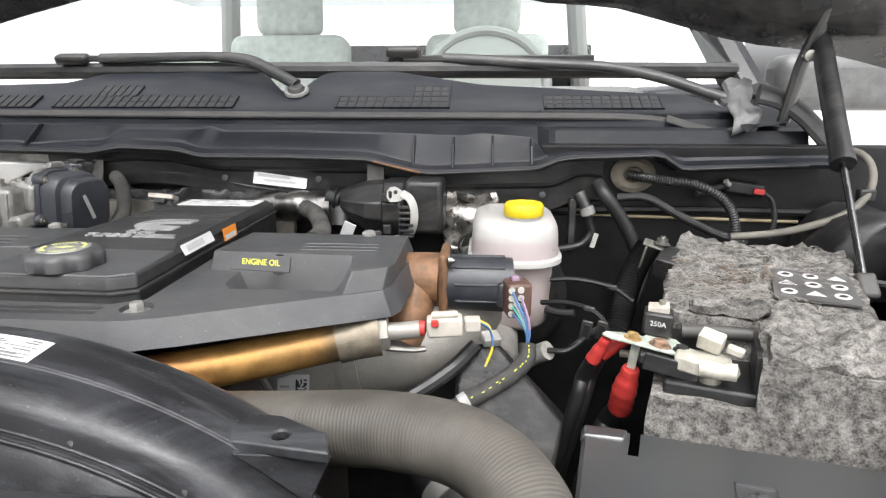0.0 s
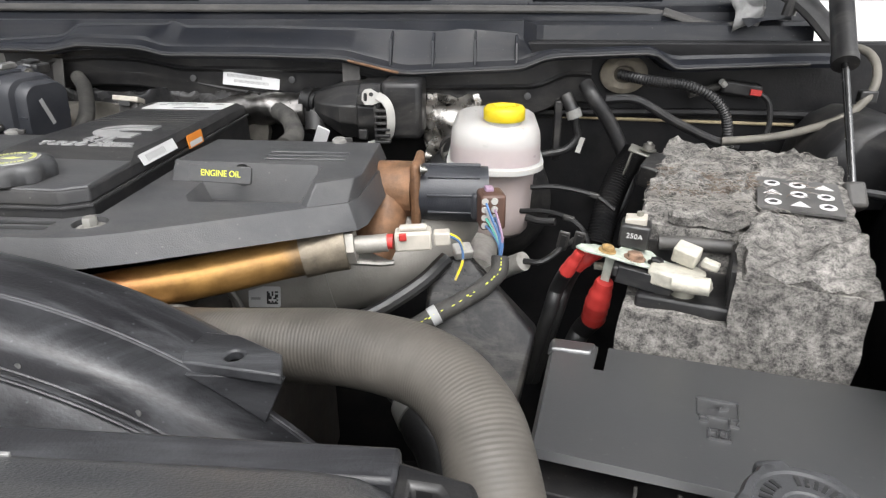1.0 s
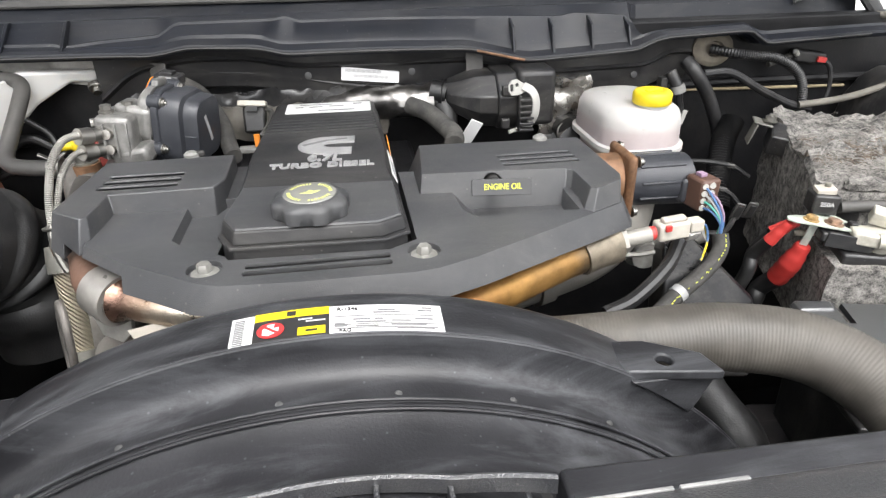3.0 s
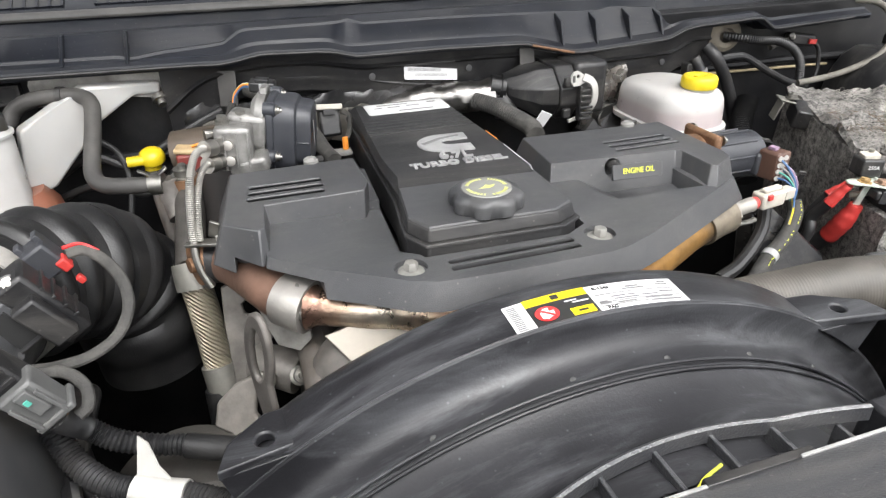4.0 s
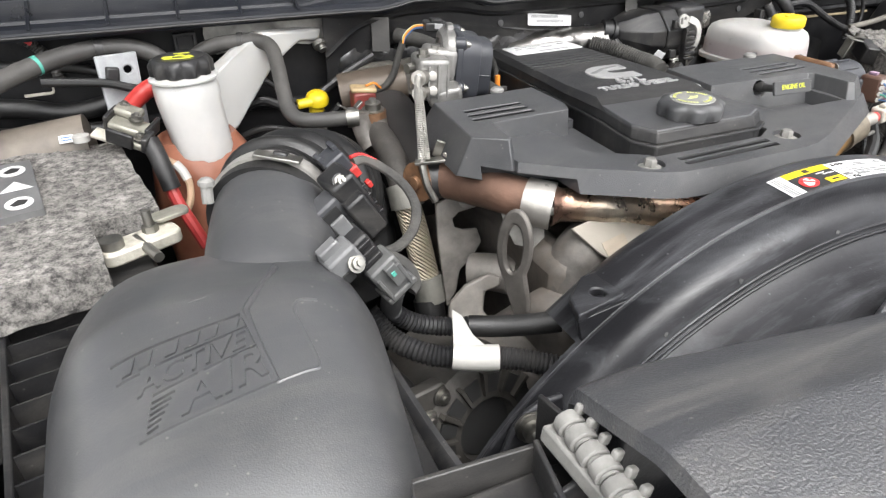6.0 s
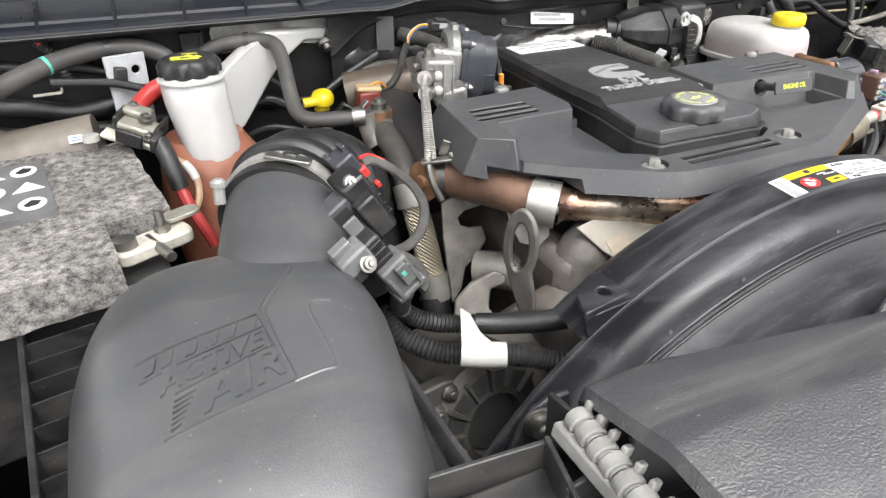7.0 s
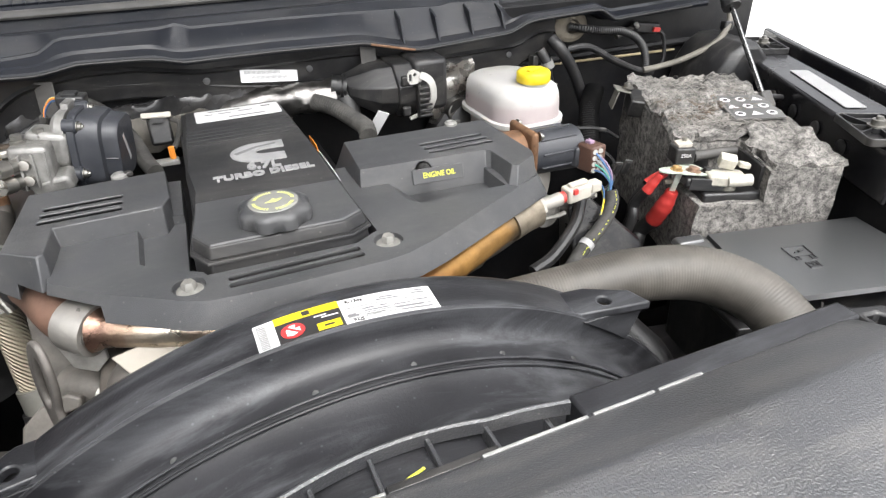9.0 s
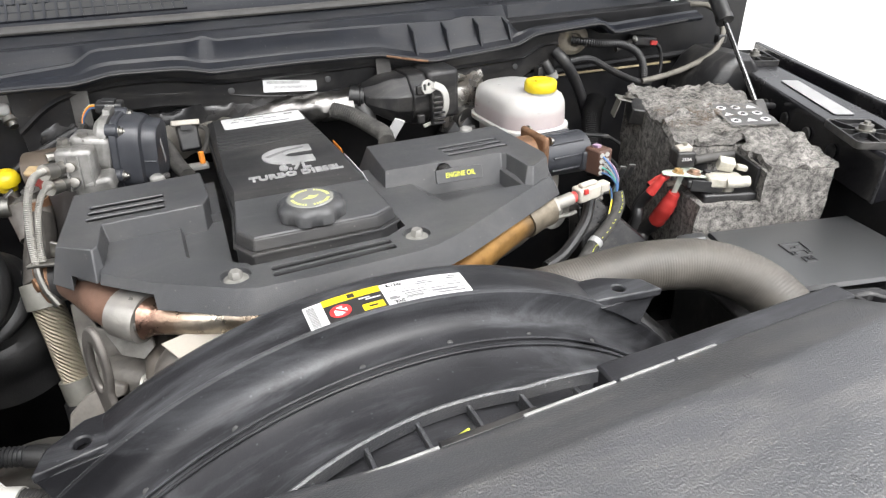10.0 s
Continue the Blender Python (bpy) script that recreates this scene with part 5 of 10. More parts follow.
    for k in range(2, len(line) - 14):
        if rng.random() < 0.35:
            continue
        a, b = line[k], line[k + 1]
        b = a.lerp(b, rng.uniform(0.35, 0.9))
        off = Vector((0.001, -0.0085, 0.006 + rng.uniform(-0.0015, 0.0015)))
        part("yellow_dash", one_tube([a + off, (a + b) / 2 + off * 1.05, b + off], rng.uniform(0.0005, 0.0009), 6, 1), YELLOWINK, lm)
    part("white_tie", one_tube([line[30] - (line[31] - line[30]), line[30], line[31]], 0.0118, 12, 1), GREYINK, lm)


intake()


# ---- front of the bay: fan shroud, radiator cover, hose ----
def fan_shroud():
    th = thing("fan_shroud", (0.0, 0.40, 1.0), "black plastic fan shroud with a stepped arched rim", "fan shroud")
    m = Matrix.Translation((0.007, 0, 0.9595)) @ Matrix(((0, 1, 0, 0), (0, 0, 1, 0), (1, 0, 0, 0), (0, 0, 0, 1)))  # turned about the truck's length
    outer = [(0.4605, 0.507), (0.4825, 0.497), (0.4945, 0.485), (0.4985, 0.476), (0.4987, 0.468), (0.4955, 0.4275), (0.4965, 0.4264), (0.4963, 0.4246), (0.4947, 0.4236), (0.4840, 0.4232)]
    cove = [(0.4840, 0.4232), (0.4775, 0.4222), (0.4720, 0.4200), (0.4675, 0.4165), (0.4640, 0.4115), (0.4617, 0.4050), (0.4605, 0.3975), (0.4597, 0.3925), (0.4573, 0.3905), (0.4567, 0.3885), (0.4580, 0.3875), (0.4575, 0.3860), (0.4555, 0.3852)]
    inner = [(0.4555, 0.3852), (0.4520, 0.378), (0.4485, 0.366), (0.4465, 0.35), (0.4460, 0.335), (0.4470, 0.318), (0.4485, 0.30), (0.4495, 0.285)]

    def shell(name, prof, label="", a0=-78, a1=78):
        bm = lathe(bmesh.new(), prof, m, 96, a0, a1)
        bmesh.ops.recalc_face_normals(bm, faces=bm.faces)
        return part(name, bm, SHROUD, th, label, angle=24)
    shell("outer_rim", outer[:6], "", -38, 38)
    shell("front_edge", [(0.4905, 0.4330), (0.4955, 0.4320)] + outer[5:])
    shell("cove", cove)
    for name, R, y, r in (("rim_bead", 0.4962, 0.4256, 0.0013), ("cove_bead", 0.4606, 0.3900, 0.0015), ("inner_bead", 0.4570, 0.3835, 0.0013)):
        shell(name, [(R + r * math.cos(radians(60 * q)), y + r * math.sin(radians(60 * q))) for q in range(7)])
    shell("inner_panel", inner)
    for a in (-30, -19, -4, 7, 18.5, 30):
        p = (0.007 + 0.4598 * math.sin(radians(a)), 0.3965, 0.9595 + 0.4598 * math.cos(radians(a)))
        part("rivet", turned([(0.0032, 0), (0.0032, 0.0005), (0.0022, 0.0010), (0.0, 0.0010)], p, (0, -0.7, 0.7), 12), INKSHADE, th)
    # mounting tabs
    for s in (-1, 1):
        x0, x1 = (0.262, 0.345) if s > 0 else (0.235, 0.303)
        y = 0.0 if s > 0 else 0.012
        bm = bmesh.new()
        top = [(s * (x0 - 0.02), 0.472 + y), (s * x0, 0.425 + y), (s * x1, 0.412 + y), (s * (x1 - 0.008), 0.440 + y), (s * (x0 + 0.03), 0.466 + y)]
        slab(bm, top if s > 0 else top[::-1], 1.377, 1.387)
        cut = lathe(bmesh.new(), [(0.0, 1.36), (0.0075, 1.36), (0.0075, 1.40), (0.0, 1.40)], Matrix.Translation((s * 0.300 if s > 0 else -0.266, 0.4355 + y, 0)), 16)
        tb = part("mounting_tab", carve(bm, cut), SHROUD, th, bevel=0.002)
        # the three-cornered wall that closes the tab down to the rim
        arc = [(0.007 * s + 0.4945 * math.sin(radians(b)), 0.9595 + 0.4945 * math.cos(radians(b)) - 0.003) for b in ((40, 37, 34, 31.5) if s > 0 else (37.5, 35, 32, 29.5))]
        face = [(x1 - 0.001, 1.378)] + arc
        W = Matrix.Translation((0, 0.422 + 0.55 * y, 0)) @ Matrix.Rotation(radians(90), 4, "X")
        part("tab_wall", slab(bmesh.new(), [(s * x, z) for x, z in face][::-s], -0.0025, 0.0025, W), SHROUD, tb, bevel=0.001)
    # lower left lug with its bolt
    W = Matrix.Translation((0, 0.4125, 0)) @ Matrix.Rotation(radians(90), 4, "X")
    lug = part("side_lug", slab(bmesh.new(), [(-0.322, 1.312), (-0.345, 1.312), (-0.362, 1.304), (-0.374, 1.290), (-0.384, 1.262), (-0.402, 1.200), (-0.33, 1.200), (-0.318, 1.285)], -0.004, 0.004, W), SHROUD, th, bevel=0.003)
    part("washer", turned([(0.0165, 0), (0.0165, 0.0025), (0.011, 0.003), (0.0, 0.003)], (-0.3565, 0.4085, 1.2885), (-0.12, -1, 0.1), 24), STEEL, lug, "zinc washer")
    hexbolt((-0.3568, 0.4060, 1.2888), (-0.12, -1, 0.1), 0.0105, lug)
    part("bolt_stud", turned([(0.0045, 0), (0.0045, 0.006), (0.0, 0.006)], (-0.3575, 0.400, 1.2895), (-0.12, -1, 0.1), 12), INKSHADE, lug)
    # notice label on the rim
    lab = thing("fan_notice_label", (0.014, 0.445, 1.45), "white and yellow coolant notice label on the shroud", "label")
    R = 0.4965

    def curved(name, x0, x1, y0, y1, material, lift, parent, label=""):
        bm = bmesh.new()
        n = 14
        rows = []
        for k in range(n + 1):
            a = (x0 + (x1 - x0) * k / n) / R
            row = []
            for y in (y0, y1):
                r = 0.4957 + (y - 0.4265) * 0.0777 + lift
                row.append(bm.verts.new((0.007 + r * math.sin(a), y, 0.9595 + r * math.cos(a))))
            rows.append(row)
        for a, b in zip(rows, rows[1:]):
            bm.faces.new((a[0], b[0], b[1], a[1]))
        thicken(bm, 0.0005)
        return part(name, bm, material, parent, label)
    def on_rim(x, y):
        u = x / R
        r = 0.4957 + (y - 0.4265) * 0.0777 + 0.0016
        return Matrix.Translation((0.007 + r * math.sin(u), y, 0.9595 + r * math.cos(u))) @ Euler((radians(5), u, 0)).to_matrix().to_4x4()

    curved("sheet", -0.068, 0.098, 0.4255, 0.461, PAPER, 0.0004, lab)
    curved("yellow_band", -0.050, 0.008, 0.4520, 0.461, YELLOW, 0.0010, lab, "yellow warning band")
    curved("black_panel", -0.050, 0.008, 0.4265, 0.4515, INKSHADE, 0.0010, lab, "black symbol panel")
    disc = lambda x, y, rx, ry: [(x + rx * math.cos(radians(20 * k)), y + ry * math.sin(radians(20 * k))) for k in range(18)]

    def patch(name, x, y, pts, material, lift, label=""):
        return part(name, slab(bmesh.new(), pts, lift - 0.0014, lift - 0.0008, on_rim(x, y)), material, lab, label, smooth=False)
    patch("red_sign", -0.0365, 0.4380, disc(0, 0, 0.0105, 0.0088), REDINK, 0.0014, "red prohibition sign")
    patch("white_symbol", -0.0365, 0.4380, [(-0.006, -0.005), (-0.001, -0.0065), (0.006, -0.003), (0.0065, 0.002), (0.002, 0.0015), (0.003, 0.006), (-0.002, 0.006), (-0.006, 0.001)], PAPER, 0.0018, "white symbol")
    patch("red_stroke", -0.0365, 0.4380, [(-0.0075, 0.005), (-0.006, 0.0065), (0.0075, -0.005), (0.006, -0.0065)][::-1], REDINK, 0.0022)
    curved("yellow_sign", -0.016, 0.005, 0.4285, 0.4375, YELLOW, 0.0014, lab, "yellow symbol")
    curved("yellow_sign_mark", -0.010, -0.001, 0.4318, 0.4342, INKSHADE, 0.0016, lab)
    curved("warning_triangle", -0.025, -0.018, 0.4535, 0.4590, INKSHADE, 0.0014, lab)
    for k in range(2):
        curved("symbol_line", -0.016 + 0.006 * k, -0.005 + 0.010 * k, 0.4470 - 0.003 * k, 0.4482 - 0.003 * k, PAPER, 0.0014, lab)
    for k in range(14):
        curved("barcode_bar", -0.0655, -0.0575, 0.4280 + 0.0022 * k, 0.4290 + 0.0022 * k, DARKINK, 0.0010, lab)
    for x0, x1, y in ((0.012, 0.020, 0.4375), (0.012, 0.022, 0.4345), (0.026, 0.040, 0.4420), (0.043, 0.050, 0.4420), (0.028, 0.052, 0.4385), (0.056, 0.072, 0.4395), (0.075, 0.090, 0.4420), (0.028, 0.046, 0.4335), (0.056, 0.084, 0.4345), (0.060, 0.090, 0.4305), (0.046, 0.060, 0.4530), (0.042, 0.064, 0.4500), (0.078, 0.090, 0.4525), (0.082, 0.090, 0.4560)):
        curved("print_line", x0, x1, y, y + 0.0014, DARKINK, 0.0011, lab)
    for y in (0.4365, 0.4320, 0.4468):
        curved("rule", 0.011, 0.093, y, y + 0.0006, DARKINK, 0.0010, lab)
    part("gas_lettering", letters("R-134a", 0.0058, 0.0006, on_rim(0.022, 0.455)), INKSHADE, lab, "small black lettering", smooth=False)
    part("oil_lettering", letters("PAG", 0.0050, 0.0006, on_rim(0.020, 0.4285)), INKSHADE, lab, "small black lettering", smooth=False)
    return th


fan_shroud()


def grille_arch():
    """The ribbed arch between shroud and radiator cover."""
    th = thing("radiator_top_trim", (0.0, 0.29, 1.38), "black plastic radiator top trim with a ribbed arch", "trim panel")
    arch = lambda x: 0.286 + 0.033 * max(0.0, 1 - ((x - 0.015) / 0.138) ** 2)
    xs = [-0.145 + 0.33 * k / 48 for k in range(49)]
    lipz = lambda x: 1.420 + 0.014 * max(0, (x - 0.09) / 0.06)
    lp = bmesh.new()
    lx = [x for x in xs if -0.125 < x < 0.153]
    lrows = [[lp.verts.new((x, arch(x) + dy, lipz(x) + dz)) for dy, dz in ((-0.004, -0.012), (-0.0035, 0.0), (-0.001, 0.001), (0.001, 0.0), (0.004, -0.010))] for x in lx]
    for a, b in zip(lrows, lrows[1:]):
        for j in range(4):
            lp.faces.new((a[j], b[j], b[j + 1], a[j + 1]))
    part("arch_lip", lp, GRAIN, th, angle=40)
    for k in range(6):
        x = -0.100 + 0.047 * k
        d = arch(x) - 0.266
        part("rib", one_box((x, 0.266 + d / 2, 1.402), (0.0036, d, 0.026)), GRAIN, th, bevel=0.0008)
    # flat black sheet: the dark below the ribs is put into its colour
    part("well", one_box((0.01, 0.292, 1.380), (0.30, 0.06, 0.004)), INKSHADE, th)
    part("cross_rib", one_tube([(x, 0.266 + 0.55 * (arch(x) - 0.266), 1.404) for x in lx], 0.0016, 6, 2), SHROUD, th)
    part("right_bar", prism(bmesh.new(), [(0.150, 0.262), (0.455, 0.262), (0.455, 0.292), (0.150, 0.296)], [(0.153, 0.263), (0.453, 0.263), (0.453, 0.288), (0.153, 0.292)], 1.30, 1.434), SHROUD, th, bevel=0.003)
    part("left_bar", prism(bmesh.new(), [(-0.385, 0.262), (-0.140, 0.262), (-0.135, 0.288), (-0.385, 0.292)], [(-0.383, 0.263), (-0.143, 0.263), (-0.139, 0.285), (-0.383, 0.288)], 1.34, 1.428), SHROUD, th, bevel=0.003)
    part("clip_plate", one_box((0.035, 0.2655, 1.432), (0.085, 0.007, 0.012)), BLACK, th, bevel=0.001)
    part("pale_mark", one_tube([(-0.008, 0.270, 1.416), (0.006, 0.280, 1.418), (0.028, 0.288, 1.417)], 0.0013, 6, 4), YELLOWINK, th, "yellow-green paint mark")
    for x0, x1 in ((-0.085, -0.010), (0.062, 0.150), (0.155, 0.212), (0.216, 0.26)):
        part("pale_strip", one_box(((x0 + x1) / 2, 0.2615, 1.4395), (x1 - x0, 0.0026, 0.0030)), STRIP, th, "thin white strip", bevel=0.0006)
    # radiator core behind
    rd = thing("radiator", (0.03, 0.25, 0.7), "black radiator with side tanks below the cover", "radiator")
    part("core", one_box((0.03, 0.245, 1.02), (0.80, 0.05, 0.64)), BLACK, rd)
    for s in (-1, 1):
        part("side_tank", one_box((0.03 + s * 0.43, 0.25, 1.03), (0.06, 0.08, 0.68)), BLACK, rd, bevel=0.01)


grille_arch()


def radiator_cover():
    th = thing("radiator_cover", (0.03, 0.0, 1.3), "large black grained plastic cover over the radiator", "cover panel")
    prof = [(0.262, 1.405), (0.2605, 1.432), (0.2585, 1.4360), (0.255, 1.4380), (0.235, 1.4465), (0.215, 1.4555), (0.2055, 1.4598), (0.2025, 1.4609), (0.199, 1.4613), (0.19, 1.4612), (0.12, 1.4606), (0.0, 1.452), (-0.12, 1.43), (-0.22, 1.38), (-0.27, 1.28), (-0.28, 1.1)]
    lean = lambda x, y: 0.042 * min(1.0, max(0.0, (-0.02 - x) / 0.32)) ** 1.2 * (0.45 + 0.55 * min(1.0, max(0.0, (y - 0.20) / 0.055)))
    bm = bmesh.new()
    xs = [-0.392, -0.3895] + [-0.386 + 0.841 * k / 40 for k in range(41)]
    cols = [[bm.verts.new((x, y + (lean(x, y) if y > 0.15 else 0.0), z - (0.008 if x in (xs[0], xs[-1]) else 0) - 0.20 * max(0.0, abs(x - 0.02) - 0.40))) for y, z in prof] for x in xs]
    for a, b in zip(cols, cols[1:]):
        for j in range(len(prof) - 1):
            bm.faces.new((a[j], b[j], b[j + 1], a[j + 1]))
    thicken(bm, 0.004)
    part("panel", bm, GRAIN, th, angle=40)
    # right end cap with its latch slots
    bm = prism(bmesh.new(), [(0.452, 0.10), (0.512, 0.10), (0.512, 0.225), (0.496, 0.272), (0.452, 0.286)], [(0.452, 0.10), (0.508, 0.10), (0.507, 0.222), (0.491, 0.268), (0.452, 0.281)], 1.352, 1.431)
    bm = carve(bm, slab(bmesh.new(), [(0.458, 0.185), (0.482, 0.185), (0.484, 0.245), (0.474, 0.262), (0.460, 0.264)], 1.375, 1.45))
    part("end_cap", bm, BLACK, th, bevel=0.003)
    for k in range(4):
        part("pale_clip", turned([(0.0075, -0.0055), (0.0085, -0.0045), (0.0085, 0.0035), (0.0068, 0.0055), (0.006, -0.0075)], (0.463, 0.240 - 0.0150 * k, 1.424), (0.1, 1, 0), 12), PALE, th, "pale plastic clip")
    # left end: hinge of pale links in a tray, and a lug with a bolt
    tr = part("left_tray", one_box((-0.445, 0.235, 1.355), (0.10, 0.13, 0.05)), BLACK, th, bevel=0.004)
    for k in range(7):
        y, x = 0.291 - 0.0135 * k, -0.4035 - 0.0006 * k
        lk = part("pale_link", turned([(0.0085, -0.0055), (0.0098, -0.0045), (0.0098, 0.0035), (0.0085, 0.0048), (0.0068, 0.0055), (0.0068, -0.0075)], (x, y, 1.4215 + 0.0010 * (k % 2)), (0.12, 1, 0.06), 12), PALE, tr, "pale plastic link")
        part("link_hook", one_box((x + 0.008, y + 0.001, 1.4305), (0.008, 0.005, 0.008), (0, 20, 8)), PALE, lk, bevel=0.0015)
    part("link_bar", one_box((-0.411, 0.25, 1.412), (0.012, 0.10, 0.012), (0, 12, 3)), PALE, tr, bevel=0.002)
    part("tray_wall", one_box((-0.4005, 0.3125, 1.385), (0.004, 0.030, 0.062), (0, 0, 12)), BLACK, th, bevel=0.001)
    part("tray_wall", one_box((-0.455, 0.302, 1.368), (0.105, 0.004, 0.07), (0, 0, -4)), BLACK, th, bevel=0.001)
    part("tray_wall", one_box((-0.428, 0.268, 1.380), (0.004, 0.065, 0.055), (0, 0, -10)), BLACK, th, bevel=0.001)
    part("tray_wall", one_box((-0.418, 0.262, 1.385), (0.030, 0.004, 0.04), (0, 0, 10)), BLACK, th, bevel=0.001)
    tap = thing("white_drain_tap", (-0.475, 0.20, 1.39), "white plastic tap beside the radiator cover", "tap")
    part("body", one_tube([(-0.50, 0.19, 1.40), (-0.475, 0.20, 1.402), (-0.45, 0.21, 1.404)], 0.010, 12, 3), WHITE, tap)
    part("lever", one_box((-0.475, 0.21, 1.42), (0.012, 0.04, 0.012), (20, 0, 15)), WHITE, tap, bevel=0.004)
    part("ring", lathe(bmesh.new(), [(0.026 + 0.007 * math.cos(radians(45 * k)), 0.007 * math.sin(radians(45 * k))) for k in range(9)], Matrix.Translation((-0.545, 0.205, 1.39)) @ turn3(20, 10, 0).to_4x4(), 28), WHITE, tap)


radiator_cover()


def radiator_hose():
    th = thing("radiator_hose", (0.40, 0.48, 1.36), "thick grey-brown ribbed rubber radiator hose", "hose")
    pts = [(0.17, 0.56, 1.32), (0.23, 0.525, 1.34), (0.30, 0.505, 1.353), (0.38, 0.488, 1.364), (0.45, 0.455, 1.368), (0.488, 0.410, 1.360), (0.503, 0.365, 1.342), (0.512, 0.32, 1.305), (0.517, 0.285, 1.25), (0.52, 0.26, 1.17)]
    part("hose", one_tube(pts, 0.0335, 28, 12), CLOTHHOSE, th)
    for a, b, axis in (((0.517, 0.283, 1.245), 0.0352, (0.02, -0.3, -1)), ((0.185, 0.551, 1.326), 0.0352, (-1, 0.55, -0.3))):
        cl = part("hose_clamp", turned([(b - 0.002, -0.006), (b, -0.005), (b, 0.005), (b - 0.002, 0.006)], a, axis, 32), STEEL, th, "steel hose clamp")
        part("clamp_screw", one_box(Vector(a) + Vector((b * 0.75, -b * 0.72, 0.0)), (0.016, 0.010, 0.010), (0, 0, 45)), STEEL, cl, bevel=0.001)


radiator_hose()


# ---- driver's side: reservoir, battery, fuse box ----
def brake_reservoir():
    th = thing("brake_fluid_reservoir", (0.505, 0.985, 1.29), "milky plastic brake fluid reservoir with a yellow cap", "reservoir")

    def ring(k, z, dx=0.0, dy=0.0):
        return [Vector((x + 0.506 + dx, y + 1.008 + dy, z)) for x, y in rounded(0.068 * k, 0.100 * k, 0.056 * k, 8)]
    part("lower_body", stack(bmesh.new(), [ring(0.70, 1.285), ring(0.80, 1.295), ring(0.85, 1.33), ring(0.90, 1.395)]), FLUID, th, "milky lower body with pinkish fluid", angle=50)
    part("seam_flange", stack(bmesh.new(), [ring(0.94, 1.393), ring(1.08, 1.396), ring(1.08, 1.404), ring(1.01, 1.406)]), TANK, th)
    part("upper_body", stack(bmesh.new(), [ring(1.005, 1.404), ring(1.0, 1.42), ring(0.99, 1.436), ring(0.97, 1.448), ring(0.92, 1.4570), ring(0.82, 1.4625), ring(0.66, 1.4652), ring(0.40, 1.4665)]), TANKFLUID, th, "milky upper body, pinkish below the fluid line", angle=50)
    part("neck", turned([(0.026, 0), (0.026, 0.012), (0.0, 0.012)], (0.5175, 0.951, 1.4590), seg=28), TANK, th)
    n = 72
    rings = []
    for r, z in ((0.0285, 1.4680), (0.0295, 1.4700), (0.0295, 1.4840), (0.027, 1.4880), (0.021, 1.4890), (0.019, 1.4872)):
        rings.append([Vector((0.5175 + (r + (0.0008 * (k % 2) if 1.4690 < z < 1.4860 else 0)) * math.cos(2 * math.pi * k / n), 0.951 + (r + (0.0008 * (k % 2) if 1.4690 < z < 1.4860 else 0)) * math.sin(2 * math.pi * k / n), z)) for k in range(n)])
    cap = part("cap", stack(bmesh.new(), rings), YELLOW, th, "yellow screw cap", angle=50)
    part("cap_grip", one_box((0.5175, 0.951, 1.4885), (0.030, 0.008, 0.004), (0, 0, 20)), YELLOW, cap, bevel=0.0015)
    part("outlet", one_tube([(0.55, 0.955, 1.318), (0.575, 0.94, 1.315), (0.60, 0.93, 1.318)], 0.006, 10, 4), BLACK, th)
    cy = thing("brake_master_cylinder", (0.49, 0.99, 1.2), "dull alloy master cylinder under the reservoir", "cylinder")
    part("bore", one_tube([(0.48, 0.84, 1.265), (0.485, 0.95, 1.268), (0.49, 1.12, 1.272)], 0.030, 20, 4), ALU, cy)
    part("end_plug", one_tube([(0.479, 0.82, 1.264), (0.48, 0.835, 1.265), (0.48, 0.845, 1.265)], 0.022, 16, 2), ALU, cy)
    part("port", one_tube([(0.50, 0.83, 1.27), (0.525, 0.80, 1.300), (0.545, 0.782, 1.318)], 0.013, 12, 4), ALU, cy)
    part("brake_line", one_tube([(0.545, 0.782, 1.318), (0.57, 0.775, 1.322), (0.60, 0.80, 1.335), (0.62, 0.83, 1.33), (0.63, 0.85, 1.30)], 0.004, 8, 6), BLACK, cy)
    part("booster", turned([(0.11, 0), (0.12, 0.01), (0.12, 0.05), (0.09, 0.07), (0.0, 0.07)], (0.49, 1.15, 1.29), (0, -1, 0), 40), BLACK, cy, "black round brake booster")


brake_reservoir()
BATT = Matrix.Translation((0.8125, 0.786, 0)) @ Matrix.Rotation(radians(-19.5), 4, "Z")


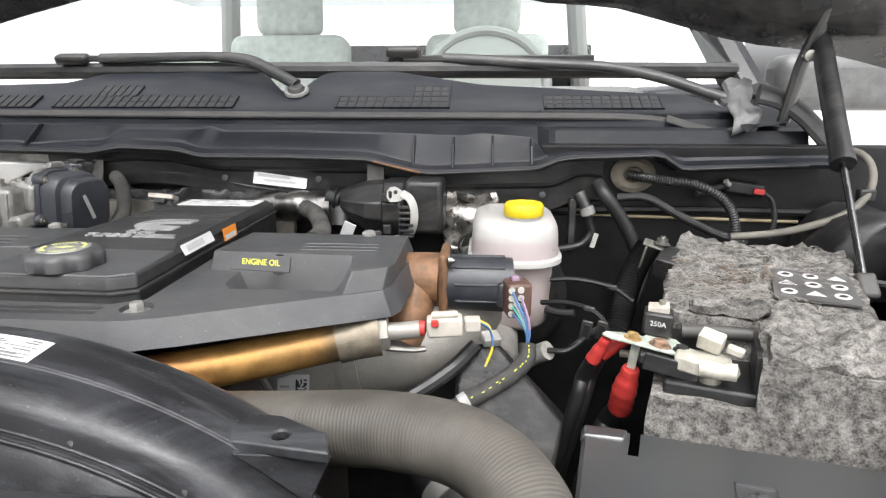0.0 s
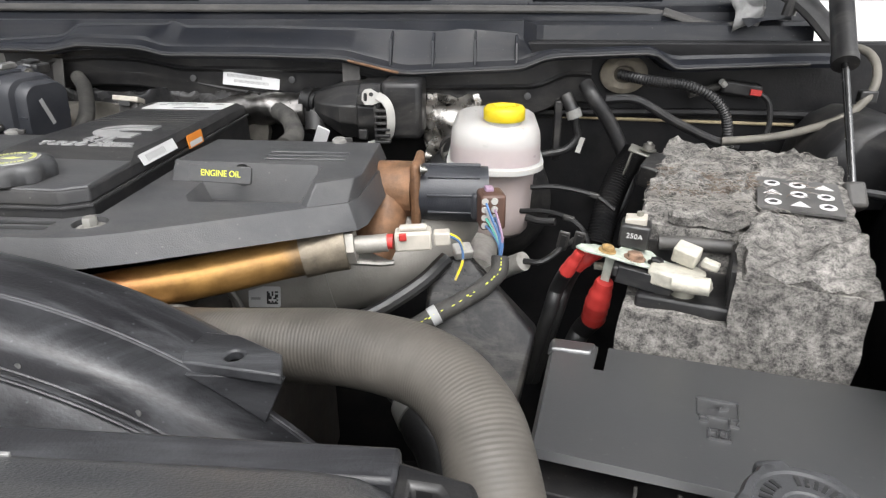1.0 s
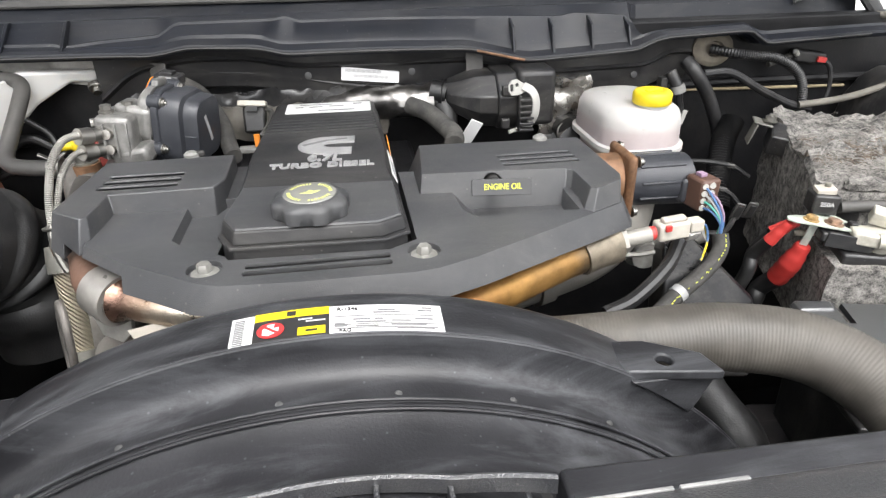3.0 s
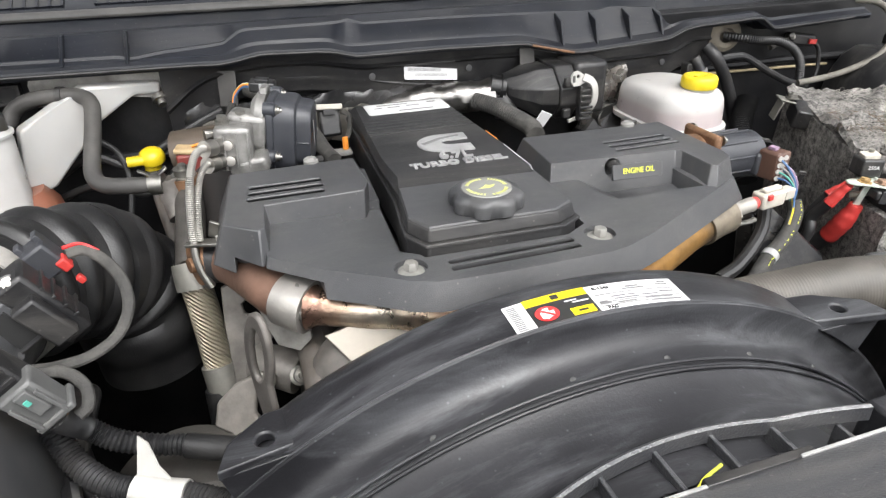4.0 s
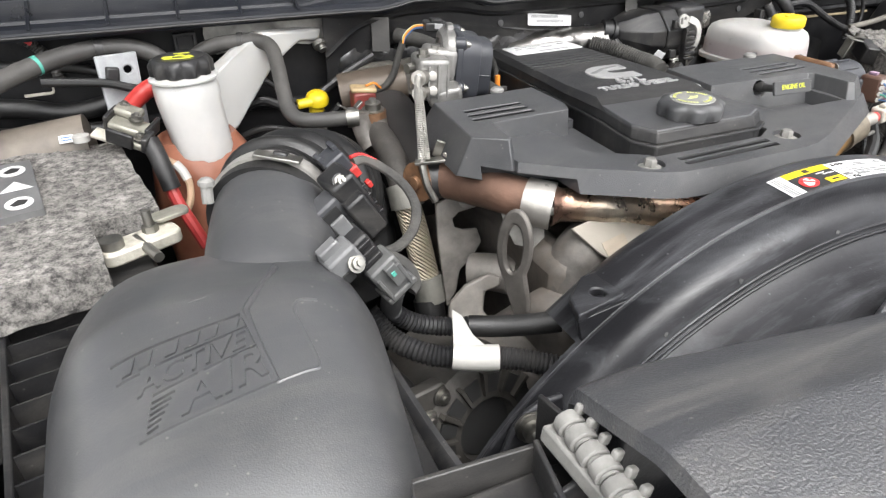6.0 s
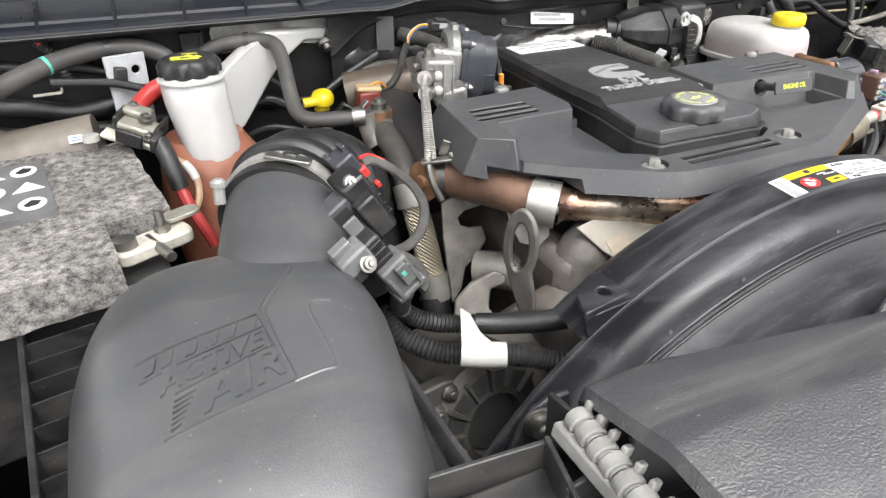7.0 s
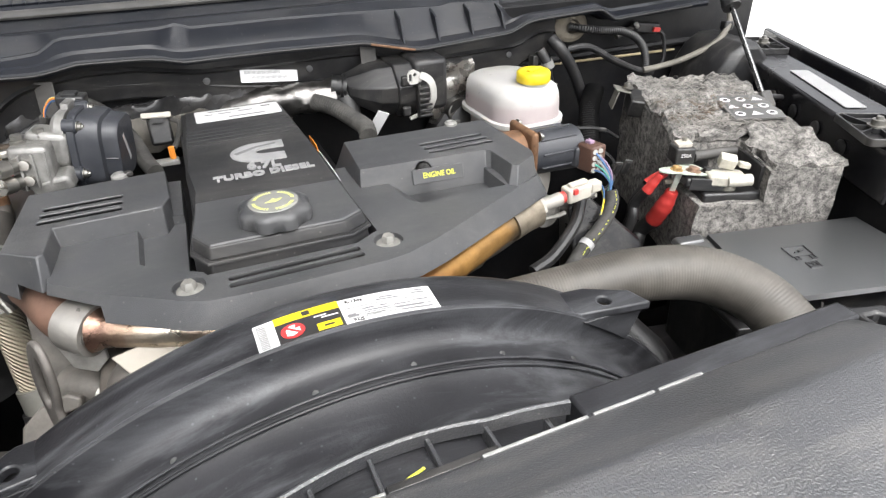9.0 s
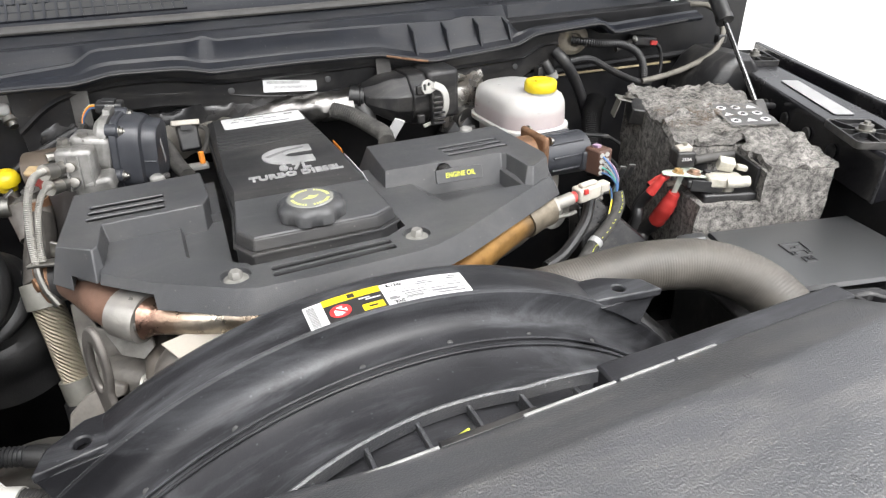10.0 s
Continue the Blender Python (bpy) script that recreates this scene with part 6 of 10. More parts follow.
def battery_left():
    th = thing("car_battery", (0.80, 0.80, 1.20), "battery in a frayed grey felt blanket, open at its terminal", "battery", "felt-wrapped batteries")
    bm = bmesh.new()
    slope = lambda v: v.co.z + 0.085 * max(0.0, (BATT.inverted() @ v.co).y + 0.19)
    part("case", gridbox(bmesh.new(), (-0.100, -0.180, 1.20), (0.10, 0.18, 1.3425), 0.2, BATT), BLACK, th, bevel=0.004)
    gridbox(bm, (-0.112, -0.192, 1.19), (0.112, 0.19, 1.3285), 0.013, BATT)
    gridbox(bm, (-0.006, -0.192, 1.325), (0.113, 0.19, 1.383), 0.013, BATT)
    gridbox(bm, (-0.113, -0.088, 1.325), (0.02, 0.19, 1.383), 0.013, BATT)
    for v in bm.verts:
        if v.co.z > 1.36:
            v.co.z = slope(v)
    crumple(bm, 0.0035, 26, 1)
    part("felt_wrap", bm, FELT, th, "mottled grey felt blanket", angle=60)
    # the top flap: frayed, with a torn, curled middle
    bm = bmesh.new()
    nx, ny = 34, 56
    rows = []
    for j in range(ny + 1):
        row = []
        for i in range(nx + 1):
            x, y = -0.112 + 0.228 * i / nx, -0.19 + 0.385 * j / ny
            p = BATT @ Vector((x, y, 0))
            z = 1.390 + 0.085 * max(0, y + 0.19)
            calm = 0.08 if (x > 0.0 and abs(y - 0.02) < 0.07) else 1.0
            z += calm * 0.024 * max(0.0, noise.noise(Vector((x * 26, y * 18, 3)))) + (0.2 if calm < 1 else 1.0) * 0.009 * noise.noise(Vector((x * 75, y * 55, 8)))
            z += 0.020 * math.exp(-((y - 0.03 - 0.3 * x) / 0.03) ** 2) * (0.6 + noise.noise(Vector((x * 40, y * 40, 1)))) * (x < 0.008)
            z += 0.012 * math.exp(-((x - 0.112) / 0.02) ** 2) * (y < -0.1) * noise.noise(Vector((y * 30, 2, 2)))
            row.append(bm.verts.new((p.x + 0.004 * noise.noise(Vector((x * 50, y * 50, 0))), p.y, z)))
        rows.append(row)
    for j in range(ny):
        for i in range(nx):
            x, y = -0.112 + 0.228 * (i + 0.5) / nx, -0.19 + 0.385 * (j + 0.5) / ny
            edge = 0.010 * noise.noise(Vector((x * 30, y * 30, 5)))
            if x < 0.0 + edge and y < -0.082 + edge:
                continue
            bm.faces.new((rows[j][i], rows[j][i + 1], rows[j + 1][i + 1], rows[j + 1][i]))
    bmesh.ops.delete(bm, geom=[v for v in bm.verts if not v.link_faces], context="VERTS")
    thicken(bm, 0.010)
    flap = part("felt_flap", bm, FELT, th, "frayed felt top flap", angle=70)
    # shaggy loose fibres over the torn half, browner along the tear
    rng = random.Random(2)
    for name, count, spread, tone, label in (("loose_fluff", 900, 0.050, (0.25, 0.235, 0.215), "loose grey fibres"), ("torn_fluff", 300, 0.022, (0.15, 0.115, 0.09), "torn brownish fibres")):
        bm = bmesh.new()
        clumps = [(rng.uniform(-0.108, 0.075), rng.gauss(0, spread), rng.uniform(0, 6.28)) for k in range(count // 12)]
        for k in range(count):
            cx, cy, h = clumps[k % len(clumps)]
            x = cx + rng.gauss(0, 0.008)
            y = 0.02 + 0.35 * cx + cy + rng.gauss(0, 0.006)
            if (x < 0.004 and y < -0.078) or abs(y) > 0.18 or abs(x) > 0.108 or (x > 0.008 and -0.05 < y < 0.085 and rng.random() < 0.9):
                continue
            p = BATT @ Vector((x, y, 0))
            p.z = 1.400 + 0.085 * (y + 0.19) + rng.uniform(-0.002, 0.006)
            h += rng.gauss(0, 0.45)
            d = Vector((math.cos(h), math.sin(h), rng.uniform(-0.12, 0.08))) * rng.uniform(0.004, 0.011)
            tube(bm, [p - d, p + Vector((rng.uniform(-1, 1), rng.uniform(-1, 1), 0.6)) * 0.003, p + d], rng.uniform(0.0003, 0.0006), 4, 2)
        tagged(part(name, bm, mat(name + "_fibre", tone, 0.9, 0, 0.4, 90), flap, label), kind="stuff")
    # printed black label with hazard signs
    lab = thing("battery_label", (0.87, 0.83, 1.415), "grey battery label with rows of white hazard signs", "label")
    m = BATT @ Matrix.Translation((0.058, 0.02, 1.4115)) @ Euler((radians(4.9), 0, 0)).to_matrix().to_4x4()
    part("sheet", slab(bmesh.new(), rounded(0.046, 0.052, 0.003, 2), 0, 0.003, m), mat("left_label_grey", (0.085, 0.083, 0.080), 0.45), lab)
    for j in range(3):
        for i in range(3):
            mm = m @ Matrix.Translation((-0.029 + 0.029 * i, -0.030 + 0.031 * j, 0.0032)) @ Matrix.Diagonal((0.8, 0.8, 1, 1))
            if (i + j) % 3 == 1:
                part("triangle_sign", slab(bmesh.new(), [(-0.013, -0.008), (0.013, -0.008), (0, 0.011)], 0, 0.0006, mm), PAPER, lab, smooth=False)
            else:
                sg = part("round_sign", lathe(bmesh.new(), [(0.0115, 0), (0.0115, 0.0006), (0.0, 0.0006)], mm, 24), PAPER, lab)
                part("symbol", slab(bmesh.new(), [(-0.007, -0.001), (-0.004, -0.005), (0.004, -0.004), (0.007, 0.002), (0.0, 0.006)], 0.0006, 0.0011, mm), INKSHADE, sg, smooth=False)
    # terminal: clamp, bus bar, fuse, boots
    tm = thing("battery_terminal", (0.70, 0.66, 1.34), "corroded battery clamp and bus bar with a bolted fuse", "battery terminal")
    Q = lambda x, y, z: BATT @ Vector((x, y, z))
    # black tray walls round the terminal's recess, and the pale bar across its back
    part("tray_wall", gridbox(bmesh.new(), (-0.010, -0.172, 1.340), (-0.003, -0.082, 1.3825), 0.2, BATT), BLACK, tm, bevel=0.001)
    part("tray_wall", gridbox(bmesh.new(), (-0.103, -0.088, 1.340), (-0.010, -0.082, 1.372), 0.2, BATT), BLACK, tm, bevel=0.001)
    part("tray_rim", gridbox(bmesh.new(), (0.000, -0.184, 1.340), (0.006, -0.084, 1.3865), 0.2, BATT), BLACK, tm, bevel=0.001)
    part("grey_bar", one_tube([Q(-0.088, -0.100, 1.374), Q(-0.050, -0.094, 1.376), Q(-0.008, -0.088, 1.376)], 0.0085, 12, 4), HOSEGREY, tm, "smooth grey plastic bar")
    part("post", turned([(0.013, 0), (0.012, 0.022), (0.0, 0.022)], (0.709, 0.653, 1.342), seg=20), LEAD, tm)
    K = Matrix.Translation((0.7095, 0.6530, 0)) @ Matrix.Rotation(radians(-22), 4, "Z")
    bm = slab(bmesh.new(), [(-0.038, 0.010), (-0.038, -0.012), (-0.012, -0.019), (0.014, -0.019), (0.020, -0.012), (0.020, 0.008), (0.010, 0.018), (-0.012, 0.018)][::1], 1.352, 1.370, K)
    part("clamp", bm, BONE, tm, "whitish corroded clamp", bevel=0.003)
    part("clamp_jaw", one_tube([K @ Vector((-0.010, -0.016, 1.362)), K @ Vector((0.008, -0.018, 1.363)), K @ Vector((0.026, -0.018, 1.364))], 0.0095, 14, 3), BONE, tm)
    part("clamp_washer", turned([(0.0085, 0), (0.0085, 0.003), (0.0, 0.003)], (0.7225, 0.6335, 1.3635), (0.15, -1, 0.1), 16), LEAD, tm)
    part("clamp_nut", turned([(0.0065, 0), (0.0065, 0.006), (0.004, 0.008), (0.0, 0.008)], (0.7225, 0.6300, 1.3635), (0.15, -1, 0.1), 6), LEAD, tm, "dull hex nut")
    part("white_block", one_box((0.7115, 0.6655, 1.3840), (0.026, 0.019, 0.019), (16, 10, -34)), BONE, tm, "white plastic block", bevel=0.002)
    part("white_ear", one_box((0.7325, 0.6500, 1.3790), (0.018, 0.012, 0.009), (0, 12, -30)), BONE, tm, bevel=0.002)
    drop = lambda x, y: 1.3745 - 0.17 * (x - 0.632)
    bar = [(0.5965, 0.690), (0.603, 0.700), (0.620, 0.706), (0.648, 0.706), (0.656, 0.720), (0.688, 0.716), (0.694, 0.696), (0.716, 0.684), (0.716, 0.668), (0.690, 0.664), (0.655, 0.670), (0.628, 0.678), (0.606, 0.682)][::-1]
    part("bus_bar", prism(bmesh.new(), bar, bar, lambda x, y: drop(x, y) - 0.003, drop), CORR, tm, "greenish corroded copper bus bar", bevel=0.0006)
    part("bus_bar_leg", one_box((0.6345, 0.6905, 1.3525), (0.010, 0.003, 0.040), (10, 8, -20)), CORR, tm, bevel=0.0006)
    part("bar_holder", one_box((0.672, 0.6700, 1.3555), (0.072, 0.028, 0.014), (0, 8, -17)), BLACK, tm, bevel=0.003)
    part("holder_lip", one_box((0.668, 0.6570, 1.3545), (0.060, 0.004, 0.020), (0, 8, -17)), BLACK, tm, bevel=0.001)
    part("stud", loom([(0.650, 0.690, 1.355), (0.636, 0.697, 1.352), (0.622, 0.703, 1.3505)], 0.0045, 0.0016), LEAD, tm, "threaded steel stud")
    for x, y, r, material, label in ((0.632, 0.691, 0.0075, AMBERNUT, "rust-stained nut"), (0.6615, 0.684, 0.0090, RUSTNUT, "rusty flange nut"), (0.6845, 0.678, 0.0072, BLACK, "black nut")):
        nt = part("nut", turned([(r, 0), (r, 0.006), (r * 0.8, 0.007), (0.0, 0.007)], (x, y, drop(x, y)), (0.15, 0, 1), 6), material, tm, label)
        part("nut_flange", turned([(r * 1.35, 0), (r * 1.35, 0.0015), (0.0, 0.0018)], (x, y, drop(x, y)), (0.15, 0, 1), 18), material, nt)
    fz = part("fuse", one_box((0.668, 0.722, 1.3845), (0.034, 0.031, 0.028), (0, 3, -16)), BLACK, tm, "black bolted fuse", bevel=0.003)
    part("fuse_cap", one_box((0.668, 0.7225, 1.4015), (0.024, 0.018, 0.008), (6, -6, -16)), CREAM, fz, "white fuse cap", bevel=0.001)
    part("cap_stud", turned([(0.004, 0), (0.004, 0.006), (0.0, 0.007)], (0.672, 0.724, 1.4045), seg=10), LEAD, fz)
    part("rating", letters("250A", 0.0085, 0.0006, Matrix.Translation((0.6638, 0.7062, 1.3865)) @ turn3(90, 3, -16).to_4x4()), PAPER, fz, "small white lettering", smooth=False)
    # red boots and their cables
    for k, (a, b, c, d) in enumerate((((0.603, 0.692, 1.373), (0.597, 0.698, 1.358), (0.590, 0.705, 1.340), (0.575, 0.715, 1.28)),
                                      ((0.6335, 0.6925, 1.336), (0.630, 0.702, 1.305), (0.630, 0.720, 1.270), (0.610, 0.735, 1.215)),
                                      ((0.628, 0.708, 1.366), (0.616, 0.713, 1.356), (0.603, 0.718, 1.344), (0.585, 0.73, 1.27)))):
        cb = thing("battery_cable", d, "thick black battery cable with a red rubber boot", "cable", "battery cables")
        part("boot", one_tube([a, b, c], (0.0080, 0.0135, 0.0095)[k], 16, 8, lambda u: 0.72 + 0.36 * min(1.0, u / 0.03) + 0.05 * math.sin(u * 400)), REDBOOT, cb, "red rubber boot")
        part("cable", one_tube([c, ((Vector(c) + Vector(d)) / 2) + Vector((0, 0.01, 0)), d, Vector(d) + Vector((-0.02, 0.03, -0.12))], (0.009, 0.0135, 0.0095)[k], 12, 8), RUBBER, cb)
    # hold-down clamp on the far side
    hd = thing("battery_hold_down", (0.735, 1.0, 1.38), "black clamp block with a bolt behind the battery", "clamp")
    part("block", one_box((0.736, 0.925, 1.402), (0.034, 0.050, 0.034), (14, 10, -28)), BLACK, hd, bevel=0.003)
    part("strap", one_box((0.724, 0.945, 1.424), (0.046, 0.026, 0.003), (8, 14, -20)), FERRULE, hd, "bent steel strap", bevel=0.001)
    part("strap_leg", one_box((0.704, 0.952, 1.408), (0.003, 0.024, 0.036), (8, 14, -20)), FERRULE, hd, bevel=0.001)
    hexbolt((0.728, 0.945, 1.427), (0.1, 0, 1), 0.008, hd)
    part("red_mark", one_box((0.745, 0.900, 1.398), (0.010, 0.004, 0.006), (0, 0, -16)), REDINK, hd)


battery_left()


def fuse_box():
    th = thing("fuse_box", (0.695, 0.47, 1.14), "black plastic fuse box with an embossed lid", "fuse box")
    F = Matrix.Translation((0.703, 0.468, 0)) @ Matrix.Rotation(radians(-11.5), 4, "Z")
    flat = lambda pts: [(p.x, p.y) for p in (F @ Vector((x, y, 0)) for x, y in pts)]
    part("body", prism(bmesh.new(), flat([(-0.150, -0.052), (0.155, -0.064), (0.152, 0.100), (-0.150, 0.102)]), flat([(-0.153, -0.054), (0.157, -0.067), (0.155, 0.103), (-0.153, 0.105)]), 1.13, 1.262), BLACK, th, bevel=0.003)
    # ledge under the lid, and the hinge wall of its front
    part("ledge", prism(bmesh.new(), flat([(-0.158, -0.062), (0.163, -0.077), (0.160, 0.107), (-0.158, 0.109)]), flat([(-0.158, -0.062), (0.163, -0.077), (0.160, 0.107), (-0.158, 0.109)]), 1.254, 1.263), BLACK, th, bevel=0.002)
    lo = flat([(-0.1615, -0.0625), (0.1650, -0.0785), (0.1620, 0.1100), (-0.1050, 0.1140), (-0.1615, 0.1120)])
    hi = flat([(-0.1575, -0.0600), (0.1610, -0.0755), (0.1580, 0.1065), (-0.1050, 0.1105), (-0.1575, 0.1085)])
    sag = lambda x, y: 1.3055 - 0.003 * max(0.0, (F.inverted() @ Vector((x, y, 0))).x / 0.16)
    bm = prism(bmesh.new(), lo, hi, 1.2975, sag)
    lid = part("lid", carve(bm, slab(bmesh.new(), [(-0.1165, 0.068), (-0.1060, 0.068), (-0.1010, 0.13), (-0.1115, 0.13)], 1.27, 1.32, F)), FUSELID, th, bevel=0.004, seg=4)
    part("corner_tab", prism(bmesh.new(), flat([(-0.1640, 0.090), (-0.1190, 0.091), (-0.1150, 0.1145), (-0.1640, 0.1145)]), flat([(-0.1600, 0.092), (-0.1190, 0.093), (-0.1155, 0.1120), (-0.1600, 0.1120)]), 1.298, 1.3085), FUSELID, lid, bevel=0.003, seg=3)
    # embossed outline symbol: a wide box on two small feet over a narrower box
    bm = bmesh.new()

    def line(x0, y0, x1, y1, w=0.0011):
        d = Vector((x1 - x0, y1 - y0, 0))
        m = F @ Matrix.Translation(((x0 + x1) / 2, (y0 + y1) / 2 + 0.0015, 0)) @ Matrix.Rotation(math.atan2(d.y, d.x), 4, "Z")
        slab(bm, [(-d.length / 2 - w / 2, -w / 2), (d.length / 2 + w / 2, -w / 2), (d.length / 2 + w / 2, w / 2), (-d.length / 2 - w / 2, w / 2)], 1.303, 1.3063, m)

    def loop(pts):
        for p, q in zip(pts, pts[1:]):
            line(*p, *q)
    loop([(-0.022, 0.0465), (0.013, 0.0445), (0.0105, 0.0195), (-0.0235, 0.0205), (-0.022, 0.0465)])
    loop([(-0.0215, 0.0195), (-0.0220, 0.0125), (-0.0160, 0.0125), (-0.0155, 0.0190)])
    loop([(0.0025, 0.0185), (0.0020, 0.0105), (0.0083, 0.0100), (0.0090, 0.0185)])
    loop([(-0.0165, 0.0030), (0.0008, 0.0030), (-0.0006, -0.0110), (-0.0178, -0.0105), (-0.0165, 0.0030)])
    loop([(-0.0145, 0.0005), (-0.0090, 0.0005), (-0.0098, -0.0085), (-0.0152, -0.0080)])
    loop([(-0.0072, 0.0005), (-0.0022, 0.0005), (-0.0030, -0.0085), (-0.0080, -0.0085), (-0.0072, 0.0005)])
    loop([(-0.012, 0.031), (-0.003, 0.036), (-0.005, 0.031), (0.003, 0.034)])
    part("embossed_symbol", bm, FUSELID, lid, "embossed outline symbol", smooth=False)
    # wire latches with their hinge blocks on the front
    for x in (-0.058, 0.085):
        y = -0.0665 - 0.046 * (x + 0.058)
        la = part("latch", one_tube([F @ Vector((x - 0.0165, y + 0.002, 1.289)), F @ Vector((x - 0.0165, y - 0.004, 1.262)), F @ Vector((x - 0.013, y - 0.006, 1.258)), F @ Vector((x + 0.013, y - 0.006, 1.258)), F @ Vector((x + 0.0165, y - 0.004, 1.262)), F @ Vector((x + 0.0165, y + 0.002, 1.289))], 0.0016, 8, 5), HOSEGREY, th, "grey wire-like latch")
        part("latch_block", slab(bmesh.new(), rounded(0.012, 0.004, 0.001, 2, x, y - 0.004), 1.259, 1.2645, F), HOSEGREY, la, bevel=0.001)
    part("tray", slab(bmesh.new(), rounded(0.19, 0.10, 0.02, 3, 0.0, 0.02), 1.08, 1.135, F), BLACK, th, bevel=0.004)
    # washer bottle neck with its lobed cap, before the fuse box
    wx, wy, wz = 0.664, 0.286, 1.4065
    wb = thing("washer_bottle_neck", (wx, wy, 1.2), "cream filler neck with a dark lettered cap", "filler neck")
    part("neck", turned([(0.030, 0), (0.032, 0.03), (0.032, 0.170), (0.028, 0.176), (0.0, 0.176)], (wx, wy, 1.21), seg=32), CREAM, wb, "cream plastic neck")
    part("bottle", slab(bmesh.new(), rounded(0.060, 0.050, 0.015, 4), 0.63, 1.215, Matrix.Translation((wx, wy, 0))), CREAM, wb, bevel=0.01)
    n = 96
    rings = []
    for r, z, k in ((0.031, wz - 0.024, 0), (0.0335, wz - 0.022, 1), (0.0335, wz - 0.003, 1), (0.0315, wz, 0.8), (0.0280, wz, 0), (0.0270, wz - 0.0015, 0), (0.0140, wz - 0.0010, 0), (0.0130, wz - 0.0022, 0)):
        rings.append([Vector((wx + q * math.cos(u), wy + q * math.sin(u), z)) for u in (2 * math.pi * i / n for i in range(n)) for q in (r + k * 0.0030 * max(0.0, math.cos(6 * u + 1.2)) ** 2,)])
    cp = part("cap", stack(bmesh.new(), rings), COVER, wb, "dark grey lobed cap", angle=50)
    part("cap_tab", one_box((wx - 0.004, wy + 0.035, wz - 0.008), (0.020, 0.012, 0.012), (0, 0, 8)), COVER, cp, bevel=0.004, seg=3)
    # raised wording kept to plain bars round the rim
    bm = bmesh.new()
    for k in range(30):
        if k % 10 < 8:
            slab(bm, [(0.0180, -0.0013), (0.0245, -0.0013), (0.0245, 0.0009), (0.0180, 0.0009)], 0, 0.0012, Matrix.Translation((wx, wy, wz - 0.0018)) @ Matrix.Rotation(radians(12 * k), 4, "Z"))
    part("raised_print", bm, BLACK, cp, "raised dark marks", smooth=False)


fuse_box()


def side_shield():
    th = thing("splash_shield", (0.47, 0.66, 1.15), "glossy black plastic shield wedge below the reservoir", "shield")
    bm = bmesh.new()
    stack(bm, [[Vector(p) for p in ((0.43, 0.69, 1.355), (0.475, 0.71, 1.36), (0.555, 0.66, 1.28), (0.53, 0.60, 1.20), (0.42, 0.62, 1.20))],
               [Vector(p) for p in ((0.43, 0.72, 1.345), (0.475, 0.73, 1.35), (0.56, 0.70, 1.27), (0.54, 0.68, 1.15), (0.42, 0.68, 1.15))]])
    part("plate", bm, mat("oily_shield", (0.009, 0.009, 0.010), 0.32, 0, 0.4, 9, 0.6, 60, dust=0.20, dscale=14, spec=0.3, streak=0.2), th, bevel=0.006, seg=3)
    part("edge_trim", one_tube([(0.33, 0.625, 1.305), (0.37, 0.635, 1.315), (0.42, 0.66, 1.34), (0.45, 0.69, 1.36)], 0.009, 10, 6), RUBBER, th)
    part("clip", one_box((0.468, 0.70, 1.366), (0.022, 0.018, 0.012), (20, 0, 20)), ALU, th, bevel=0.002)
    

side_shield()


def charge_air_hose():
    th = thing("charge_air_hose", (0.45, 0.56, 1.10), "black ribbed charge-air hose low beside the fan", "hose")
    k = [0]

    def swell(run):
        k[0] += 1
        return (0.95, 0.97, 1.03, 1.06, 1.06, 1.03, 0.97, 0.95)[k[0] % 8]
    part("ribbed_hose", one_tube([(0.40, 0.66, 1.235), (0.432, 0.605, 1.215), (0.462, 0.55, 1.185), (0.487, 0.49, 1.13), (0.50, 0.43, 1.05)], 0.034, 28, 8, swell), RUBBER, th)
    part("band_clamp", one_tube([(0.427, 0.614, 1.218), (0.432, 0.605, 1.215), (0.437, 0.596, 1.212)], 0.0375, 28, 2), STEELGREY, th, "steel band clamp")


charge_air_hose()


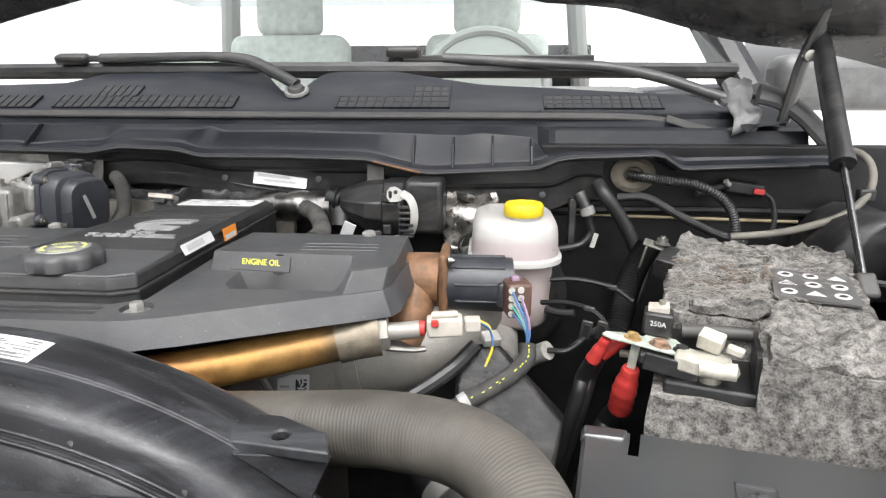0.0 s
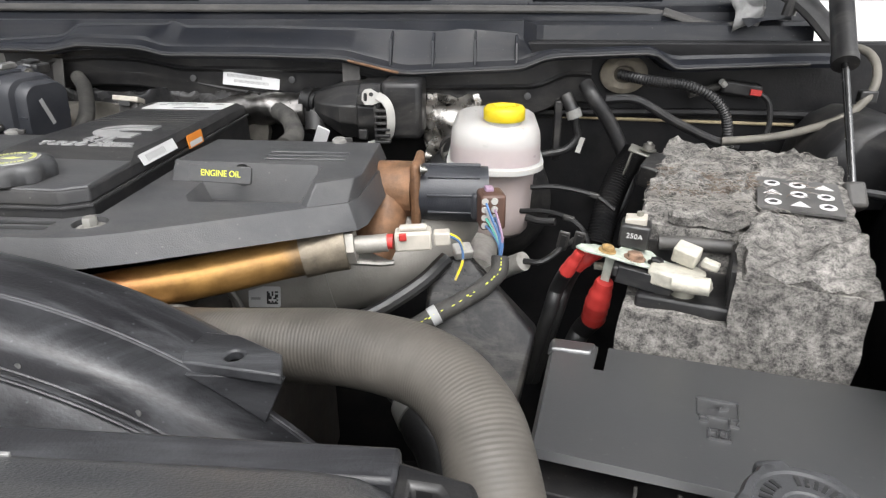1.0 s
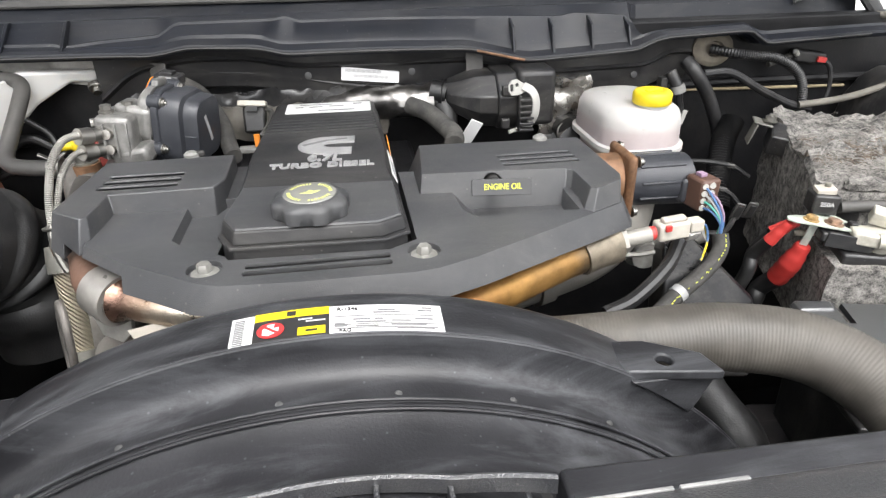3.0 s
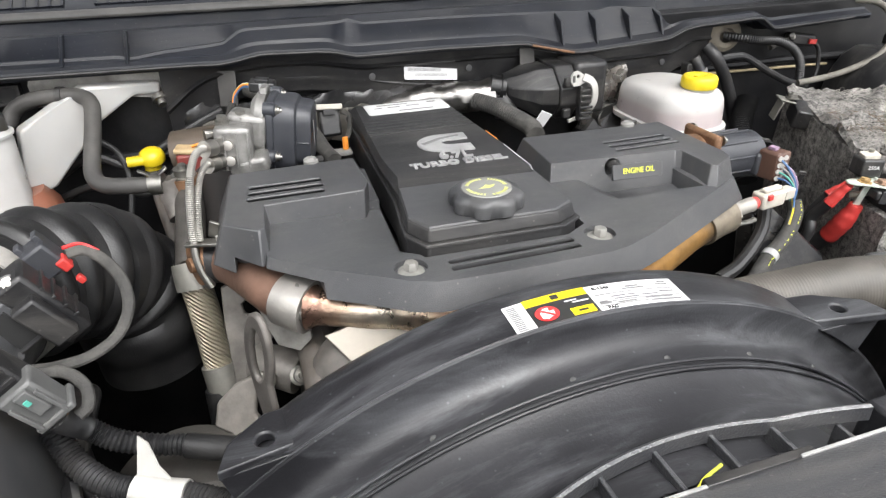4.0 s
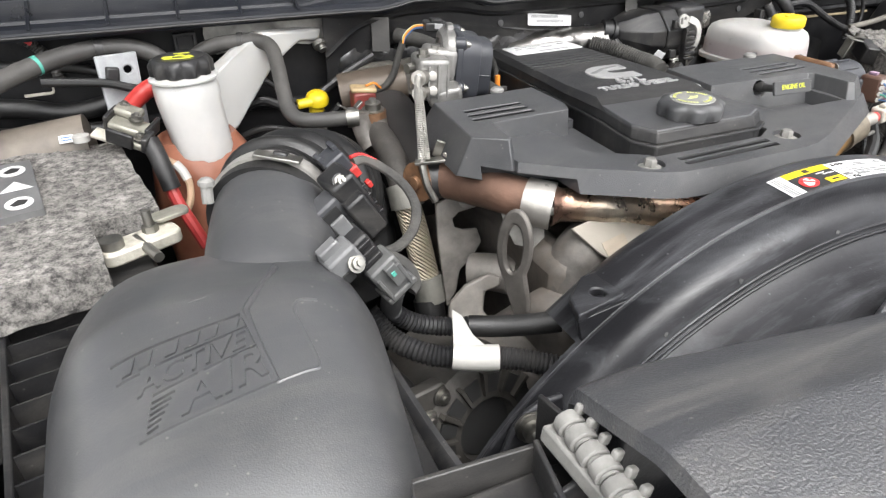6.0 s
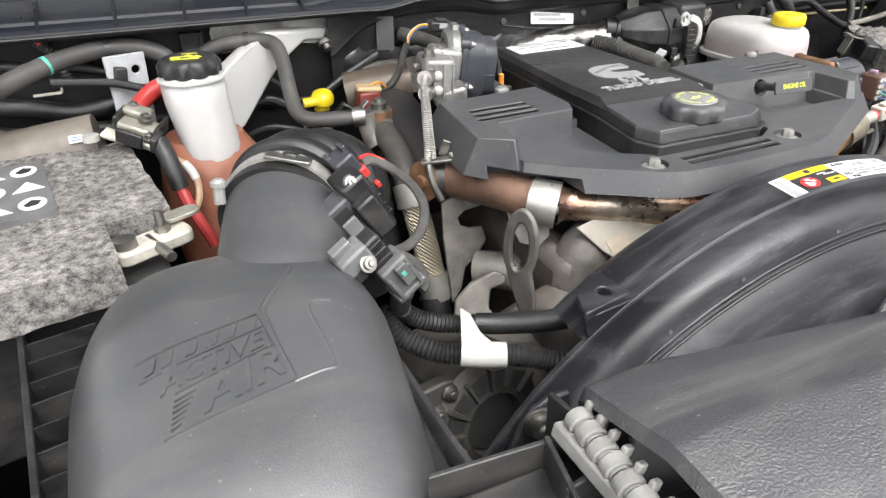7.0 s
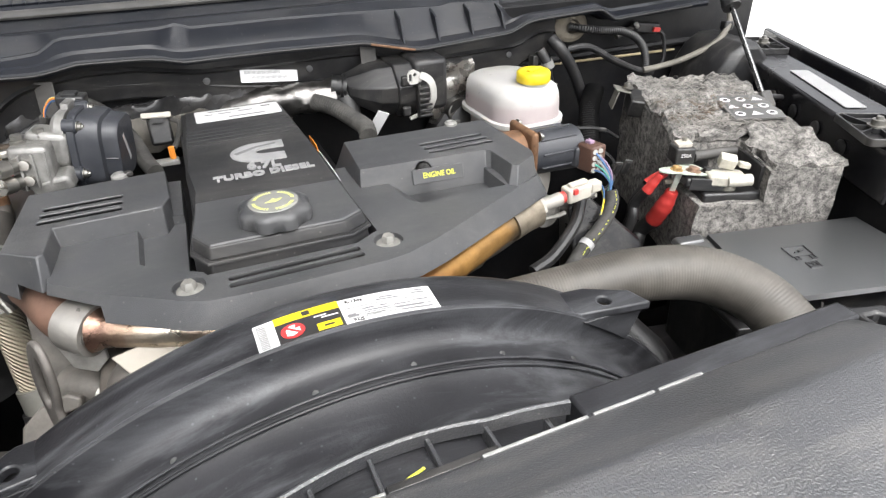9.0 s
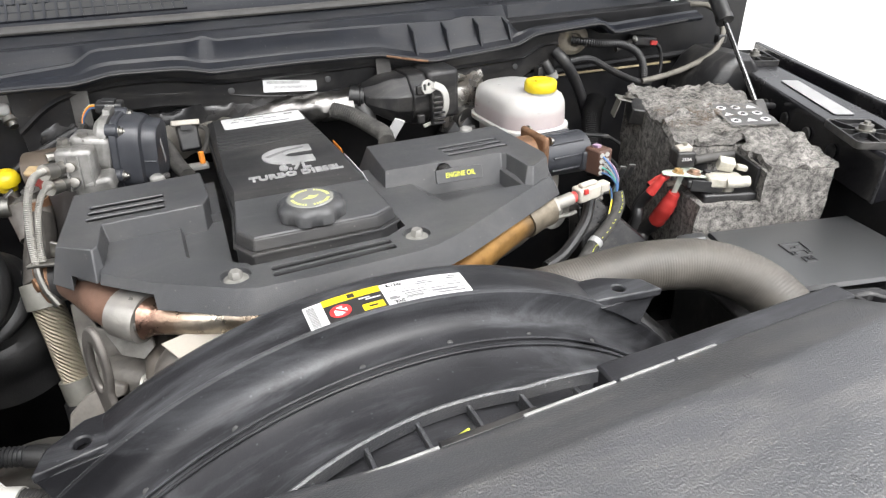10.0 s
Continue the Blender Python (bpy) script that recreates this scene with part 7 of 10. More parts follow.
# ---- passenger's side: air box, intake duct, battery, bottle ----
def air_box():
    th = thing("air_filter_box", (-0.60, 0.43, 1.25), "dark grey moulded air filter box with embossed lettering", "air filter box")
    cx, cy = -0.604, 0.440

    def broad(y):
        """The right half's breadth: it narrows towards the front."""
        return 0.147 - 0.022 * min(1.0, max(0.0, (0.50 - y) / 0.22))

    def height(x, y):
        u, v = abs(x - cx) / (0.150 if x < cx else broad(y)), abs(y - cy) / 0.275
        rho = min(1.0, (u ** 3.2 + v ** 3.2) ** (1 / 3.2))
        steep = 3.6 + 3.2 * max(0.0, (x - cx) / 0.147) ** 2
        return max(1.272, 1.27 + 0.180 * (1 - rho ** steep) ** 0.55 + (0.22 if y < 0.5 else -0.06) * (y - 0.5))
    bm = bmesh.new()
    rows = []
    for i in range(1, 57):
        rho = 1 - (1 - i / 56) ** 1.6
        row = []
        for k in range(160):
            a = 2 * math.pi * k / 160
            c, s = math.cos(a), math.sin(a)
            q = rho / (abs(c) ** 3.2 + abs(s) ** 3.2) ** (1 / 3.2)
            y = cy + 0.275 * q * s
            x = cx + (0.150 if c < 0 else broad(y)) * q * c
            row.append(bm.verts.new((x, y, height(x, y) if i < 56 else 1.265)))
        rows.append(row)
    mid = bm.verts.new((cx, cy, height(cx, cy)))
    for k in range(160):
        bm.faces.new((mid, rows[0][k], rows[0][(k + 1) % 160]))
        for a, b in zip(rows, rows[1:]):
            bm.faces.new((a[k], b[k], b[(k + 1) % 160], a[(k + 1) % 160]))
    part("lid", bm, AIRBOX, th, angle=60)
    # embossed lettering: laid out in a leaning frame, then set on the lid's curve
    place = lambda s, t: (-0.6738 + 0.0945 * s + (0.0135 - 0.0060 * s) * t, 0.4575 + 0.0145 * s - 0.0700 * t)

    def emboss(name, bm, lift=0.0016, label=""):
        for v in bm.verts:
            x, y = place(v.co.x, v.co.y)
            v.co = (x, y, height(x, y) + (lift if v.co.z > 0.9 else -0.003))
        return part(name, bm, AIRBOX, th, label, smooth=False)

    def strip(bm, s0, t0, s1, t1, w):
        d = Vector((s1 - s0, t1 - t0, 0))
        nn = Vector((-d.y, d.x, 0)).normalized() * w
        n = 8
        for k in range(n):
            a, b = Vector((s0, t0, 0)) + d * k / n, Vector((s0, t0, 0)) + d * (k + 1) / n
            slab(bm, [(a.x - nn.x, a.y - nn.y), (b.x - nn.x, b.y - nn.y), (b.x + nn.x, b.y + nn.y), (a.x + nn.x, a.y + nn.y)], -1, 1)

    def words(body, s0, s1, t0, t1, shear, climb):
        bm = letters(body, 1.0, 2.0, Matrix(), shear, bold=0.012)
        bmesh.ops.triangulate(bm, faces=bm.faces)
        for k in range(4):
            bmesh.ops.subdivide_edges(bm, edges=[e for e in bm.edges if e.calc_length() > 0.14 and abs(e.verts[0].co.z - e.verts[1].co.z) < 0.5], cuts=1)
            bmesh.ops.triangulate(bm, faces=bm.faces)
        lo = [min(v.co[i] for v in bm.verts) for i in (0, 1)]
        hi = [max(v.co[i] for v in bm.verts) for i in (0, 1)]
        for v in bm.verts:
            v.co.x = s0 + (s1 - s0) * (v.co.x - lo[0]) / (hi[0] - lo[0])
            v.co.y = t1 + (t0 - t1) * (v.co.y - lo[1]) / (hi[1] - lo[1]) + climb * (0.5 - v.co.x)
        return bm

    def line(name, *args):
        bm = bmesh.new()
        strip(bm, *args)
        bmesh.ops.remove_doubles(bm, verts=bm.verts, dist=1e-5)
        emboss(name, bm, 0.0022)
    for args in ((0.0, 0.0, 0.98, 0.0, 0.013), (0.0, 0.26, 0.17, 0.26, 0.011), (0.28, 0.255, 0.98, 0.20, 0.011), (0.20, 0.585, 1.0, 0.48, 0.010), (0.02, 1.0, 1.04, 0.99, 0.016), (0.985, 0.0, 1.04, 0.99, 0.012)):
        line("embossed_rule", *args)
    for k in range(6):
        line("embossed_bar", 0.175 - 0.018 * k, 0.66 + 0.058 * k, 0.345 - 0.036 * k, 0.635 + 0.058 * k, 0.012)
    # the maker's mark above the words, kept to three plain leaning blocks
    for s, w in ((0.05, 0.20), (0.36, 0.24), (0.66, 0.25)):
        for a, b in ((0.0, 0.34), (0.60, 1.0)):
            bm = slab(bmesh.new(), [(s + w * a, 0.225 - 0.03 * s), (s + w * b, 0.215 - 0.03 * s), (s + w * b + 0.055, 0.045), (s + w * a + 0.055, 0.050)], -1, 1)
            bmesh.ops.subdivide_edges(bm, edges=bm.edges, cuts=3, use_grid_fill=True)
            bmesh.ops.triangulate(bm, faces=bm.faces)
            emboss("embossed_mark", bm, 0.0022, "plain embossed maker's mark")
    emboss("lettering_upper", words("ACTIVE", 0.10, 0.97, 0.275, 0.50, 0.30, 0.10), 0.0020, "embossed lettering")
    emboss("lettering_lower", words("AIR", 0.33, 1.01, 0.56, 0.93, 0.25, 0.10), 0.0022, "embossed lettering")
    on = lambda x, y, d=-0.0012: (x, y, height(x, y) + d)
    part("seam_ridge", one_tube([on(x, y) for x, y in ((-0.545, 0.528), (-0.5493, 0.5181), (-0.567, 0.490), (-0.5755, 0.478), (-0.5770, 0.470), (-0.5740, 0.438), (-0.5689, 0.4027))], 0.0034, 8, 6), AIRBOX, th)
    part("outline_ridge", one_tube([on(x, y) for x, y in ((-0.5227, 0.4751), (-0.531, 0.4765), (-0.5385, 0.4749), (-0.5422, 0.466), (-0.5405, 0.448), (-0.537, 0.418), (-0.5385, 0.4085), (-0.548, 0.407), (-0.5689, 0.4027))], 0.0020, 8, 5), AIRBOX, th)
    part("upper_ridge", one_tube([on(x, y) for x, y in ((-0.6017, 0.5252), (-0.5915, 0.5190), (-0.5925, 0.512), (-0.6009, 0.5004), (-0.620, 0.497), (-0.6448, 0.496))], 0.0012, 8, 5), AIRBOX, th)
    # flange with its stiffening ribs
    fl = part("flange", slab(bmesh.new(), rounded(0.167, 0.290, 0.02, 4, cx - 0.011, cy), 1.262, 1.272), BLACK, th, bevel=0.002)
    # open lattice between the lid and a lip that leans away from it
    side = lambda y: -0.8020 + 0.1667 * (0.700 - y)
    part("lattice_floor", slab(bmesh.new(), [(side(0.70), 0.70), (side(0.28), 0.28), (-0.69, 0.28), (-0.70, 0.70)], 1.296, 1.302), BLACK, fl, bevel=0.001)
    lip = [(side(0.705) - 0.003, 0.705), (side(0.28) - 0.003, 0.28), (side(0.28) + 0.003, 0.28), (side(0.705) + 0.003, 0.705)]
    part("flange_lip", prism(bmesh.new(), lip, lip, 1.27, 1.3570), BLACK, fl, bevel=0.0015)
    for k in range(12):
        y = 0.680 - 0.0315 * k
        part("rib", one_box((side(y) + 0.032, y + 0.005, 1.326), (0.064, 0.0024, 0.054), (0, 0, 10)), BLACK, fl)
    part("lower_tray", slab(bmesh.new(), rounded(0.152, 0.255, 0.03, 4, cx - 0.012, cy), 1.0, 1.262), BLACK, th, bevel=0.006)
    part("bolt_lug", turned([(0.024, 0), (0.024, 0.06), (0.018, 0.068), (0.0, 0.068)], (-0.852, 0.745, 1.22), seg=18), BLACK, th)
    hexbolt((-0.852, 0.745, 1.288), (0, 0, 1), 0.009, th)
    # moulded neck, clamp, bellows
    part("neck", one_tube([(-0.552, 0.530, 1.362), (-0.547, 0.566, 1.383), (-0.541, 0.60, 1.394), (-0.530, 0.655, 1.402), (-0.517, 0.71, 1.406)], 0.066, 36, 8, lambda u: 1.0 + 0.04 * max(0.0, 1 - u / 0.06) ** 2), AIRBOX, th, "smooth moulded neck")
    du = thing("air_intake_duct", (-0.46, 0.76, 1.30), "black ribbed rubber intake duct with a band clamp", "duct")
    part("cuff", one_tube([(-0.528, 0.688, 1.404), (-0.517, 0.711, 1.405), (-0.506, 0.733, 1.404)], 0.070, 40, 4), RUBBER, du)
    cl = part("band_clamp", one_tube([(-0.522, 0.701, 1.405), (-0.5175, 0.710, 1.405), (-0.513, 0.719, 1.405)], 0.0732, 44, 2), ALU, du, "dull steel band clamp")
    part("clamp_screw", one_tube([(-0.583, 0.694, 1.462), (-0.584, 0.692, 1.452), (-0.585, 0.690, 1.442)], 0.0062, 10, 3), PALE, cl, "white plastic screw housing")
    part("screw_head", turned([(0.0085, 0), (0.0085, 0.005), (0.005, 0.008), (0.0, 0.008)], (-0.583, 0.694, 1.460), (0.1, 0.1, 1), 8), PALE, cl)
    part("clamp_bridge", one_box((-0.507, 0.694, 1.4775), (0.050, 0.016, 0.004), (0, 10, -27)), STEEL, cl, bevel=0.001)
    for k in range(3):
        # black blocks on the strap paint the shade of its slots
        part("clamp_slot", one_box((-0.520 + 0.012 * k, 0.697 - 0.001 * k, 1.4795 - 0.002 * k), (0.006, 0.008, 0.003), (0, 10, -27)), INKSHADE, cl)
    part("clamp_tab", one_box((-0.503, 0.700, 1.475), (0.016, 0.018, 0.012), (-20, 15, -27)), BLACK, du, bevel=0.003)
    k = [0]

    def swell(run):
        k[0] += 1
        return (1.0, 1.0, 1.07, 1.10, 1.10, 1.07, 1.0, 0.98)[k[0] % 8]
    part("bellows", one_tube([(-0.508, 0.728, 1.404), (-0.490, 0.757, 1.400), (-0.466, 0.790, 1.388), (-0.443, 0.820, 1.368), (-0.428, 0.845, 1.34), (-0.418, 0.86, 1.295), (-0.41, 0.865, 1.2)], 0.074, 40, 8, swell), RUBBER, du, "ribbed black rubber bellows")
    part("rear_clamp", one_tube([(-0.453, 0.808, 1.377), (-0.449, 0.814, 1.374), (-0.445, 0.820, 1.370)], 0.0825, 40, 2), RUBBER, du)
    # flow sensor with its plug, and the hanging pair of plugs
    Q = frame_of((0.487, 0.133, -0.863), (-0.9, -0.2, 0.1))
    on_q = lambda o, x, y, z: Vector(o) + Q @ Vector((x, y, z))
    sn = thing("air_flow_sensor", (-0.455, 0.62, 1.43), "black air flow sensor and plug on the intake neck", "sensor")
    B = (-0.4436, 0.640, 1.436)
    bd = part("body", block(B, (0.082, 0.030, 0.040), Q, 0.9), BLACK, sn, bevel=0.004)
    part("body_step", block(on_q(B, 0.004, 0.004, -0.024), (0.052, 0.024, 0.016), Q), BLACK, bd, bevel=0.003)
    for k in range(4):
        part("body_rib", block(on_q(B, -0.018 + 0.013 * k, -0.014, 0.0), (0.003, 0.006, 0.036), Q), BLACK, bd, bevel=0.0006)
    pl = part("plug", block(on_q(B, -0.006, 0.030, -0.004), (0.050, 0.036, 0.026), Q), mat("dusty_grey_plug", (0.055, 0.056, 0.060), 0.5, 0, 0.25, 60, 0.2, dust=0.2), sn, "dusty grey plug", bevel=0.003)
    part("plug_lip", block(on_q(B, -0.006, 0.047, -0.004), (0.056, 0.006, 0.031), Q), pl.data.materials[0], pl, bevel=0.002)
    # groove not cut: a black block carries its shade
    part("plug_groove", block(on_q(B, -0.006, 0.030, -0.0175), (0.036, 0.020, 0.003), Q), INKSHADE, pl)
    for p in ((-0.4591, 0.6254, 1.4660), (-0.4280, 0.6339, 1.4130)):
        ear = part("ear", turned([(0.0095, -0.006), (0.0095, 0.003), (0.0, 0.003)], p, (0.2, -0.75, 0.6), 16), BLACK, sn)
        hexbolt(Vector(p) + Vector((0.0006, -0.0022, 0.0018)), (0.2, -0.75, 0.6), 0.0050, ear)
    lt = part("latch", block((-0.4470, 0.690, 1.458), (0.034, 0.026, 0.030), Q), GREYBLUE, sn, "dark grey latch housing", bevel=0.003)
    for k in (-1, 1):
        part("latch_ear", block(on_q((-0.4470, 0.690, 1.458), -0.018, 0.010 * k, 0.004), (0.010, 0.006, 0.014), Q), GREYBLUE, lt, bevel=0.001)
    part("red_lock", block((-0.4300, 0.684, 1.452), (0.014, 0.010, 0.016), Q), REDBOOT, sn, "red lock", bevel=0.002)
    part("lower_red_lock", block((-0.4170, 0.672, 1.438), (0.008, 0.006, 0.008), Q), REDBOOT, sn, "red lock", bevel=0.001)
    part("sheathed_wire", one_tube([(-0.428, 0.690, 1.458), (-0.412, 0.696, 1.456), (-0.394, 0.684, 1.446), (-0.379, 0.660, 1.432), (-0.376, 0.636, 1.416), (-0.388, 0.616, 1.400), (-0.410, 0.600, 1.394), (-0.434, 0.590, 1.396), (-0.452, 0.580, 1.404)], 0.0058, 10, 8, flat=0.7), TAPE, sn, "grey taped wire")
    part("red_wire", one_tube([(-0.430, 0.692, 1.464), (-0.416, 0.700, 1.462), (-0.400, 0.694, 1.454)], 0.0022, 6, 5), REDINK, sn)
    pl = thing("wire_plug_pair", (-0.45, 0.53, 1.40), "dark grey wire plugs joined in line", "plug")
    br = part("bracket", block((-0.4850, 0.540, 1.4300), (0.026, 0.032, 0.026), Q), PLUGGREY, pl, "pale grey mounting bracket", bevel=0.003)
    part("bracket_tab", block((-0.4735, 0.556, 1.4475), (0.036, 0.015, 0.004), Q), PLUGGREY, br, bevel=0.001)
    part("bracket_foot", block((-0.4950, 0.541, 1.4410), (0.014, 0.022, 0.012), Q), PLUGGREY, br, bevel=0.002)
    # notch not cut: its shade is a black block
    part("bracket_notch", block(on_q((-0.4850, 0.540, 1.4300), 0.010, 0.006, -0.013), (0.010, 0.010, 0.004), Q), INKSHADE, br)
    hexbolt((-0.4752, 0.5262, 1.4300), (0.25, -0.8, 0.5), 0.0058, br)
    part("upper_plug", block((-0.4610, 0.553, 1.4210), (0.058, 0.027, 0.030), Q), BLACK, pl, bevel=0.003)
    for k in range(5):
        part("plug_ridge", block(on_q((-0.4610, 0.553, 1.4210), -0.022 + 0.010 * k, -0.002, -0.016), (0.004, 0.020, 0.003), Q), BLACK, pl, bevel=0.0006)
    G = (-0.4430, 0.5455, 1.4010)
    gp = part("grey_plug", block(G, (0.042, 0.032, 0.028), Q, 0.92), mat("grey_plug_plastic", (0.085, 0.086, 0.085), 0.5, 0, 0.2, 60, 0.2, dust=0.2), pl, "lighter grey plug", bevel=0.003)
    part("latch", block(on_q(G, -0.006, -0.004, -0.0165), (0.026, 0.012, 0.006), Q), gp.data.materials[0], gp, bevel=0.001)
    for k in (-1, 1):
        part("grip_ridge", block(on_q(G, 0.004, 0.012 * k, -0.0150), (0.032, 0.0035, 0.004), Q), gp.data.materials[0], gp, bevel=0.0006)
    part("collar", block(on_q(G, 0.021, 0.0, 0.0), (0.007, 0.036, 0.030), Q), gp.data.materials[0], gp, bevel=0.002)
    part("green_mark", block(on_q(G, -0.010, -0.003, -0.0200), (0.005, 0.004, 0.002), Q), WIREGREEN, gp, "small green mark")
    part("orange_seal", block(on_q(G, 0.027, 0.002, 0.0), (0.008, 0.014, 0.012), Q), RUST, pl, bevel=0.002)
    part("short_loop", one_tube([(-0.452, 0.572, 1.404), (-0.428, 0.575, 1.400), (-0.412, 0.566, 1.388), (-0.410, 0.552, 1.376), (-0.418, 0.545, 1.372)], 0.0055, 10, 6, flat=0.7), TAPE, pl, "grey taped wire")


air_box()


def battery_right():
    th = thing("car_battery", (-0.83, 0.92, 1.20), "battery in a grey felt blanket with a bare corner clamp", "battery", "felt-wrapped batteries")
    M = Matrix.Translation((-0.692, 0.672, 0)) @ Matrix.Rotation(radians(11), 4, "Z")
    part("case", gridbox(bmesh.new(), (-0.25, 0.022, 1.20), (0.05, 0.42, 1.366), 0.4, M), BLACK, th, bevel=0.004)
    bm = bmesh.new()
    gridbox(bm, (-0.26, 0.004, 1.366), (0.0, 0.44, 1.408), 0.011, M)
    gridbox(bm, (-0.03, 0.104, 1.366), (0.074, 0.35, 1.406), 0.011, M)
    gridbox(bm, (-0.262, 0.004, 1.360), (-0.002, 0.020, 1.372), 0.011, M)
    for v in bm.verts:
        if v.co.z > 1.39:
            v.co.z += 0.05 * max(0.0, v.co.y - 0.80)
    crumple(bm, 0.0035, 26, 4)
    part("felt_wrap", bm, FELT, th, "mottled grey felt blanket", angle=60)
    lab = thing("battery_label", (-0.78, 0.82, 1.41), "grey battery label with rows of white hazard signs", "label")
    m = M @ Matrix.Translation((-0.096, 0.230, 1.4185)) @ Euler((radians(2.9), 0, 0)).to_matrix().to_4x4()
    part("sheet", slab(bmesh.new(), rounded(0.060, 0.079, 0.003, 2), -0.008, 0.003, m), mat("label_grey", (0.11, 0.11, 0.11), 0.5), lab)
    for j in range(3):
        for i in range(3):
            mm = m @ Matrix.Translation((-0.038 + 0.038 * i, -0.050 + 0.050 * j, 0.0032)) @ Matrix.Diagonal((1.35, 1.5, 1, 1))
            if (i + j) % 2 == 1:
                part("triangle_sign", slab(bmesh.new(), [(-0.013, -0.008), (0.013, -0.008), (0, 0.010)], 0, 0.0006, mm), PAPER, lab, smooth=False)
            else:
                sg = part("round_sign", lathe(bmesh.new(), [(0.011, 0), (0.011, 0.0006), (0.0, 0.0006)], mm, 24), PAPER, lab)
                part("symbol", slab(bmesh.new(), [(-0.007, -0.001), (-0.004, -0.005), (0.004, -0.004), (0.007, 0.002), (0.0, 0.006)], 0.0006, 0.0011, mm), INKSHADE, sg, smooth=False)
    tm = thing("battery_terminal", (-0.645, 0.725, 1.36), "whitish corroded battery clamp with a stud and nut", "battery terminal")
    T = Matrix.Translation((-0.664, 0.742, 0.006)) @ Matrix.Rotation(radians(24), 4, "Z")
    part("clamp", slab(bmesh.new(), rounded(0.044, 0.018, 0.012), 1.372, 1.388, T), BONE, tm, bevel=0.003)
    part("post", turned([(0.013, 0), (0.012, 0.026), (0.0, 0.026)], T @ Vector((-0.028, 0, 1.372)), seg=20), STEEL, tm, "grey lead post")
    part("stud", turned([(0.006, 0), (0.005, 0.026), (0.0, 0.027)], T @ Vector((0.016, 0.004, 1.388)), seg=12), STEEL, tm)
    part("nut", turned([(0.009, 0), (0.009, 0.008), (0.0, 0.008)], T @ Vector((0.016, 0.004, 1.388)), seg=6), STEEL, tm)
    part("pinch_bolt", one_tube([T @ Vector((0.0, -0.045, 1.380)), T @ Vector((0.0, -0.02, 1.382)), T @ Vector((0.0, 0.01, 1.383))], 0.006, 10, 2), STEEL, tm)
    part("cable_lug", slab(bmesh.new(), rounded(0.022, 0.012, 0.010), 1.392, 1.397, T @ Matrix.Translation((0.045, 0.016, 0))), LEAD, tm, bevel=0.001)
    # second clamp with red boot, behind
    t2 = thing("battery_terminal", (-0.70, 0.96, 1.39), "corroded clamp with black and red cables", "battery terminal")
    K = frame_of((0.83, -0.42, -0.35), (0.2, 0.9, 0.3))
    kk = lambda x, y, z: Vector((-0.660, 0.985, 1.444)) + K @ Vector((x, y, z))
    part("clamp", block(kk(0, 0, 0), (0.052, 0.030, 0.014), K), LEAD, t2, bevel=0.004)
    part("upper_clamp", block(kk(-0.010, 0.016, 0.012), (0.036, 0.022, 0.012), K), LEAD, t2, bevel=0.004)
    part("side_plate", block(kk(0.010, -0.022, -0.006), (0.050, 0.016, 0.010), K), LEAD, t2, bevel=0.003)
    part("foot_plate", block(kk(-0.024, -0.020, -0.012), (0.034, 0.020, 0.006), K), BONE, t2, bevel=0.002)
    for x, y in ((-0.018, 0.020), (0.006, 0.004), (0.022, -0.018)):
        hexbolt(kk(x, y, 0.012 if x < 0.01 else 0.0), (0.25, -0.1, 0.95), 0.0065, t2)
    for x, y, w, d in ((-0.028, 0.002, 0.006, 0.034), (0.028, 0.004, 0.006, 0.036), (0.034, -0.022, 0.008, 0.026), (0.002, -0.034, 0.036, 0.006)):
        part("black_clip", block(kk(x, y, 0.004), (w, d, 0.022), K), BLACK, t2, bevel=0.002)
    part("boot", one_tube([(-0.672, 1.012, 1.446), (-0.660, 1.035, 1.456), (-0.644, 1.052, 1.466), (-0.628, 1.060, 1.474), (-0.610, 1.062, 1.478)], 0.0125, 14, 6, lambda u: 0.85 + 3 * min(u, 0.06)), REDBOOT, t2, "red taped cable boot")
    part("black_cable", one_tube([(-0.640, 0.955, 1.430), (-0.634, 0.940, 1.412), (-0.630, 0.930, 1.392), (-0.626, 0.922, 1.370)], 0.0125, 12, 6), RUBBER, t2)
    part("red_sleeve", one_tube([(-0.628, 0.926, 1.378), (-0.622, 0.912, 1.352), (-0.612, 0.900, 1.325), (-0.600, 0.890, 1.290)], 0.0085, 10, 6), mat("red_cable_skin", (0.30, 0.030, 0.028), 0.5), t2, "red cable")
    part("tan_wire", one_tube([(-0.628, 0.950, 1.405), (-0.612, 0.940, 1.394), (-0.603, 0.930, 1.374), (-0.606, 0.920, 1.352), (-0.616, 0.912, 1.335)], 0.0050, 8, 6), mat("tan_wire", (0.30, 0.20, 0.13), 0.6), t2, "tan wire")
    part("white_sleeve", one_tube([(-0.615, 0.942, 1.398), (-0.608, 0.937, 1.388), (-0.604, 0.932, 1.376)], 0.0062, 10, 3), WHITE, t2, "white sleeve")


battery_right()


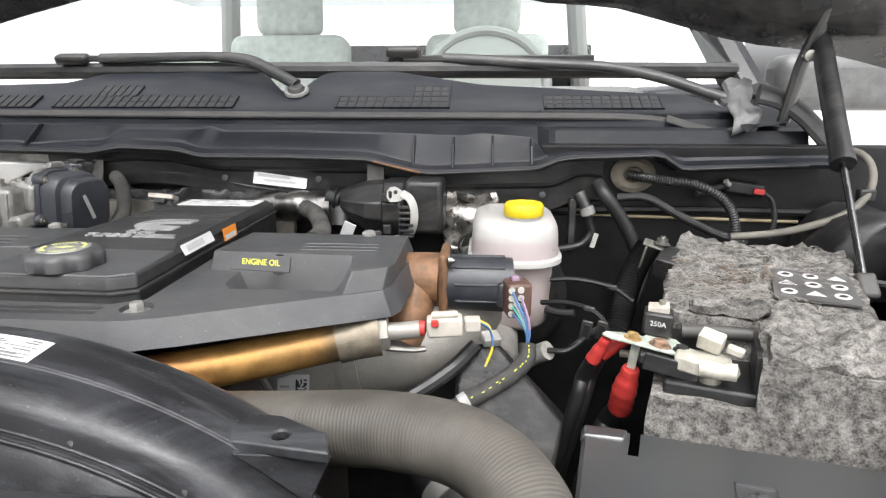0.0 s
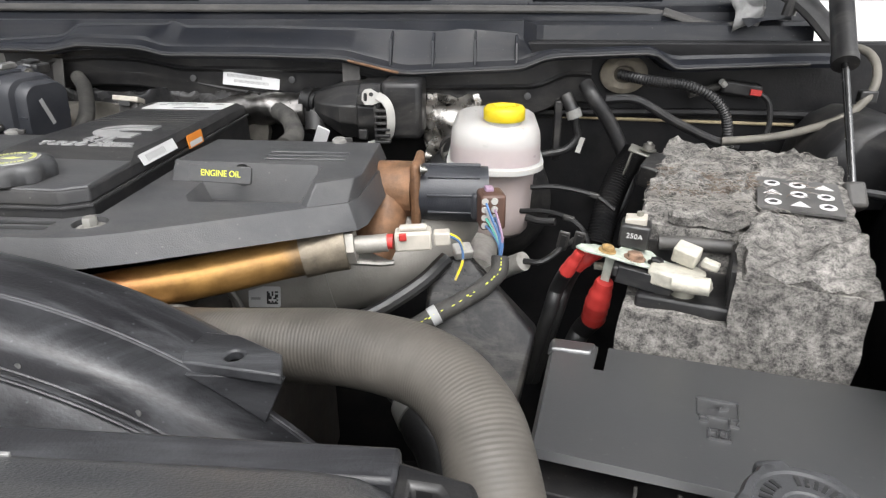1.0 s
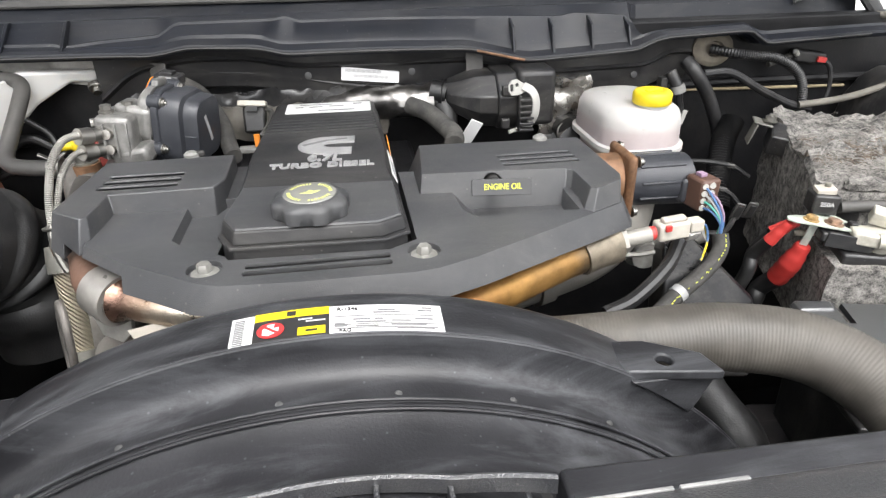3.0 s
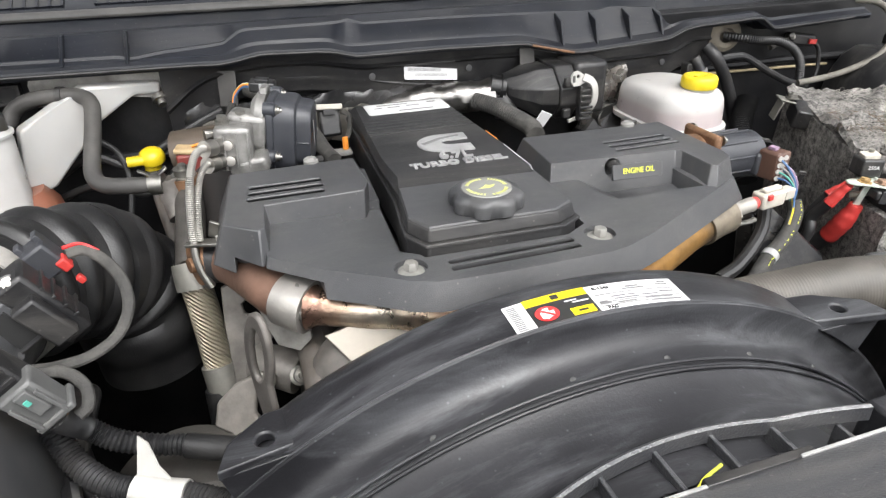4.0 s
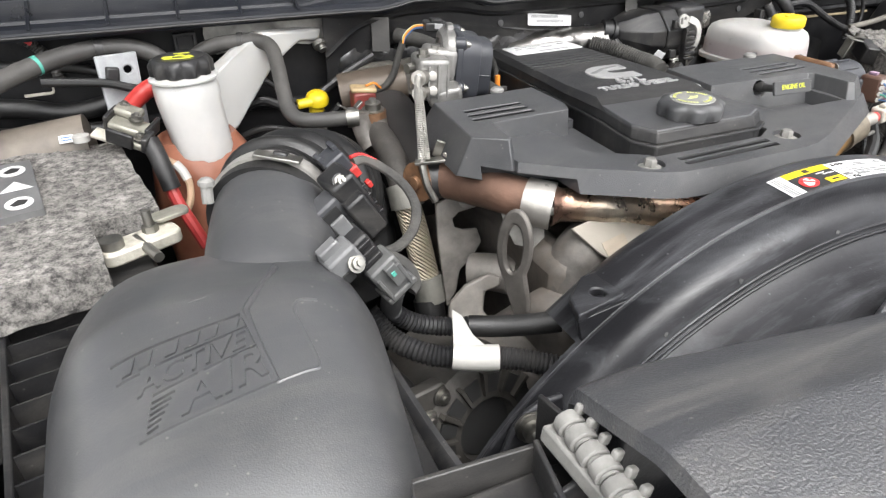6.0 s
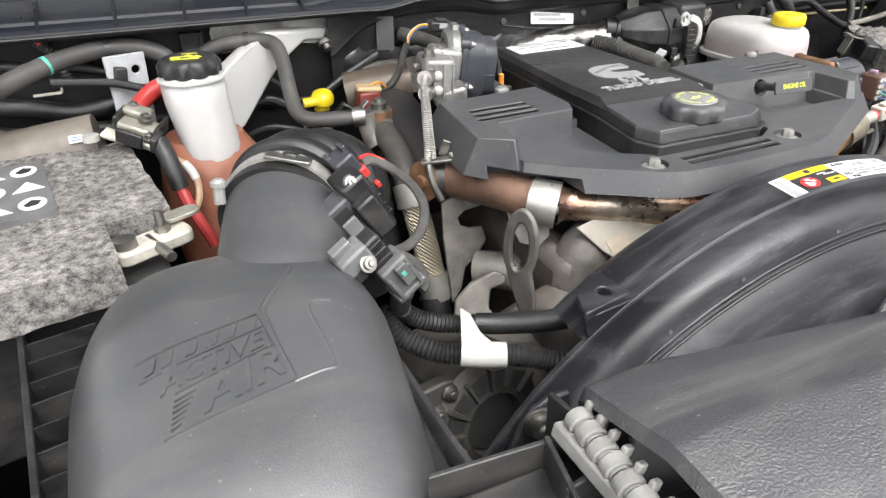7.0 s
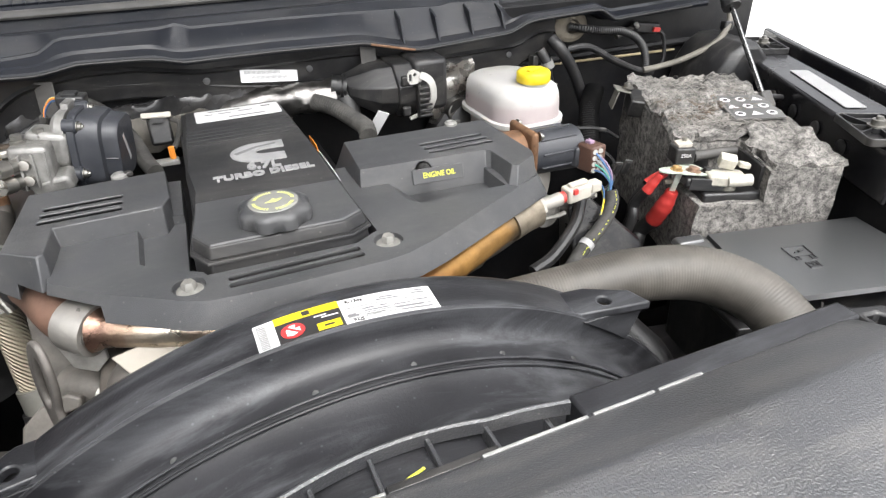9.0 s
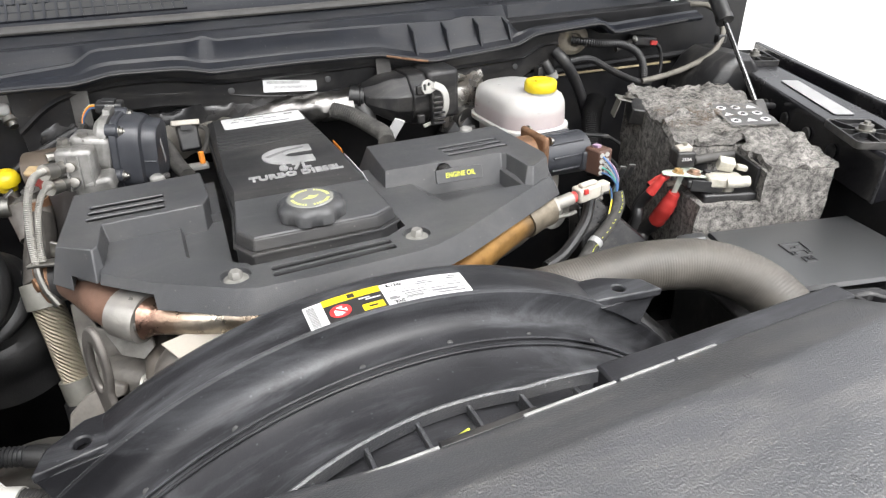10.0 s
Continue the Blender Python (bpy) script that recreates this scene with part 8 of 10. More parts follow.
def coolant_bottle():
    th = thing("coolant_bottle", (-0.57, 0.99, 1.25), "milky plastic coolant bottle with a black warning cap", "bottle")
    cx, cy = -0.578, 1.000

    def hexring(k, z, dx=0.0, dy=0.0, r=0.046):
        out = []
        for i in range(24):
            u = 2 * math.pi * i / 24
            q = r * k * 0.93 / max(math.cos(((u + 0.3) % (math.pi / 3)) - math.pi / 6), 0.94)
            out.append(Vector((cx + dx + q * math.cos(u), cy + dy + q * math.sin(u), z)))
        return out
    part("column", stack(bmesh.new(), [hexring(0.70, 1.318, 0.010, -0.020), hexring(0.84, 1.335, 0.009, -0.018), hexring(0.92, 1.41, 0.005, -0.010), hexring(0.985, 1.465), hexring(1.0, 1.488), hexring(0.86, 1.502)]), TANKCOOLANT, th, angle=50)
    part("lower_chamber", stack(bmesh.new(), [hexring(0.95, 1.20, 0.005, 0.012, 0.085), hexring(1.0, 1.32, 0.002, 0.014, 0.084), hexring(0.92, 1.385, 0.0, 0.016, 0.080), hexring(0.72, 1.412, 0.0, 0.018, 0.078)]), AMBER, th, "amber coolant in the lower chamber")
    part("neck", turned([(0.041, 0), (0.0465, 0.002), (0.0465, 0.005), (0.040, 0.008), (0.034, 0.012), (0.034, 0.022), (0.0, 0.022)], (cx, cy, 1.496), seg=36), TANK, th)
    n = 60
    rings = []
    for r, z in ((0.0385, 1.503), (0.0405, 1.505), (0.0405, 1.519), (0.038, 1.5255), (0.033, 1.5275), (0.031, 1.5262)):
        rings.append([Vector((cx + (r + 0.0026 * math.cos(10 * u) * (1.504 < z < 1.522)) * math.cos(u), cy + (r + 0.0026 * math.cos(10 * u) * (1.504 < z < 1.522)) * math.sin(u), z)) for u in (2 * math.pi * k / n for k in range(n))])
    cap = part("cap", stack(bmesh.new(), rings), BLACK, th, "black screw cap", angle=50)
    m = Matrix.Translation((cx, cy, 1.5266)) @ Matrix.Rotation(radians(-12), 4, "Z") @ Matrix.Diagonal((0.85, 0.85, 1, 1))
    part("triangle_print", slab(slab(bmesh.new(), [(-0.010, 0.002), (0.010, 0.002), (0.0, 0.018)], 0, 0.0007, m), [(0.004, -0.006), (0.024, -0.006), (0.014, 0.008)], 0, 0.0007, m), YELLOWINK, cap, "yellow printed warning triangles", smooth=False)
    part("bar_print", slab(slab(slab(bmesh.new(), [(-0.026, -0.008), (-0.010, -0.008), (-0.010, 0.004), (-0.026, 0.004)], 0, 0.0007, m), [(-0.022, -0.016), (0.02, -0.016), (0.02, -0.012), (-0.022, -0.012)], 0, 0.0007, m), [(-0.012, 0.022), (0.012, 0.022), (0.012, 0.025), (-0.012, 0.025)], 0, 0.0007, m), YELLOWINK, cap, "yellow printed bars", smooth=False)
    # the wide wing that reaches to the firewall
    bm = bmesh.new()
    face = [(-0.548, 1.02, 1.390), (-0.535, 1.035, 1.490), (-0.487, 1.06, 1.513), (-0.453, 1.09, 1.530), (-0.350, 1.122, 1.522), (-0.355, 1.122, 1.503), (-0.390, 1.112, 1.507), (-0.440, 1.09, 1.478), (-0.514, 1.05, 1.400)]
    stack(bm, [[Vector(p) for p in face], [Vector(p) + Vector((-0.012, 0.026, 0)) for p in face]])
    part("wing", bm, TANK, th, "milky flat side chamber", bevel=0.005, seg=3)
    TB = Matrix.Translation((-0.672, 1.085, 1.462)) @ turn3(88, 12, 14).to_4x4()
    bm = carve(slab(bmesh.new(), [(-0.030, 0.055), (0.026, 0.066), (0.040, -0.040), (0.030, -0.075), (-0.006, -0.075)][::-1], -0.004, 0.004, TB), lathe(bmesh.new(), [(0.0, -0.02), (0.006, -0.02), (0.006, 0.02), (0.0, 0.02)], TB @ Matrix.Translation((0.014, 0.040, 0)), 16))
    tb = part("left_tab", bm, mat("grey_tab", (0.34, 0.35, 0.36), 0.45), th, "pale grey mounting tab", bevel=0.002)
    part("tab_clip", one_box(TB @ Vector((-0.008, 0.030, 0.006)), (0.018, 0.012, 0.026), (0, 12, 14)), BLACK, tb, bevel=0.003)
    part("thin_hose", one_tube([(-0.76, 1.06, 1.500), (-0.72, 1.065, 1.494), (-0.68, 1.070, 1.486), (-0.645, 1.070, 1.474), (-0.622, 1.058, 1.478), (-0.612, 1.045, 1.490)], 0.0062, 10, 6), RUBBER, th, "thin black hose")
    part("wing_bolt", turned([(0.012, 0), (0.012, 0.008), (0.007, 0.008), (0.007, 0.016), (0.0, 0.016)], (-0.358, 1.12, 1.500), (0.2, -0.6, -0.6), 12), STEEL, th)
    # hoses over and past the bottle
    hs = thing("coolant_hose", (-0.44, 0.92, 1.44), "grey rubber coolant hose with spring clips", "hose", "coolant hoses")
    part("hose", one_tube([(-0.565, 1.100, 1.485), (-0.552, 1.105, 1.504), (-0.522, 1.100, 1.517), (-0.485, 1.093, 1.520), (-0.458, 1.083, 1.519), (-0.444, 1.066, 1.511), (-0.443, 1.035, 1.490), (-0.446, 0.995, 1.460), (-0.446, 0.965, 1.440), (-0.434, 0.947, 1.431), (-0.405, 0.934, 1.430), (-0.360, 0.922, 1.431)], 0.0112, 16, 8), HOSEGREY, hs)
    part("spring_clip", one_tube([(-0.372, 0.925, 1.4305), (-0.364, 0.923, 1.431), (-0.355, 0.921, 1.431)], 0.0145, 14, 2), STEEL, hs)
    for k in (-1, 1):
        part("clip_ear", one_box((-0.366 + 0.012 * k, 0.922, 1.449), (0.014, 0.010, 0.003), (0, -35 * k, 15)), STEEL, hs, bevel=0.001)
    part("cable_tie", one_tube([(-0.489, 1.094, 1.520), (-0.485, 1.093, 1.520), (-0.481, 1.092, 1.520)], 0.0135, 14, 2), BLACK, hs)
    h2 = thing("coolant_hose", (-0.85, 0.95, 1.4), "grey rubber coolant hose behind the bottle", "hose", "coolant hoses")
    part("hose", one_tube([(-1.0, 0.86, 1.44), (-0.93, 0.92, 1.470), (-0.84, 1.01, 1.500), (-0.76, 1.070, 1.521), (-0.69, 1.105, 1.528), (-0.64, 1.110, 1.524), (-0.605, 1.105, 1.506), (-0.592, 1.10, 1.47)], 0.0130, 16, 8), HOSEGREY, h2)
    part("cable_tie", one_tube([(-0.688, 1.105, 1.528), (-0.682, 1.106, 1.5275), (-0.676, 1.1065, 1.527)], 0.0150, 14, 2), BLACK, h2)
    part("green_band", one_tube([(-0.7625, 1.068, 1.5203), (-0.760, 1.070, 1.521), (-0.7575, 1.0715, 1.5215)], 0.0134, 14, 2), WIREGREEN, h2)
    # washer motor or pump far behind, and pipes
    pm = thing("coolant_pump", (-0.78, 1.04, 1.35), "tan plastic pump body with a label behind the battery", "pump")
    part("body", one_tube([(-0.84, 1.05, 1.40), (-0.78, 1.05, 1.405), (-0.72, 1.05, 1.41)], 0.042, 24, 4), mat("tan_plastic", (0.14, 0.12, 0.10), 0.5), pm)
    st, m = sticker("label", (-0.745, 1.012, 1.432), 0.018, 0.011, turn3(50, 0, 0), pm, "small white label")
    bars("print", m, [(0, 0.002, 0.013, 0.0018), (0, -0.002, 0.013, 0.0018)], WIREBLUE, st)
    part("cap", turned([(0.011, 0), (0.011, 0.008), (0.0, 0.010)], (-0.725, 1.0, 1.430), seg=20), WHITE, pm, "cream plastic nut")


coolant_bottle()


GEARALU = mat("gear_case_alloy", (0.22, 0.215, 0.205), 0.42, 0.45, 0.35, 60, 0.5, 220, dust=0.25, dustcol=(0.16, 0.14, 0.12))


DULLCAST = mat("dull_cast", (0.12, 0.11, 0.10), 0.55, 0.3, 0.4, 60, 0.4, 260, dust=0.3)


def turbo_side():
    ac = thing("turbo_actuator", (-0.22, 0.90, 1.42), "turbo actuator with an alloy gear case and blue-grey cover", "actuator")
    # cast block with the coolant fittings
    gc = part("gear_case", one_box((-0.254, 0.888, 1.486), (0.046, 0.060, 0.058), (0, 4, -8)), GEARALU, ac, "cast alloy gear case", bevel=0.007, seg=3)
    part("case_web", one_box((-0.235, 0.902, 1.500), (0.050, 0.040, 0.044), (0, 10, -14)), GEARALU, gc, bevel=0.008, seg=3)
    part("case_foot", one_box((-0.240, 0.872, 1.462), (0.050, 0.034, 0.022), (6, -8, -12)), GEARALU, gc, bevel=0.006, seg=3)
    for k in range(3):
        part("case_rib", one_box((-0.268 + 0.014 * k, 0.857, 1.484), (0.003, 0.006, 0.046), (0, 4, -8)), GEARALU, gc, bevel=0.001)
    for x, y in ((-0.266, 0.880), (-0.243, 0.893)):
        part("top_plug", turned([(0.0095, 0), (0.0095, 0.005), (0.007, 0.006), (0.007, 0.012), (0.0, 0.012)], (x, y, 1.514), (0.05, 0, 1), 6), STEEL, gc)
    part("side_port", one_tube([(-0.272, 0.890, 1.500), (-0.284, 0.886, 1.501), (-0.290, 0.884, 1.501)], 0.007, 10, 3), STEEL, gc)
    C = Matrix.Translation((-0.205, 0.925, 1.485)) @ Euler((0, radians(96), radians(-15))).to_matrix().to_4x4()
    out = rounded(0.054, 0.046, 0.028, 6)
    bm = bmesh.new()
    stack(bm, [[C @ Vector((x, y, 0)) for x, y in out], [C @ Vector((x, y, 0.010)) for x, y in out]])
    fl = part("cover_flange", bm, GREYBLUE, ac, bevel=0.002)
    bm = bmesh.new()
    stack(bm, [[C @ Vector((x * k, y * k, z)) for x, y in out] for k, z in ((0.30, -0.022), (0.55, -0.022), (0.58, -0.017), (0.70, -0.017), (0.73, -0.021), (0.88, -0.020), (1.0, -0.013), (1.02, -0.002))])
    part("mount_plate", bm, GEARALU, ac, "round grooved alloy back plate", angle=35)
    part("plate_arm", slab(bmesh.new(), [(-0.062, -0.012), (-0.062, 0.010), (-0.045, 0.024), (-0.030, -0.022)], -0.012, -0.002, C), GEARALU, ac, bevel=0.002)
    # stepped cover with a flat face and a raised rim
    bm = bmesh.new()
    stack(bm, [[C @ Vector((x * k, y * k + dy, z)) for x, y in out] for k, z, dy in ((0.93, 0.010, 0), (0.92, 0.030, 0), (0.88, 0.036, 0), (0.80, 0.038, 0.004), (0.78, 0.052, 0.004), (0.74, 0.056, 0.004), (0.3, 0.057, 0.004))])
    cv = part("cover", bm, GREYBLUE, ac, "blue-grey stepped cover", angle=32)
    part("printed_bar", slab(bmesh.new(), [(-0.022, -0.003), (0.020, -0.003), (0.020, 0.003), (-0.022, 0.003)], 0.0571, 0.0576, C @ Matrix.Rotation(radians(24), 4, "Z")), GREYINK, cv, "small pale print, plain bar", smooth=False)
    for k in range(9):
        u = radians(-84 + 21 * k)
        part("cover_rib", one_tube([C @ Vector((0.043 * math.cos(u), 0.036 * math.sin(u) + 0.004, z)) for z in (0.036, 0.046, 0.054)], 0.0016, 6, 2), GREYBLUE, cv)
    for x, y in ((-0.048, 0.016), (0.020, -0.046), (0.050, 0.026), (-0.040, -0.036), (0.0, 0.047)):
        ear = part("ear", turned([(0.0095, -0.002), (0.0095, 0.012), (0.0075, 0.014), (0.0, 0.014)], C @ Vector((x, y, -0.001)), C.to_3x3() @ Vector((0, 0, 1)), 14), GREYBLUE, fl)
        hexbolt(C @ Vector((x, y, 0.013)), C.to_3x3() @ Vector((0, 0, 1)), 0.0048, fl)
    pg = part("wire_plug", one_box((-0.206, 0.980, 1.534), (0.036, 0.028, 0.015), (0, 6, -10)), BLACK, ac, bevel=0.003)
    part("plug_latch", one_box((-0.206, 0.976, 1.543), (0.018, 0.018, 0.005), (0, 6, -10)), BLACK, pg, bevel=0.001)
    part("plug_window", one_box((-0.206, 0.9655, 1.536), (0.012, 0.002, 0.007), (0, 6, -10)), GREYINK, pg)
    for k, mt in enumerate((ORANGEINK, YELLOW, PAPER, WIREBLUE, WIREBLUE, WIREGREEN)):
        part("wire", one_tube([(-0.222, 0.985 + 0.003 * (k % 3), 1.536 - 0.003 * (k // 3)), (-0.234, 0.997 + 0.002 * (k % 3), 1.533 - 0.003 * (k // 3)), (-0.246, 1.006 + 0.003 * (k % 3), 1.519 - 0.003 * (k // 3)), (-0.251, 1.006, 1.503)], 0.0014, 6, 6), mt, ac)
    part("wire_sleeve", one_tube([(-0.250, 1.008, 1.508), (-0.258, 1.010, 1.488), (-0.268, 1.010, 1.462), (-0.284, 1.010, 1.444), (-0.305, 1.010, 1.438)], 0.0055, 10, 6), TAPE, ac)
    for z in (1.4950, 1.4745):
        fx = part("fitting", one_tube([(-0.268, 0.866, z), (-0.276, 0.856, z), (-0.284, 0.846, z + 0.002)], 0.0085, 12, 3), STEEL, ac)
        part("hose_collar", one_tube([(-0.281, 0.850, z + 0.001), (-0.286, 0.843, z + 0.002), (-0.291, 0.836, z + 0.004)], 0.0105, 12, 2), CHROME, fx)
        part("stud", turned([(0.0065, 0), (0.0065, 0.010), (0.0, 0.011)], (-0.262, 0.862, z - 0.002), (-0.2, -1, 0.2), 10), CHROME, ac)
    ln = thing("braided_coolant_line", (-0.30, 0.79, 1.40), "braided steel coolant lines bending down to a bracket", "hose")
    part("outer_line", one_tube([(-0.284, 0.846, 1.496), (-0.292, 0.834, 1.501), (-0.301, 0.814, 1.500), (-0.309, 0.794, 1.484), (-0.314, 0.780, 1.460), (-0.317, 0.770, 1.436), (-0.319, 0.765, 1.414)], 0.0046, 12, 8), BRAID, ln)
    part("inner_line", one_tube([(-0.284, 0.846, 1.476), (-0.291, 0.832, 1.481), (-0.298, 0.812, 1.478), (-0.304, 0.792, 1.464), (-0.308, 0.778, 1.444), (-0.310, 0.768, 1.428), (-0.311, 0.763, 1.414)], 0.0038, 12, 8), BRAID, ln)
    part("bracket", one_box((-0.304, 0.758, 1.413), (0.050, 0.016, 0.004), (0, -6, -25)), STEEL, ln, bevel=0.001)
    part("bracket_tab", one_box((-0.294, 0.765, 1.425), (0.012, 0.004, 0.024), (10, 20, -25)), STEEL, ln, bevel=0.001)
    part("lower_pipe", one_tube([(-0.318, 0.764, 1.414), (-0.319, 0.758, 1.400), (-0.316, 0.752, 1.380), (-0.308, 0.746, 1.360)], 0.0050, 10, 6), STEEL, ln)
    part("spring", one_tube([(-0.292, 0.750, 1.418), (-0.283, 0.750, 1.420), (-0.273, 0.752, 1.424)], 0.0060, 10, 4), BRAID, ln)
    tb = thing("turbocharger", (-0.30, 0.80, 1.3), "rusty turbocharger end with a black sleeve", "turbocharger")
    part("end_disc", turned([(0.027, 0), (0.027, 0.008), (0.020, 0.010), (0.0, 0.010)], (-0.316, 0.776, 1.3795), (-0.90, -0.40, 0.05), 28), RUST, tb, "rusty round end")
    part("sleeve", one_tube([(-0.308, 0.774, 1.3795), (-0.296, 0.769, 1.380), (-0.284, 0.764, 1.380)], 0.0255, 24, 3), RUBBER, tb)
    part("hub", turned([(0.010, 0), (0.009, 0.006), (0.0, 0.007)], (-0.325, 0.772, 1.380), (-0.90, -0.40, 0.05), 16), RUST, tb)
    part("clip_band", one_tube([(-0.288, 0.7655, 1.380), (-0.285, 0.7645, 1.380), (-0.282, 0.763, 1.380)], 0.0270, 24, 1), STEEL, tb, "steel band")
    part("housing", one_tube([(-0.27, 0.84, 1.33), (-0.275, 0.90, 1.35), (-0.28, 0.96, 1.37), (-0.285, 1.02, 1.39)], 0.052, 24, 6), mat("dark_housing", (0.022, 0.020, 0.019), 0.5), tb, "dark sooty housing")
    part("far_casing", one_tube([(-0.345, 1.06, 1.425), (-0.30, 1.05, 1.43), (-0.24, 1.04, 1.435)], 0.034, 24, 4), mat("pale_tan_casting", (0.095, 0.075, 0.058), 0.5, 0.3), tb)
    ds = thing("dipstick", (-0.385, 1.04, 1.38), "yellow dipstick handle on its dark tube", "dipstick")
    part("knob", turned([(0.013, 0), (0.0185, 0.005), (0.0195, 0.012), (0.0165, 0.020), (0.010, 0.0245), (0.0, 0.026)], (-0.383, 1.072, 1.410), (0, -0.25, 1), 20), YELLOW, ds)
    part("grip", one_tube([(-0.417, 1.060, 1.4200), (-0.401, 1.060, 1.4205), (-0.383, 1.063, 1.4215)], 0.0082, 12, 4, flat=0.8), YELLOW, ds)
    part("collar", turned([(0.013, 0), (0.012, 0.012), (0.0, 0.012)], (-0.385, 1.073, 1.401), seg=16), YELLOW, ds)
    part("stick_tube", one_tube([(-0.385, 1.075, 1.408), (-0.383, 1.06, 1.35), (-0.37, 1.03, 1.25)], 0.011, 12, 5), BLOCK, ds)
    sn = thing("pressure_sensor_plug", (-0.325, 0.96, 1.41), "wine-red sensor plug with a cream cap", "sensor")
    part("body", one_box((-0.323, 1.004, 1.424), (0.036, 0.032, 0.040)), WINE, sn, bevel=0.004)
    part("cap", one_box((-0.322, 1.003, 1.447), (0.040, 0.028, 0.008), (0, 5, -10)), mat("tan_cap_plastic", (0.42, 0.31, 0.17), 0.5), sn, "cream cap", bevel=0.003)
    part("wire", one_tube([(-0.318, 1.000, 1.452), (-0.304, 1.002, 1.454), (-0.292, 1.006, 1.444)], 0.0018, 8, 5), ORANGEINK, sn)
    pp = thing("bypass_pipe", (-0.335, 0.80, 1.2), "coolant pipe with a woven steel sleeve and hose ends", "pipe")
    part("connector", one_tube([(-0.352, 0.928, 1.435), (-0.350, 0.926, 1.420), (-0.346, 0.918, 1.400), (-0.342, 0.905, 1.385)], 0.0165, 16, 4), DULLCAST, pp)
    part("elbow", one_tube([(-0.330, 0.930, 1.428), (-0.329, 0.926, 1.412), (-0.330, 0.912, 1.398)], 0.0185, 16, 4), DULLCAST, pp)
    part("rusty_ring", one_tube([(-0.330, 0.930, 1.420), (-0.330, 0.930, 1.428), (-0.330, 0.930, 1.434)], 0.0195, 16, 2), RUST, pp, "rust-stained ring")
    hexbolt((-0.330, 0.930, 1.434), (0, -0.1, 1), 0.0115, pp)
    part("upper_hose", one_tube([(-0.330, 0.920, 1.405), (-0.328, 0.885, 1.396), (-0.330, 0.840, 1.382), (-0.3325, 0.803, 1.360)], 0.0190, 18, 6), mat("brown_hose", (0.042, 0.038, 0.034), 0.6, 0, 0.3, 40, 0.3, 400, dust=0.3), pp, "dusty brown-grey hose")
    part("upper_ferrule", one_tube([(-0.3325, 0.808, 1.364), (-0.332, 0.800, 1.350), (-0.331, 0.794, 1.336)], 0.0240, 20, 3), FERRULE, pp)
    part("woven_section", one_tube([(-0.331, 0.795, 1.338), (-0.3265, 0.780, 1.300), (-0.3235, 0.766, 1.262), (-0.3215, 0.758, 1.238)], 0.0190, 20, 8), BELLOW, pp, "woven steel sleeve")
    part("lower_ferrule", one_tube([(-0.3215, 0.758, 1.240), (-0.320, 0.752, 1.222), (-0.319, 0.747, 1.204)], 0.0230, 20, 3), FERRULE, pp)
    part("lower_hose", one_tube([(-0.324, 0.748, 1.208), (-0.324, 0.738, 1.18), (-0.324, 0.72, 1.12)], 0.022, 16, 4), RUBBER, pp)


turbo_side()


PALEALU = mat("pale_alloy", (0.175, 0.163, 0.148), 0.5, 0.25, 0.3, 50, 0.4, 260, dust=0.35, dustcol=(0.26, 0.22, 0.18))
# dirty alloy, darkened further to paint the shade deep in the bay
BAYSHADEALU = mat("bay_shade_alloy", (0.050, 0.047, 0.043), 0.55, 0.3, 0.3, 50, 0.4, 260, dust=0.3, dustcol=(0.10, 0.085, 0.07))


